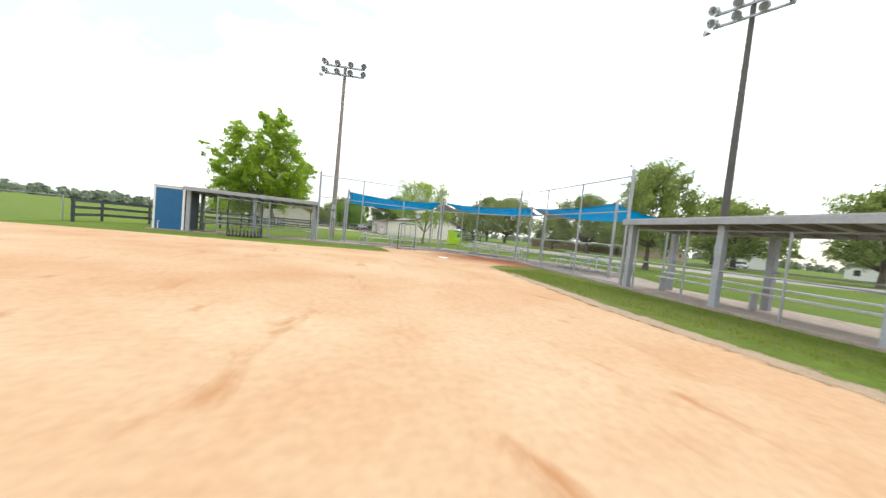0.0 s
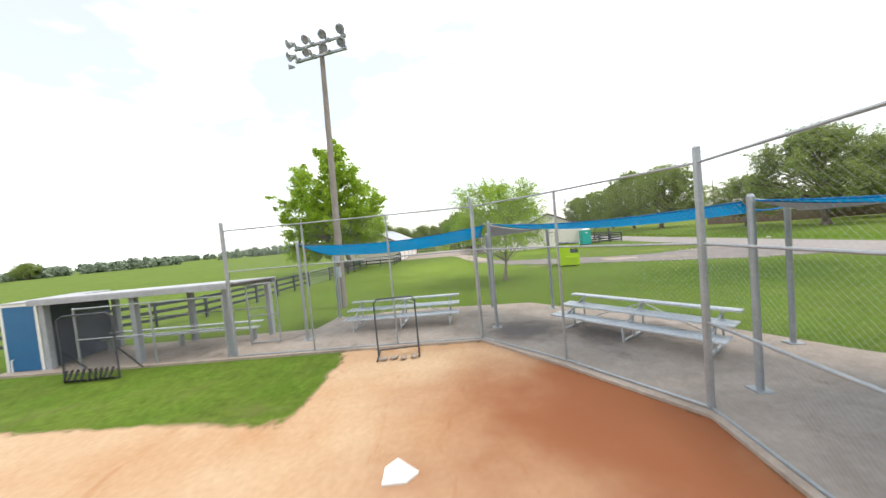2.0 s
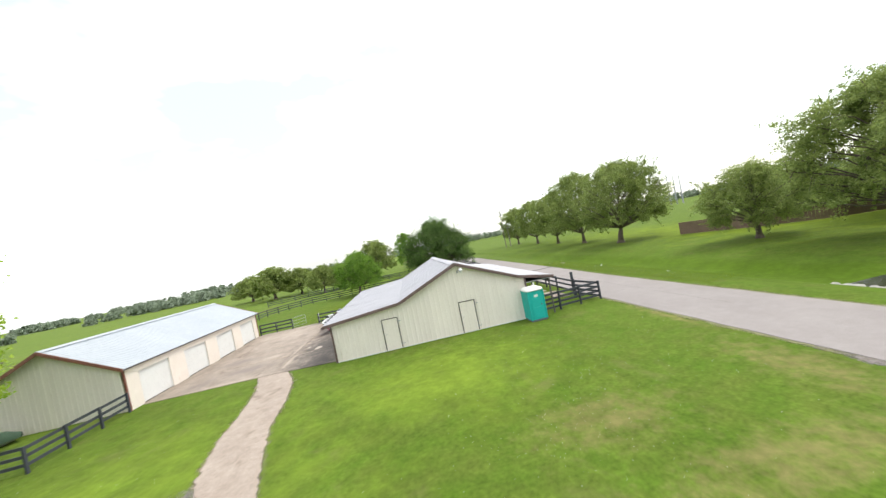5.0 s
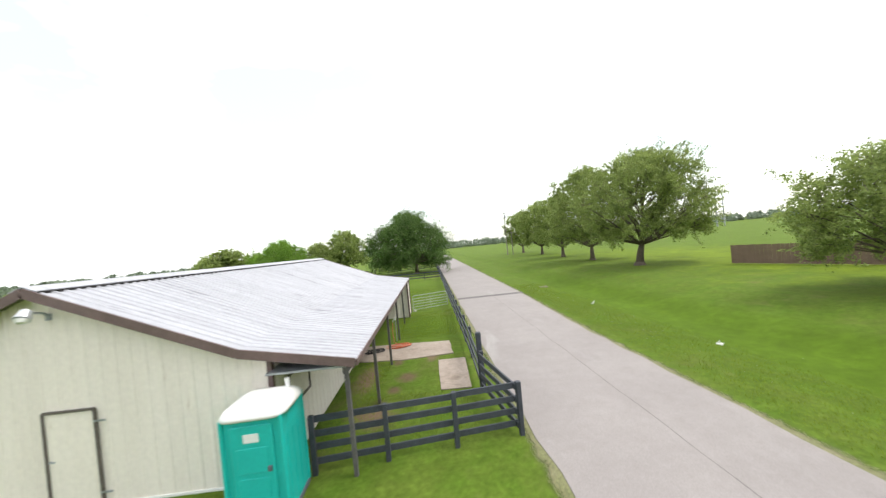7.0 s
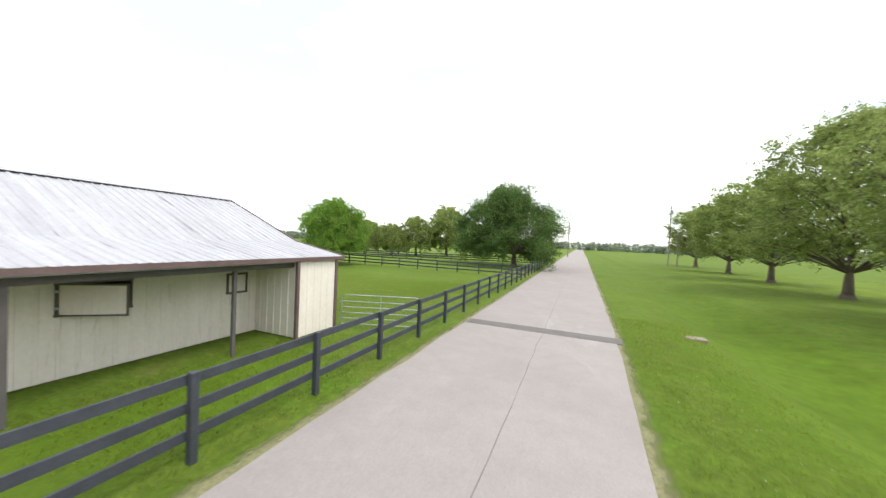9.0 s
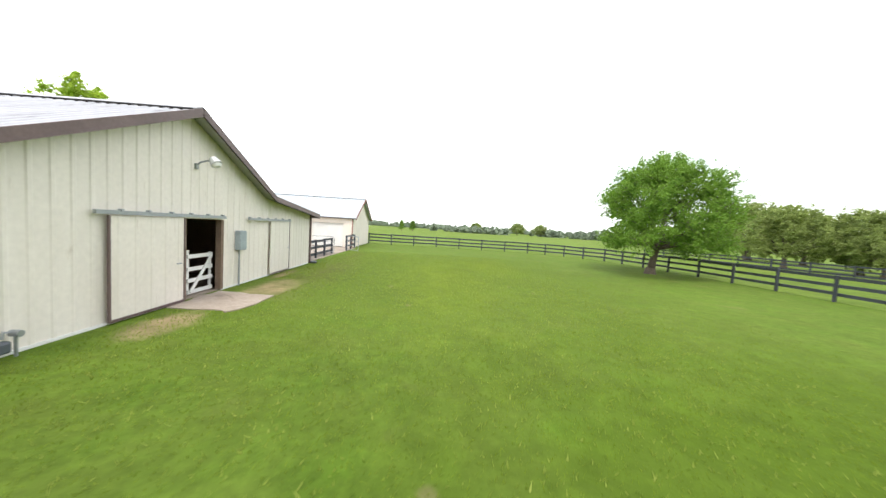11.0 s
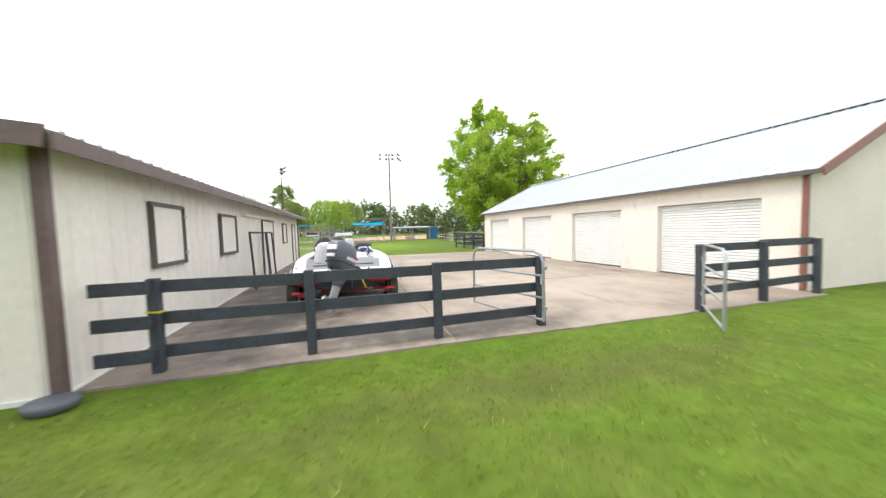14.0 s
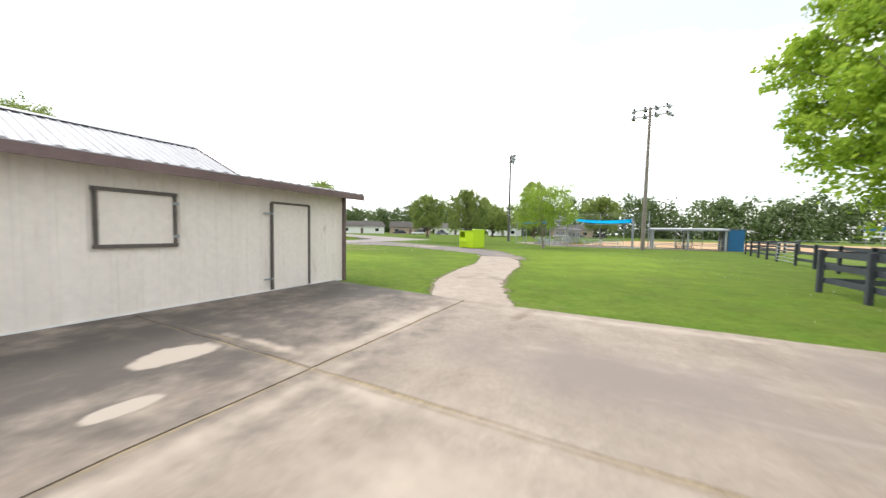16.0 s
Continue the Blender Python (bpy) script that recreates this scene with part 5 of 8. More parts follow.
def wire_fence(points, h, label, name="chain_link_fence", thick=(), rails=(), r=0.03, weave=(0.085, 0.0009), tall=0.1):
    x0, y0 = points[0]
    f = thing(name, x0, y0, 0, 0, label, "fence", "chain link")
    loc = [(x - x0, y - y0) for x, y in points]
    for i, (x, y) in enumerate(loc):
        rr = 0.055 if i in thick else r
        part("post", tubem([(x, y, 0), (x, y, h + (tall if i in thick else 0.0))], rr, 8), M_GALV, f)
        part("cap", tubem([(x, y, h + (tall if i in thick else 0.0)), (x, y, h + 0.04 + (tall if i in thick else 0.0))], rr * 1.15, 8, rr * 0.5), M_GALV, f)
    for a, b in zip(loc, loc[1:]):
        for z in (h, *rails):
            part("rail", tubem([(*a, z), (*b, z)], 0.022, 6), M_GALV, f)
        bm = bmesh.new()
        chain_link(bm, a, b, 0.05, h - 0.02, *weave)
        part("wire_mesh", bm, M_WIRE, f)
    return f


wire_fence([(-10.53, -36.12), (-8.1, -36.12), (-5.6, -36.13), (-3.13, -36.14), (-1.38, -38.12), (0.13, -40.31), (0.0, -42.88), (-0.14, -45.3), (-0.32, -47.8)], 3.82,
           "tall galvanised chain-link backstop behind home plate", "backstop", (0, 3, 5, 8), (2.6, 0.06), tall=0.22)
lower = thing("lower_rail", 0, 0, 0, 0, "galvanised lower rail along the backstop", "rail")
for a, b in zip(((0.13, -40.31), (0.0, -42.88), (-0.14, -45.3)), ((0.0, -42.88), (-0.14, -45.3), (-0.32, -47.8))):
    part("tube", tubem([(*a, 1.4), (*b, 1.4)], 0.022, 6), M_GALV, lower)
wire_fence([(-15.4, -36.25), (-13.0, -36.2), (-10.75, -36.15)], 1.9, "chain-link front of the dugout", rails=(0.95,))
wire_fence([(-0.6, -48.5), (-0.82, -50.2), (-1.05, -52.4), (-1.32, -54.6), (-1.58, -56.6)], 1.95, "chain-link front of the dugout", rails=(0.95,))
wire_fence([(-10.75, -35.05), (-9.8, -34.95)], 2.05, "galvanised chain-link gate beside the dugout", "chain_link_gate", rails=(1.0, 0.1))
wire_fence([(-60, -39.0), (-52, -38.0), (-44, -37.2), (-36, -36.4), (-28, -35.6), (-22.1, -35.0)], 1.2, "low chain-link outfield fence", rails=(), weave=(0.2, 0.0014))


# shade sails
def sail_post(x, y, h):
    p = thing("shade_post", x, y, 0, 0, "galvanised steel shade sail post", "post", "shade sail posts")
    part("pole", tubem([(0, 0, 0.03), (0, 0, h)], 0.055, 10), M_GALV, p)
    part("base_plate", boxm(-0.14, -0.14, 0.03, 0.14, 0.14, 0.05), M_GALV, p)
    part("cap", tubem([(0, 0, h), (0, 0, h + 0.05)], 0.06, 10, 0.03), M_GALV, p)
    part("hook", tubem([(0, 0, h - 0.06), (0.14, 0.06, h - 0.05)], 0.015, 6), M_GALV, p)


def sail(corners, material, label, sag=0.16, n=14):
    """A tensioned cloth between corners, with hollow edges and a hem."""
    s = thing("shade_sail", *corners[0], 0, label, "shade sail", "shade sails")
    c = [Vector(p) - Vector(corners[0]) for p in corners]
    mid = sum(c, Vector()) / len(c)
    bm = bmesh.new()
    rim = []
    if len(c) == 3:
        c = [c[0], c[1], c[2], c[2] * 0.98 + c[0] * 0.02]
    g = []
    for i in range(n + 1):
        row = []
        for j in range(n + 1):
            u, v = i / n, j / n
            p = c[0] * (1 - u) * (1 - v) + c[1] * u * (1 - v) + c[2] * u * v + c[3] * (1 - u) * v
            e = max(4 * u * (1 - u) * (1 - 4 * v * (1 - v)), 4 * v * (1 - v) * (1 - 4 * u * (1 - u)), 0)
            p = p + (mid - p) * 0.035 * e
            p.z -= sag * (4 * u * (1 - u) * 0.8 + 4 * v * (1 - v) * 0.5)
            row.append(bm.verts.new(p))
        g.append(row)
    for i in range(n):
        for j in range(n):
            bm.faces.new((g[i][j], g[i + 1][j], g[i + 1][j + 1], g[i][j + 1]))
    rim = [v.co.copy() for v in g[0]] + [r[n].co.copy() for r in g[1:]] + [v.co.copy() for v in reversed(g[n][:-1])] + [r[0].co.copy() for r in reversed(g[1:n])]
    bmesh.ops.solidify(bm, geom=bm.faces[:], thickness=0.012)
    part("cloth", bm, material, s, smooth=True)
    hem = bmesh.new()
    tube(hem, rim + [rim[0]], 0.016, 5)
    part("hem", hem, M_HEM if material is M_SAIL else material, s, "darker blue webbing hem" if material is M_SAIL else "")


for p in ((-8.88, -34.95, 3.3), (-8.85, -32.12, 2.75), (-2.6, -35.15, 3.35), (-2.47, -32.3, 2.95), (-0.34, -33.3, 3.05), (1.25, -39.85, 3.25), (3.55, -38.0, 3.05), (5.2, -39.4, 3.0), (1.0, -46.05, 3.15), (5.6, -45.0, 3.0)):
    sail_post(*p)
sail([(-8.83, -34.95, 3.2), (-2.75, -35.1, 3.28), (-2.6, -32.35, 2.9), (-8.78, -32.15, 2.7)], M_SAIL, "taut bright blue shade sail over the bleachers", 0.24)
sail([(-2.5, -35.2, 3.28), (1.15, -39.8, 3.18), (3.45, -38.0, 3.0), (-0.34, -33.42, 3.0)], M_SAIL, "taut bright blue shade sail over the bleachers")
sail([(1.25, -39.95, 3.18), (1.05, -45.95, 3.15), (5.5, -44.9, 2.95), (5.1, -39.55, 2.95)], M_SAIL, "taut bright blue shade sail by the dugout")
sail([(-2.55, -35.05, 3.26), (-0.45, -33.3, 3.0), (-2.4, -32.4, 2.92)], M_SAILG, "grey triangular shade sail filling the corner", 0.10)
sail([(1.3, -39.85, 3.2), (5.0, -39.35, 2.95), (3.65, -38.1, 2.98)], M_SAILG, "grey triangular shade sail filling the corner", 0.08)


def bleacher(x, y, turn, length, label="three-row aluminium bleacher on the pad"):
    """Faces -y before turning; x, y is the middle of the front."""
    b = thing("bleacher", x, y, 0.035, turn, label, "bleacher", "bleachers")
    for i in range(3):
        z, yy = 0.40 + i * 0.2, 0.0 + i * 0.56
        part("seat_plank", boxm(-length / 2, yy, z, length / 2, yy + 0.25, z + 0.045, bevel=0.008), M_ALU, b)
        if i:
            part("foot_plank", boxm(-length / 2, yy - 0.28, z - 0.2, length / 2, yy - 0.04, z - 0.16, bevel=0.006), M_ALU, b)
    for k in range(3):
        xx = -length / 2 + 0.35 + k * (length - 0.7) / 2
        bm = bmesh.new()
        for i in range(3):
            z, yy = 0.40 + i * 0.2, 0.12 + i * 0.56
            beam(bm, (xx, yy, 0), (xx, yy, z), 0.045, 0.045, (0, 1, 0))
        beam(bm, (xx, 0.1, 0.03), (xx, 1.5, 0.03), 0.05, 0.05)
        beam(bm, (xx, 0.1, 0.35), (xx, 1.3, 0.76), 0.045, 0.045)
        part("support", bm, M_ALU, b)
    bm = bmesh.new()
    beam(bm, (-length / 2 + 0.35, 1.3, 0.08), (0, 1.3, 0.76), 0.03, 0.03)
    beam(bm, (length / 2 - 0.35, 1.3, 0.08), (0, 1.3, 0.76), 0.03, 0.03)
    part("brace", bm, M_ALU, b)


bleacher(-5.8, -34.6, -1, 4.05)
bleacher(0.19, -37.33, -51, 4.05)
bleacher(1.62, -43.75, -81, 3.8)


def dugout(x, y, turn, length, depth, label):
    """Runs along +x from its corner, open to -y before turning."""
    d = thing("dugout", x, y, 0, turn, label, "dugout", "dugouts")
    M = M_GREYP
    bm = bmesh.new()
    beam(bm, (length / 2, -0.25, 2.26), (length / 2, depth + 0.25, 2.12), length + 0.4, 0.05)
    part("roof", bm, M_ROOF, d, "pale flat metal roof")
    part("fascia", boxm(-0.2, -0.27, 2.10, length + 0.2, -0.22, 2.25), M, d)
    part("fascia", boxm(-0.2, depth + 0.22, 1.97, length + 0.2, depth + 0.27, 2.10), M, d)
    for k in range(int(length / 0.6) + 1):
        bm = bmesh.new()
        beam(bm, (k * 0.6, -0.2, 2.18), (k * 0.6, depth + 0.2, 2.04), 0.045, 0.12)
        part("rafter", bm, M_POLE, d)
    n = max(2, round(length / 2.6))
    for i in range(n + 1):
        for yy, h in ((0.0, 2.1), (depth, 1.98)):
            part("post", boxm(length * i / n - 0.085, yy - 0.085, 0, length * i / n + 0.085, yy + 0.085, h, bevel=0.01), M, d)
    for yy, z, w in ((depth - 0.75, 0.46, 0.28), (depth - 0.45, 0.62, 0.2)):
        part("bench_plank", boxm(0.1, yy, z, length - 0.1, yy + w, z + 0.045, bevel=0.008), M_ALU, d)
    for i in range(n + 1):
        part("bench_leg", boxm(0.3 + (length - 0.6) * i / n - 0.03, depth - 0.7, 0, 0.3 + (length - 0.6) * i / n + 0.03, depth - 0.5, 0.46), M_GALV, d)
    part("back_rail", tubem([(0, depth, 1.05), (length, depth, 1.05)], 0.022, 6), M_GALV, d)
    return d


M_GREYP = mat("grey_painted_timber", (0.37, 0.39, 0.42), 0.7, tone=(0.28, 0.295, 0.315), scale=0.5, fine=0.12, fscale=0.04)
dugout(-16.75, -35.95, 0, 6.0, 2.1, "open grey timber dugout with a pale metal roof")
dugout(-0.5, -48.2, 262.6, 8.6, 1.75, "open grey timber dugout with a pale metal roof")
shed = thing("equipment_shed", -18.19, -36.02, 0, 0, "blue equipment locker with white trim beside the dugout", "shed")
part("front_panel", boxm(0.09, 0.0, 0.05, 1.2, 0.03, 2.1), M_BLUE, shed)
for a in ((0, -0.015, 0.03, 0.09, 0.045, 2.18), (1.2, -0.015, 0.03, 1.3, 0.045, 2.18), (0.09, -0.013, 2.1, 1.2, 0.043, 2.18)):
    part("trim", boxm(*a), M_WHITE, shed, "white trim board")
M_SLATE = mat("slate_blue_boards", (0.10, 0.125, 0.17), 0.75, tone=(0.075, 0.09, 0.12), scale=0.6, fine=0.1, fscale=0.04)
part("side_wall", boxm(1.22, 0.05, 0.03, 1.27, 2.1, 2.1), M_SLATE, shed, "slate grey side wall")
part("side_wall", boxm(0.02, 0.05, 0.03, 0.07, 2.1, 2.1), M_BLUE, shed)
part("back_wall", boxm(0.07, 2.05, 0.03, 1.22, 2.1, 2.1), M_BLUE, shed, "bright blue back wall")
part("top", boxm(-0.03, -0.03, 2.185, 1.33, 2.15, 2.225), M_ROOF, shed)
part("tap", tubem([(0.25, -0.06, 0.05), (0.25, -0.06, 0.42), (0.33, -0.06, 0.44)], 0.02, 6), M_WHITE, shed)
# home plate
bm = bmesh.new()
prism(bm, [(-0.22, 0.12), (0.22, 0.12), (0.22, -0.1), (0.0, -0.32), (-0.22, -0.1)], 0, 0.03)
hp = part("home_plate", bm, M_WHITE)
hp.matrix_basis = pose(-4.56, -41.29, 0.012, 0, 0, -40)
tagged(hp, "worn white rubber home plate in the clay", "home plate")
# rolling net frame against the backstop
nf = thing("batting_frame", -5.95, -37.0, 0, 8, "black steel tube frame before the backstop", "frame")
part("hoop", tubem([(0, 0, 0.05), (0, 0, 1.45), (0.08, 0, 1.56), (1.0, 0, 1.56), (1.08, 0, 1.45), (1.08, 0, 0.05)], 0.022, 8), M_BLACK, nf)
for x in (0.0, 1.08):
    part("foot", tubem([(x, -0.35, 0.04), (x, 0.35, 0.04)], 0.025, 6), M_BLACK, nf)
part("cross_bar", tubem([(0, 0, 0.2), (1.08, 0, 0.2)], 0.018, 6), M_BLACK, nf)
for i in range(4):
    bm = bmesh.new()
    bmesh.ops.create_icosphere(bm, subdivisions=1, radius=0.09)
    for v in bm.verts:
        v.co.x *= 1.5
        v.co.z *= 0.6
    b = part("sandbag", bm, M_SLAB, smooth=True)
    b.matrix_basis = pose(-5.75 + i * 0.26, -37.25 + 0.05 * (i % 2), 0.06, 0, 0, i * 40)
    tagged(b, "small pale sandbag at the frame foot", "sandbag", "sandbags")
# pitching screen by the dugout
ps = thing("pitching_screen", -14.7, -37.2, 0, 4, "black framed net screen on the grass", "net screen")
part("frame", tubem([(0, 0, 0.03), (0, 0, 1.75), (0.15, 0, 1.85), (1.35, 0, 1.85), (1.5, 0, 1.75), (1.5, 0, 0.03), (0, 0, 0.03)], 0.025, 8), M_BLACK, ps)
bm = bmesh.new()
chain_link(bm, (0, 0), (1.5, 0), 0.05, 1.8, 0.07, 0.003)
part("net", bm, M_NET, ps)
bm = bmesh.new()
for i in range(9):
    x = 0.1 + i * 0.16
    tube(bm, [(x, -0.02, 0.35), (x + 0.03, -0.14 - 0.05 * math.sin(i), 0.12), (x, -0.05, 0.04)], 0.03, 5)
part("slack_net", bm, M_NET, ps)
part("leg", tubem([(0, 0, 0.9), (0, 0.7, 0.03)], 0.02, 6), M_BLACK, ps)
part("leg", tubem([(1.5, 0, 0.9), (1.5, 0.7, 0.03)], 0.02, 6), M_BLACK, ps)


def light_pole(x, y, h, face, label, lamps=4, rows=2, wood=None):
    """A timber floodlight pole; face: the way its lamps look, degrees."""
    p = thing("floodlight_pole", x, y, 0, face, label, "light pole", "floodlight poles")
    part("pole", tubem([(0, 0, -0.2), (0, 0, h * 0.5), (0, 0, h)], 0.19, 12, 0.11), wood or M_POLE, p)
    for r in range(rows):
        z = h - 0.12 - r * 0.62
        part("crossarm", boxm(-1.45, -0.16, z - 0.05, 1.45, -0.06, z + 0.05), M_GALV, p)
        for i in range(lamps):
            lx = -1.3 + i * 2.6 / (lamps - 1)
            lamp = part("floodlight", tubem([(lx, -0.15, z + 0.02), (lx, -0.3, z + 0.14), (lx, -0.38, z + 0.14)], 0.06, 10, 0.12), M_ALU, p)
            bm = bmesh.new()
            fan = (i - (lamps - 1) / 2) * 0.11
            tube(bm, [(lx, -0.38, z + 0.14), (lx + fan * 0.5, -0.5, z + 0.08), (lx + fan, -0.61, z + 0.0)], 0.11, 12, 0.22, caps=False)
            bmesh.ops.solidify(bm, geom=bm.faces[:], thickness=0.012)
            part("reflector", bm, M_ALU, lamp)
            part("lens", tubem([(lx + fan * 0.55, -0.515, z + 0.07), (lx + fan * 0.62, -0.53, z + 0.06)], 0.155, 12), M_ENGG, lamp, "grey glass lens")
            part("ballast", boxm(lx - 0.08, -0.06, z + 0.05, lx + 0.08, 0.12, z + 0.22, bevel=0.02), M_LID, lamp)
    part("meter_box", boxm(-0.15, -0.36, 1.5, 0.15, -0.17, 2.0, bevel=0.01), M_BOX, p)
    part("breaker_box", boxm(-0.12, -0.33, 2.2, 0.12, -0.17, 2.55, bevel=0.01), M_BOX, p)
    part("conduit", tubem([(0.0, -0.21, 0), (0, -0.21, 1.5)], 0.035, 8), M_GALV, p)
    part("horn_speaker", tubem([(-1.55, -0.1, h - 0.95), (-1.75, -0.3, h - 0.98)], 0.05, 8, 0.14), M_GALV, p)
    return p


fp = light_pole(-9.55, -29.75, 13.25, -12, "tall weathered timber pole with eight floodlights, leaning slightly")
fp.matrix_basis = pose(-9.55, -29.75, 0, -3.1) @ pose(0, 0, 0, 0, 0, -12)
light_pole(8.25, -45.8, 13.7, -70, "tall dark grey timber pole with eight floodlights", wood=M_POLED)

# ---- trees ----
def leaf_mesh(centres, sizes, size, count, rng, flat=0.6, droop=0.0):
    """Leaves as small folded cards scattered through clumps; returns vertices and faces."""
    c = np.repeat(np.asarray(centres, float), count, axis=0)
    s = np.repeat(np.asarray(sizes, float), count)
    n = len(c)
    d = rng.normal(size=(n, 3))
    d /= np.linalg.norm(d, axis=1)[:, None] + 1e-9
    rad = rng.random(n) ** 0.45
    off = d * (rad * s)[:, None]
    off[:, 2] *= flat
    off[:, 2] -= droop * rad * s
    p = c + off
    nrm = d + rng.normal(size=(n, 3)) * 0.7 + np.array([0, 0, 0.5])
    nrm /= np.linalg.norm(nrm, axis=1)[:, None]
    a = np.cross(nrm, rng.normal(size=(n, 3)))
    a /= np.linalg.norm(a, axis=1)[:, None] + 1e-9
    b = np.cross(nrm, a)
    w = size * (0.6 + 0.8 * rng.random(n))[:, None]
    v = np.empty((n, 4, 3))
    v[:, 0] = p - a * w * 0.5
    v[:, 1] = p + b * w * 0.38 + nrm * w * 0.08
    v[:, 2] = p + a * w * 0.55 - nrm * w * 0.06
    v[:, 3] = p - b * w * 0.38 + nrm * w * 0.08
    f = np.arange(n * 4).reshape(n, 4)
    return v.reshape(-1, 3), f


def mesh_np(name, v, f, material):
    me = bpy.data.meshes.new(name)
    me.from_pydata(v.tolist(), [], f.tolist())
    me.materials.append(material)
    return me


def dome_lobes(n, h, r, z0, rng, peak=0.35, lobe=0.30):
    """Lobes of a spreading crown: centre and radius of each."""
    out = []
    for i in range(n):
        s = ((i + 0.5) / n) ** 0.8
        a = i * 2.39996 + rng.normal() * 0.25
        rim = math.sqrt(max(0.0, 1 - max(0.0, (s - peak) / (1.02 - peak)) ** 2)) if s > peak else 0.80 + 0.2 * s / peak
        lr = r * lobe * (0.65 + 0.6 * rng.random())
        rho = max(0.0, r * rim * (0.80 + 0.28 * rng.random()) - lr * 0.75)
        if i % 4 == 3:
            rho *= 0.45
        z = min(z0 + lr * 0.5 + (h - z0 - lr) * s, h - lr * 0.6)
        out.append((math.cos(a) * rho, math.sin(a) * rho, z, lr))
    for i in range(n // 4):
        a, lr = i * math.tau / (n // 4) + rng.normal() * 0.2, r * lobe * (0.5 + 0.4 * rng.random())
        rho = r * (0.5 + 0.42 * rng.random())
        out.append((math.cos(a) * rho, math.sin(a) * rho, z0 + lr * 0.2 + 0.12 * (h - z0) * rng.random(), lr))
    return out


def uneven(lobes, rng, amount=0.16, shift=(0.0, 0.0)):
    """Gives a crown an outline of its own: some sides reach out, others stay short."""
    p, q = rng.random() * 6.28, rng.random() * 6.28
    out = []
    for x, y, z, r in lobes:
        a = math.atan2(y, x)
        k = 1 + amount * (math.sin(2 * a + p) + 0.7 * math.sin(3 * a + q + z * 0.25))
        out.append((x * k + shift[0], y * k + shift[1], z, r))
    return out


def spray_leaves(starts, ends, spread, size, count, rng, droop=0.1):
    """Leaves as small folded cards along thin sprays; returns vertices and faces."""
    b = np.repeat(np.asarray(starts, float), count, axis=0)
    e = np.repeat(np.asarray(ends, float), count, axis=0)
    sg = np.repeat(np.asarray(spread, float), count)
    n = len(b)
    u = rng.random(n) ** 0.75
    along = e - b
    p = b + along * (0.15 + 0.95 * u)[:, None] + rng.normal(size=(n, 3)) * (sg * (1.25 - 0.6 * u))[:, None] * np.array([1, 1, 0.7])
    p[:, 2] -= droop * u ** 2 * np.linalg.norm(along, axis=1)
    nrm = rng.normal(size=(n, 3)) + np.array([0, 0, 0.55])
    nrm /= np.linalg.norm(nrm, axis=1)[:, None]
    a = np.cross(nrm, rng.normal(size=(n, 3)))
    a /= np.linalg.norm(a, axis=1)[:, None] + 1e-9
    c = np.cross(nrm, a)
    w = size * (0.55 + 0.9 * rng.random(n))[:, None]
    v = np.empty((n, 4, 3))
    v[:, 0] = p - a * w * 0.5
    v[:, 1] = p + c * w * 0.36 + nrm * w * 0.08
    v[:, 2] = p + a * w * 0.6 - nrm * w * 0.08
    v[:, 3] = p - c * w * 0.36 + nrm * w * 0.08
    return v.reshape(-1, 3), np.arange(n * 4).reshape(n, 4)


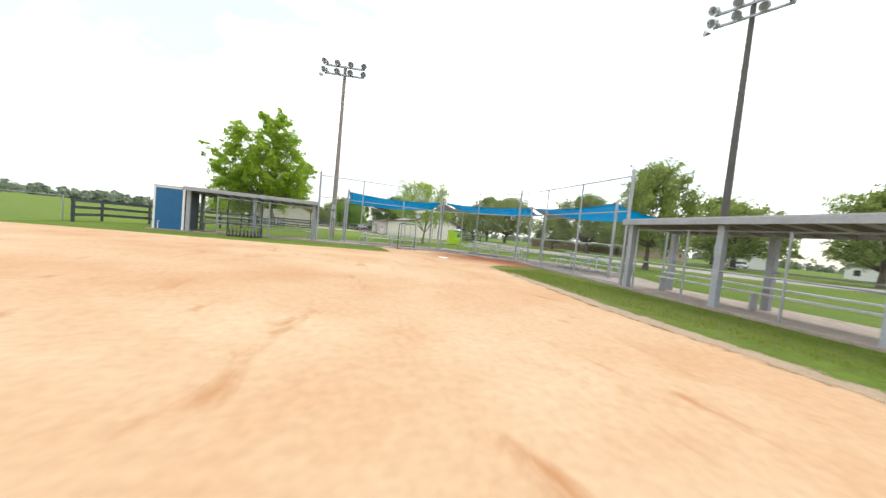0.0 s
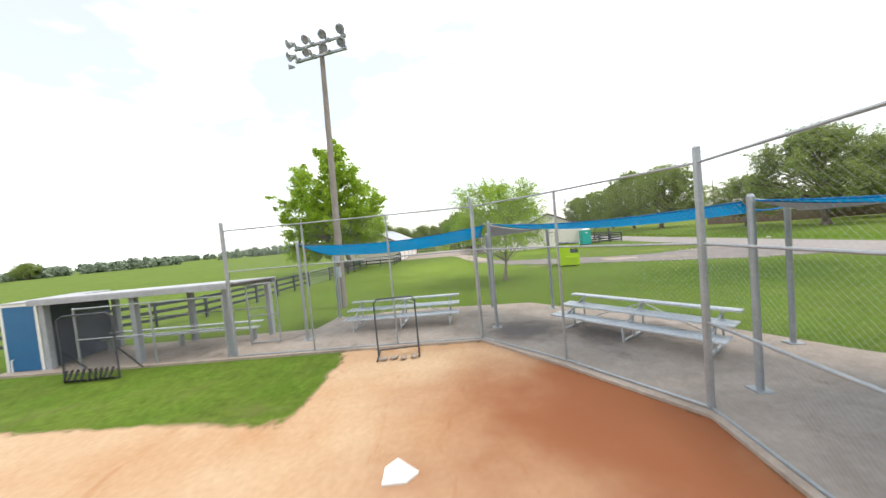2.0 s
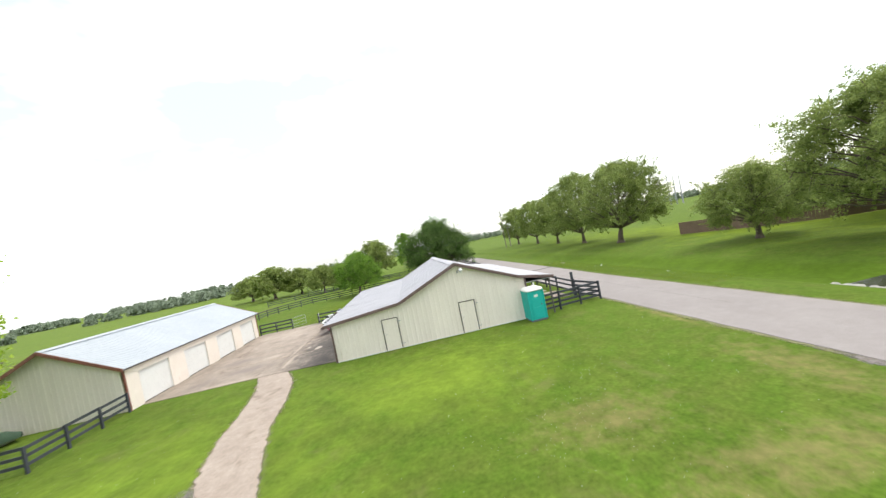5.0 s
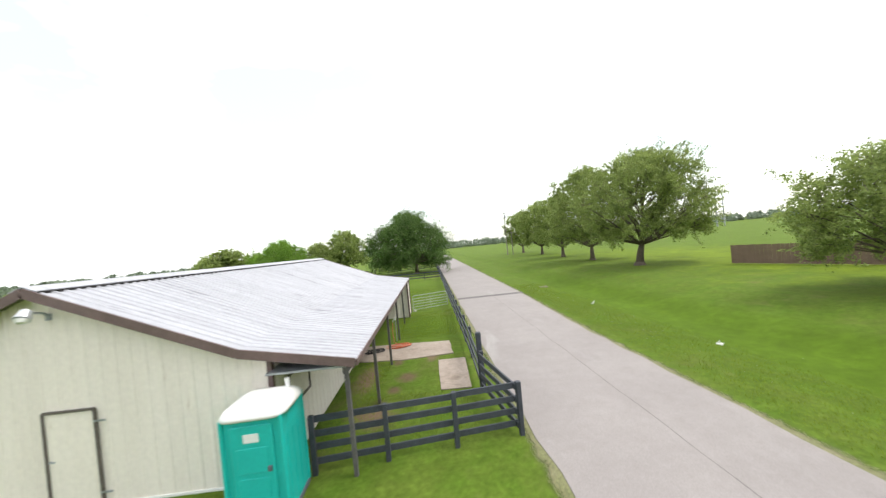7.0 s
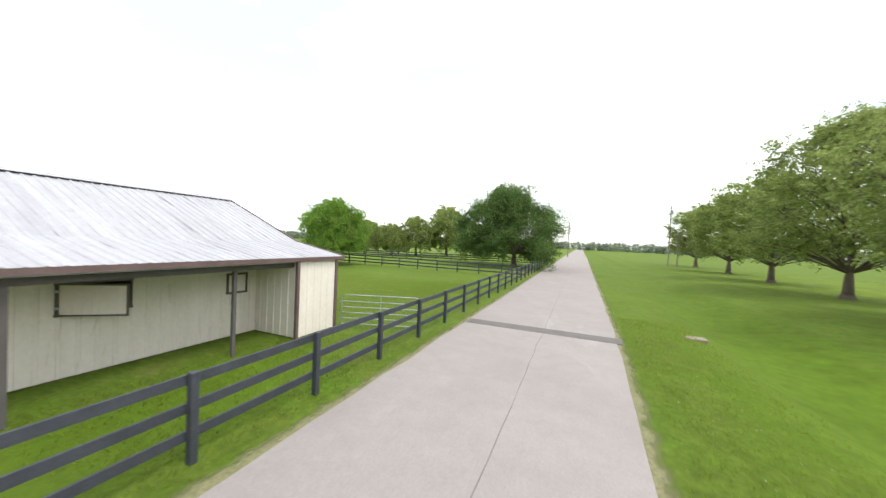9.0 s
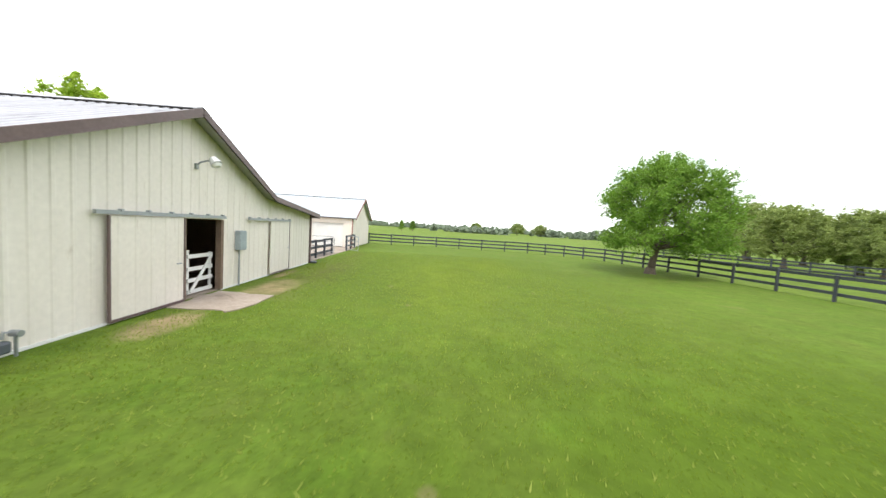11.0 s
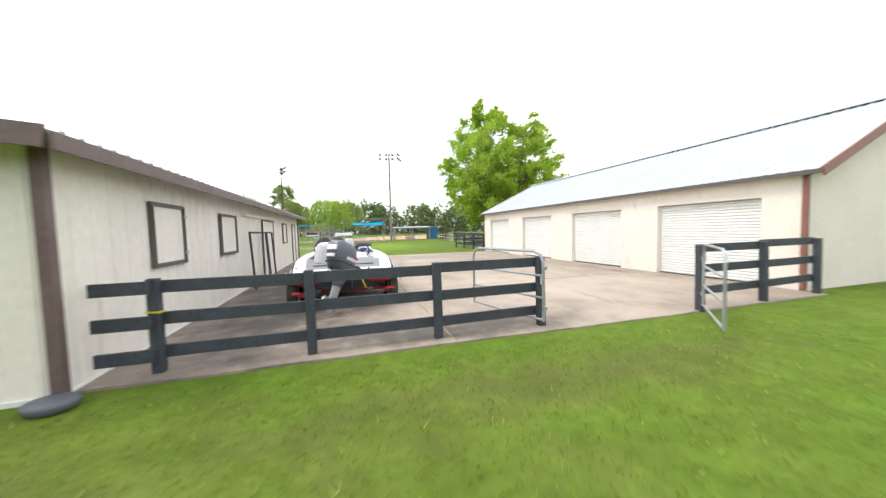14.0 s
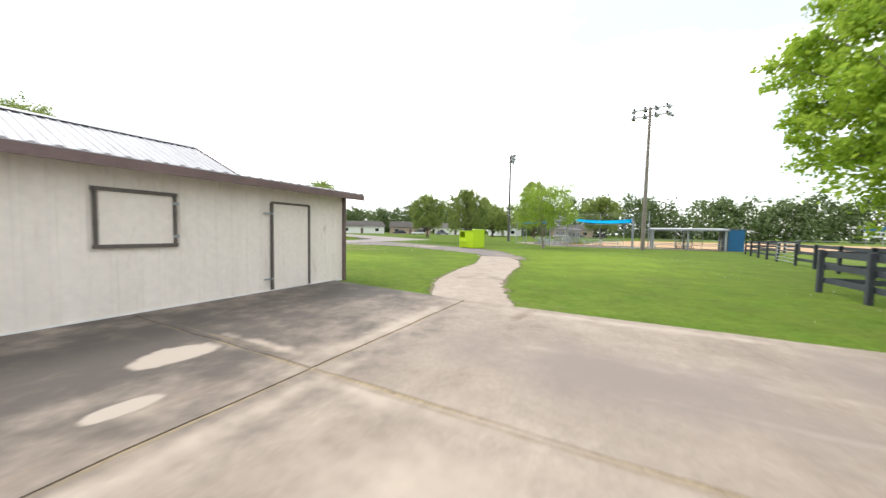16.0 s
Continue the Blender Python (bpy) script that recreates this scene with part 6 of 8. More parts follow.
def tree(name, x, y, lobes, trunk_r, fork, top, leaf, bark, size, sprays, per, seed, label, group="", spread=0.17, droop=0.12, leader=None, twig=2, reach=1.0):
    """A tapered trunk, a curved limb to each lobe of the crown, twigs, and sprays of leaves along the twigs."""
    rng = np.random.default_rng(seed)
    t = thing(name, x, y, 0, 0.0, label, "tree", group)
    wood = bmesh.new()
    lx, ly = leader or (0.0, 0.0)
    tube(wood, [(0, 0, -0.15), (0, 0, 0.1), (0, 0, 0.4)], trunk_r * 1.6, 10, trunk_r * 1.02, caps=False)
    tube(wood, [(0, 0, -0.1), (lx * 0.15, ly * 0.15, fork * 0.55), (lx * 0.4, ly * 0.4, fork), (lx * 0.75, ly * 0.75, (fork + top) / 2), (lx, ly, top)], trunk_r, 10, trunk_r * 0.22)
    starts, ends, sizes = [], [], []
    for cx, cy, cz, lr in lobes:
        tip = Vector((cx, cy, cz))
        sz = min(max(fork, cz - 0.75 * math.hypot(cx - lx, cy - ly) - 0.3), top * 0.96, max(fork, cz - 0.2))
        q = min(1.0, max(0.0, (sz - fork) / max(0.1, top - fork)))
        start = Vector((lx * (0.4 + 0.6 * q), ly * (0.4 + 0.6 * q), sz))
        mid = start.lerp(tip, 0.5) + Vector((0, 0, 0.06 * (tip - start).length)) + Vector(rng.normal(size=3)) * 0.05 * (tip - start).length
        lrad = max(0.016, trunk_r * 0.10 + trunk_r * 0.16 * (1 - q) * min(1.0, lr / 1.6))
        tube(wood, [start, start.lerp(mid, 0.55) + Vector((0, 0, 0.02)), mid, mid.lerp(tip, 0.6), tip], lrad, 6, lrad * 0.3, caps=False)
        out = Vector((cx - lx * q, cy - ly * q, 0.0))
        out = out.normalized() if out.length > 0.2 else Vector((0, 0, 1))
        k = max(4, int(sprays * (lr / 1.2) ** 1.3))
        for j in range(k):
            d = Vector(rng.normal(size=3)).normalized()
            d = (d + out * 0.35 + Vector((0, 0, 0.12))).normalized()
            b = tip.lerp(mid, 0.45 * rng.random()) + Vector(rng.normal(size=3)) * 0.16 * lr
            e = b + d * lr * reach * (0.55 + 0.75 * rng.random())
            if twig and j % twig == 0:
                tube(wood, [b, b.lerp(e, 0.55) + Vector((0, 0, 0.03 * lr)), e], lrad * 0.26 + 0.004, 4, 0.005, caps=False)
            starts.append(tuple(b))
            ends.append(tuple(e))
            sizes.append(lr * spread * (0.7 + 0.6 * rng.random()))
    part("trunk", wood, bark, t, smooth=True)
    v, f = spray_leaves(starts, ends, sizes, size, per, rng, droop)
    cr = new("crown", mesh_np("crown", v, f, leaf))
    cr.parent = t
    return t


# sycamore: two tall masses of foliage with a gap between them, leaning to the south at the top
rs = np.random.default_rng(7)
syc = []
for z, west, east, deep in ((2.2, -7.2, 3.2, 3.0), (3.2, -7.6, 3.4, 3.8), (4.2, -7.8, 3.8, 4.3), (5.2, -7.8, 4.2, 4.7), (6.2, -7.7, 4.5, 5.0), (7.2, -7.5, 4.8, 5.0), (8.2, -7.3, 4.7, 5.0), (9.2, -7.1, 4.0, 4.6), (10.2, -6.8, 3.2, 4.0), (11.2, -6.4, 2.5, 3.2), (12.1, -6.0, 1.8, 2.4), (13.0, -2.3, 1.3, 1.6)):
    n = int(7 + (east - west) * deep * 0.30)
    for i in range(n):
        a = i * math.tau / n + z * 1.3 + rs.normal() * 0.25
        k = (0.66 + 0.36 * rs.random()) if i % 3 else (0.25 + 0.35 * rs.random())
        x = (east + west) / 2 + math.cos(a) * (east - west) / 2 * k
        y = math.sin(a) * deep * k - 0.24 * max(0.0, z - 4) * (1 if x > -3 else 0.1)
        if z > 9.8 and abs(x + 3.2) < 0.35 + 0.25 * (z - 9.8) or z < 3.0 and -1.6 < x < 3.0:
            continue
        syc.append((x, y, z + rs.normal() * 0.4, 0.48 + 0.42 * rs.random()))
syc += [(0.4, -2.0, 13.1, 0.7), (0.3, -1.9, 13.8, 0.5), (0.4, -2.0, 14.2, 0.36), (0.7, -2.1, 12.6, 0.7), (-1.7, -1.9, 13.4, 0.55), (-1.2, -1.8, 12.8, 0.6), (-4.7, 0.4, 12.2, 0.6), (-5.4, 0.2, 11.8, 0.6), (-6.2, 0.2, 11.0, 0.6), (-7.6, -0.6, 9.0, 0.6), (-8.0, -0.4, 8.0, 0.5), (-7.9, -2.4, 9.2, 0.5), (4.9, -1.0, 7.6, 0.5), (2.0, -4.3, 11.6, 0.7), (1.4, -3.6, 12.7, 0.6), (2.7, -4.0, 10.6, 0.7), (0.3, -2.0, 14.7, 0.4), (-4.6, 0.4, 12.9, 0.5)]
syc += [(1.5 + 2.4 * math.cos(a), 2.6 + 1.6 * math.sin(a), z, 0.75) for z in (3.6, 4.8, 6.0, 7.2, 8.4, 9.5) for a in (z, z + 2.0, z + 4.1)]
tree("sycamore", -16.6, -7.9, syc, 0.33, 2.2, 11.6, M_LEAF_SYC, M_BARKP, 0.17, 15, 58, 5, "tall bright green sycamore at the pasture fence", spread=0.30, droop=0.05, leader=(-0.4, -1.5), reach=0.95)
rs = np.random.default_rng(17)
yo = uneven(dome_lobes(40, 6.0, 2.85, 2.35, rs, 0.55, 0.22), rs, 0.18, (-0.2, 0.0))
yo += [(-2.9, 0.4, 2.9, 0.55), (-2.7, -0.8, 3.3, 0.6), (2.5, 0.3, 3.2, 0.5), (-2.2, 0.6, 5.7, 0.5), (1.6, -0.2, 5.7, 0.55), (2.1, 0.5, 5.1, 0.5)]
tree("young_oak", -1.02, -25.5, yo, 0.12, 1.1, 4.2, M_LEAF_SML, M_BARKP, 0.07, 40, 46, 8, "young oak with fine airy foliage on the lawn", spread=0.20, droop=0.16, reach=1.4, leader=(0.3, 0.0))
pe = uneven(dome_lobes(70, 7.5, 4.5, 1.8, rs, 0.35, 0.22), rs, 0.10, (0.3, 0.3))
tree("paddock_elm", -4.0, 38.2, pe, 0.27, 1.6, 4.8, M_LEAF_PAD, M_BARK, 0.105, 24, 60, 11, "round fresh green tree standing in the paddock", spread=0.2, droop=0.1, leader=(0.3, 0.5))
GO = "live oaks along the lane"
oak_a = tree("live_oak", 42.3, 32.2, uneven(dome_lobes(76, 14.2, 7.9, 3.7, rs, 0.3, 0.17), rs, 0.14, (1.1, -0.7)), 0.5, 2.5, 9.0, M_LEAF_OAK, M_BARK, 0.15, 22, 58, 21, "broad spreading live oak beside the lane", GO, spread=0.15, droop=0.1, leader=(0.8, -0.5), reach=1.25)
tree("live_oak", 43.4, 46.0, uneven(dome_lobes(66, 15.8, 7.3, 3.6, rs, 0.3, 0.18), rs, 0.12), 0.4, 2.1, 8.4, M_LEAF_OAK, M_BARK, 0.16, 19, 56, 22, "tall spreading live oak beside the lane", GO, spread=0.16, reach=1.2)
oak_c = tree("live_oak", 42.0, 9.3, uneven(dome_lobes(46, 8.1, 5.1, 1.9, rs, 0.3, 0.21), rs, 0.16), 0.29, 1.7, 5.0, M_LEAF_OAK, M_BARK, 0.13, 24, 56, 23, "small live oak beside the lane", GO, spread=0.16, reach=1.2)


def oak(src, x, y, turn, s, sz=None):
    return copy_thing(src, pose(x, y, 0, 0, 0, turn) @ Matrix.Diagonal((s, s, sz or s, 1)))


oak_d = tree("live_oak", 56, 3, uneven(dome_lobes(54, 10.7, 7.8, 2.4, rs, 0.3, 0.20), rs), 0.47, 2.2, 6.8, M_LEAF_OAK, M_BARK, 0.24, 14, 40, 24, "broad spreading live oak in the field beyond the lane", GO, twig=0, reach=1.2)
oak_e = tree("live_oak", 44.5, 60.5, uneven(dome_lobes(48, 13.8, 6.3, 3.3, rs, 0.3, 0.23), rs), 0.40, 2.0, 7.4, M_LEAF_OAK, M_BARK, 0.24, 13, 42, 25, "spreading live oak further along the lane", GO, twig=0, reach=1.2)
oak(oak_c, 12.6, -38.6, 40, 0.64, 0.98)
for src, x, y, a, s in ((oak_e, 46.2, 78, 150, 1.0), (oak_e, 47, 98, 20, 1.0),
                        (oak_a, 41.0, -3.0, 110, 0.86), (oak_e, 62, -14, 240, 1.0), (oak_d, 50, -24, 30, 0.94), (oak_e, 72, -34, 100, 1.0), (oak_e, 45, -40, 310, 0.8), (oak_d, 66, -58, 75, 0.94), (oak_e, 33, -62, 15, 0.75),
                        (oak_e, 12, -84, 60, 0.85), (oak_e, -4, -98, 160, 0.9), (oak_d, 28, -96, 220, 0.94)):
    oak(src, x, y, a, s)
big = tree("oak", 13.8, 57.0, uneven(dome_lobes(66, 12.0, 8.6, 1.5, rs, 0.3, 0.21), rs, 0.08, (-1.2, 0.0)), 0.42, 1.9, 7.0, M_LEAF_DARK, M_BARK, 0.17, 20, 52, 31, "dense dark green oak by the lane fence", "oaks beyond the paddock", spread=0.2, droop=0.15)
far_oak = tree("oak", -16, 61.5, uneven(dome_lobes(42, 6.7, 3.9, 1.3, rs, 0.3, 0.25), rs), 0.26, 1.5, 4.6, M_LEAF_OAK, M_BARK, 0.18, 22, 34, 32, "grey-green oak beyond the paddock fence", "oaks beyond the paddock", twig=4)
for x, y, a, s, sz in ((-12.6, 65.5, 130, 0.95, 0.95), (-10.0, 64.0, 45, 0.66, 0.72), (-8.0, 67.5, 200, 1.1, 1.2), (-33, 75, 20, 1.7, 1.35), (-44, 86, 300, 1.5, 1.15), (-3.5, 73, 99, 1.45, 1.6), (-26, 76, 160, 1.3, 1.1)):
    oak(far_oak, x, y, a, s, sz)
fresh = tree("fresh_tree", 5.0, 92.6, uneven(dome_lobes(30, 12.4, 3.9, 2.4, rs, 0.4, 0.32), rs), 0.3, 1.8, 8.5, M_LEAF_PAD, M_BARK, 0.22, 14, 44, 41, "tall fresh green tree beyond the paddock", "fresh green trees", spread=0.2)
oak(fresh, -119.0, 13.2, 10, 0.36)
oak(fresh, -124.0, 17.6, 60, 0.38)
oak(oak_d, -230, 93, 40, 0.85)
oak(oak_d, -225, 109, 130, 0.8)
oak(oak_d, -236, 62, 200, 0.7)
pine = tree("pine", 20, -118, dome_lobes(14, 21, 4.6, 12.5, rs, 0.4, 0.34), 0.38, 11.5, 19.0, M_LEAF_OAK, M_BARK, 0.42, 10, 30, 51, "tall pine above the far houses", "far pines", spread=0.3)
copy_thing(pine, pose(44, -132, 0, 0, 0, 80) @ Matrix.Diagonal((0.8, 0.8, 0.8, 1)))


# far woods: one mass of foliage clumps
def woods(runs, seed, step=0.30):
    rng = np.random.default_rng(seed)
    cs, ss = [], []
    for x0, y0, x1, y1, h, depth, gapy in runs:
        d = math.hypot(x1 - x0, y1 - y0)
        k = int(d / (h * step))
        for i in range(k):
            u = (i + rng.random()) / k
            hh = h * (0.72 + 0.36 * rng.random() + 0.10 * math.sin(u * 23 + seed))
            if rng.random() < gapy:
                hh *= 0.5
            x, y = x0 + (x1 - x0) * u + rng.normal() * depth, y0 + (y1 - y0) * u + rng.normal() * depth
            for j in range(7):
                q = (j + 0.5) / 7
                w = hh * 0.40 * math.sin(math.pi * (0.22 + 0.68 * q))
                cs.append((x + rng.normal() * w * 0.55, y + rng.normal() * w * 0.55, hh * (0.04 + 0.84 * q)))
                ss.append(w * (0.75 + 0.4 * rng.random()))
    return cs, ss, rng


cs, ss, rng = woods(((-150, -148, 190, -165, 17.5, 4, 0.02), (-330, -90, -150, -148, 16, 4, 0.05), (190, -165, 330, -40, 15, 4, 0.1)), 61, 0.12)
v, f = leaf_mesh(cs, ss, 1.05, 64, rng, 0.85)
tagged(new("far_woods", mesh_np("far_woods", v, f, M_LEAF_FAR)), "dense green woods beyond the ball field", "woods", kind="stuff")
# horizon trees: their haze comes from the leaf colour alone
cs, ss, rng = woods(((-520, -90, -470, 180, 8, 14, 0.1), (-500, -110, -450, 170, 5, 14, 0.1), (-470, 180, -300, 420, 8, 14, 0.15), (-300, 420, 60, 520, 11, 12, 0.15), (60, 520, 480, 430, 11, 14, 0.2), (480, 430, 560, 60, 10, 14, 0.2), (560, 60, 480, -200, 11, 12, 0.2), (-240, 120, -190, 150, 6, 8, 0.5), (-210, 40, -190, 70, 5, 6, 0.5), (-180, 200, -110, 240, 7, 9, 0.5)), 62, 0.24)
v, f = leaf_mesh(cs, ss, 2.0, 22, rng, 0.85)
tagged(new("horizon_trees", mesh_np("horizon_trees", v, f, M_LEAF_HAZE)), "low tree line on the horizon, haze put into its leaf colour", "woods", kind="stuff")

# ---- the boat on its trailer ----
def wheel(parent, x, y, z, r=0.33, w=0.2, spare=False):
    """A road wheel whose axle runs along y: tyre with a rim of five spokes."""
    ax = Vector((0, 0, 1)) if spare else Vector((0, 1, 0))
    u = Vector((1, 0, 0))
    v = ax.cross(u)
    c = Vector((x, y, z))
    bm = bmesh.new()
    prof = ((0.60, -0.42), (0.80, -0.5), (0.93, -0.46), (1.0, -0.3), (1.0, 0.3), (0.93, 0.46), (0.80, 0.5), (0.60, 0.42))
    rings = [[c + (u * math.cos(k * math.tau / 28) + v * math.sin(k * math.tau / 28)) * r * q + ax * w * o for q, o in prof] for k in range(28)]
    loft(bm, rings + [rings[0]], True)
    bmesh.ops.remove_doubles(bm, verts=bm.verts[:], dist=1e-4)
    t = part("tyre", bm, M_TYRE, parent, smooth=True)
    bm = bmesh.new()
    prof = ((0.62, -0.40), (0.56, -0.36), (0.55, 0.0), (0.56, 0.36), (0.62, 0.40))
    rings = [[c + (u * math.cos(k * math.tau / 28) + v * math.sin(k * math.tau / 28)) * r * q + ax * w * o for q, o in prof] for k in range(28)]
    loft(bm, rings + [rings[0]])
    for s in range(5):
        a = s * math.tau / 5 + 0.3
        d = u * math.cos(a) + v * math.sin(a)
        for o in (-0.3, 0.3):
            beam(bm, c + ax * w * o, c + d * r * 0.57 + ax * w * o, 0.07, 0.025, tuple(ax))
    tube(bm, [c - ax * w * 0.42, c + ax * w * 0.42], r * 0.17, 12)
    part("rim", bm, M_ALU, parent, "silver five-spoke rim")
    return t


def bass_boat(x, y, turn):
    """Stern at the origin, bow towards +x before turning."""
    b = thing("bass_boat", x, y, 0, turn, "white, red and black fibreglass bass boat under grey covers", "boat")
    L = 5.85

    def half(s):
        return 1.03 * (0.93 + 0.10 * min(1, s / 0.3)) if s < 0.45 else max(0.10, 1.06 * (1 - ((s - 0.45) / 0.565) ** 2.3))

    def sheer(s):
        return 0.91 - 0.19 * max(0.0, 1 - s / 0.26) ** 2 + 0.06 * s

    def keel(s):
        return 0.40 if s < 0.55 else 0.40 + 0.48 * ((s - 0.55) / 0.45) ** 2.2

    def ring(s, q):
        """A point of the starboard side; q runs from the keel 0 over the chine 0.4 to the gunwale 1."""
        h, zk, zs = half(s), keel(s), sheer(s)
        zc = zk + (zs - zk) * 0.30
        c = h * (0.82 - 0.25 * max(0, s - 0.6))
        if q < 0.4:
            u = q / 0.4
            return (c * u, zk + (zc - zk) * u ** 1.3)
        u = (q - 0.4) / 0.6
        return (c + (h - c) * (u ** 0.7), zc + (zs - zc) * u)

    ss = [i / 26 for i in range(27)]

    def band(name, q0, q1, material, s0=0.0, s1=1.0, label="", parent=b, taper=None, out=0.0, sides=(-1, 1)):
        if parent is not b and len(sides) > 1:
            for side in sides:
                ob = band(name, q0, q1, material, s0, s1, label, parent, taper, out, (side,))
            return ob
        bm = bmesh.new()
        for side in sides:
            sec = []
            for s in [s0 + (s1 - s0) * k / 26 for k in range(27)]:
                a, c = (q0, q1) if not taper else (q0 + (q1 - q0) * taper(s)[0], q0 + (q1 - q0) * taper(s)[1])
                row = []
                for k in range(7):
                    yy, zz = ring(s, a + (c - a) * k / 6)
                    row.append((s * L, side * (yy + out), zz + 0.0))
                sec.append(row)
            loft(bm, sec)
        return part(name, bm, material, parent, label, smooth=True)

    hull = band("hull", 0.0, 1.0, M_HULLW, label="white fibreglass hull")
    band("bottom_paint", 0.0, 0.46, M_HULLK, 0.0, 0.97, "black hull bottom", hull, out=0.004)
    rise = lambda s: min(1.0, s / 0.42) ** 1.3
    band("side_flash", 0.0, 1.0, M_HULLK, 0.0, 0.44, "dark navy metal-flake side flash", hull, lambda s: (0.63 + 0.32 * rise(s), 0.97), out=0.005)
    band("side_stripe", 0.0, 1.0, M_HULLK, 0.0, 0.98, "black metal-flake side stripe", hull, lambda s: (0.53 + 0.06 * s, 0.60 + 0.24 * rise(s) - 0.05 * max(0.0, s - 0.42)), out=0.005)
    for lo, hi, end in ((0.74, 0.955, 0.20), (0.64, 0.72, 0.13)):
        band("red_quarter", 0.0, 1.0, M_HULLR, 0.0, end, "red metal-flake stern flash", hull, lambda s: (lo + 0.10 * s / end, hi - (hi - lo - 0.115) * s / end if hi > 0.8 else hi + (0.025 + 0.0) * s / end), out=0.009)
    # transom
    bm = bmesh.new()
    pr = [ring(0, k / 14) for k in range(15)]
    v = [bm.verts.new((0.0, -yy, zz)) for yy, zz in reversed(pr)] + [bm.verts.new((0.0, yy, zz)) for yy, zz in pr[1:]]
    bm.faces.new(v)
    part("transom", bm, M_HULLK, hull, "black transom")
    # rounded stern corners: a red rim below a white lip, wrapped from the side round to the transom
    rim = ((0.60, 1.03), (0.26, 1.04), (0.05, 1.03), (-0.07, 0.98), (-0.13, 0.87), (-0.13, 0.70), (-0.10, 0.55), (0.02, 0.47))
    for side in (-1, 1):
        bm = bmesh.new()
        loft(bm, [[(px + 0.05, side * (py - 0.05), 0.55), (px, side * py, 0.61), (px - 0.005, side * (py + 0.012), 0.665), (px + 0.01, side * (py - 0.005), 0.715), (px + 0.06, side * (py - 0.06), 0.715)] for px, py in rim])
        sp = part("stern_corner", bm, M_HULLR, hull, "red rounded stern corner", smooth=True)
        bm = bmesh.new()
        loft(bm, [[(px + 0.006, side * (py - 0.004), 0.717), (px + 0.02, side * (py - 0.02), 0.742), (px + 0.10, side * (py - 0.09), 0.765), (px + 0.30, side * max(0.3, py - 0.22), 0.775)] for px, py in rim])
        part("stern_lip", bm, M_HULLW, sp, "white stern lip", smooth=True)
    # rub rail and gunwale cap
    for side in (-1, 1):
        bm = bmesh.new()
        tube(bm, [(s * L, side * (half(s) + 0.012), sheer(s) - 0.03) for s in ss], 0.022, 6)
        part("rub_rail", bm, M_RUBBER, hull, "black rub rail")
        bm = bmesh.new()
        loft(bm, [[(s * L, side * half(s), sheer(s)), (s * L, side * (half(s) - 0.05), sheer(s) + 0.035), (s * L, side * max(0.02, half(s) - 0.22), sheer(s) + 0.04), (s * L, side * max(0.01, half(s) - 0.25), sheer(s) - 0.02)] for s in ss])
        part("gunwale", bm, M_HULLW, hull, smooth=True)

    def deck(s0, s1, z, material, name="deck", n=14):
        bm = bmesh.new()
        sec = []
        for k in range(n + 1):
            s = s0 + (s1 - s0) * k / n
            w = max(0.02, half(s) - 0.23)
            sec.append([(s * L, -w, sheer(s) + z), (s * L, 0, sheer(s) + z + 0.01), (s * L, w, sheer(s) + z)])
        loft(bm, sec)
        return part(name, bm, material, b, "grey marine carpet" if material is M_DECK else "")

    deck(0.0, 0.05, 0.01, M_HULLW, "stern_ledge")
    deck(0.05, 0.30, 0.0, M_DECK)
    deck(0.58, 0.985, 0.0, M_DECK)
    for s in (0.30, 0.58):
        part("bulkhead", boxm(s * L - 0.02, -half(s) + 0.24, 0.5, s * L, half(s) - 0.24, sheer(s)), M_HULLW, b)
    part("cockpit_floor", boxm(0.30 * L, -0.8, 0.5, 0.58 * L, 0.8, 0.53), M_DECK, b, "grey carpeted cockpit floor")
    for x0, y0, w, d in ((0.55, -0.62, 0.5, 0.42), (0.55, 0.2, 0.5, 0.42), (4.0, -0.4, 0.8, 0.36), (4.0, 0.05, 0.8, 0.36)):
        part("hatch", boxm(x0, y0, sheer(0.1) + 0.008, x0 + w, y0 + d, sheer(0.1) + (0.03 if x0 < 1 else 0.05), bevel=0.008), M_DECK, b)
    for yy in (-0.62, 0.62):
        part("vent", boxm(0.18, yy - 0.16, sheer(0) + 0.015, 0.36, yy + 0.16, sheer(0) + 0.05, bevel=0.012), M_LID, b, "black plastic vent")
    # seats
    for dx, yy in ((0.33, 0.14), (1.1, 0.5)):
        st = part("seat", boxm(1.95 + dx, yy - 0.24, 0.72, 2.45 + dx, yy + 0.24, 0.86, bevel=0.05), M_SEATB, b, "brown and red bucket seat")
        bm = bmesh.new()
        loft(bm, [[(1.95 + dx - 0.035 * k + 0.085 * math.cos(a), yy + w * math.sin(a), 0.84 + k * 0.115) for a in [j * math.tau / 16 for j in range(16)]] for k, w in enumerate((0.22, 0.26, 0.275, 0.26, 0.20, 0.09))], True, True)
        part("backrest", bm, M_SEATB, st, "brown mesh backrest", smooth=True)
        bm = bmesh.new()
        loft(bm, [[(1.855 + dx - 0.035 * k - 0.012 * math.cos(a), yy + w * math.sin(a), 0.85 + k * 0.115) for a in [j * math.tau / 10 for j in range(10)]] for k, w in ((0.3, 0.15), (1, 0.19), (2, 0.19), (2.9, 0.14))], True, True)
        part("seat_panel", bm, M_SEATR, st, "red-brown seat panel", smooth=True)

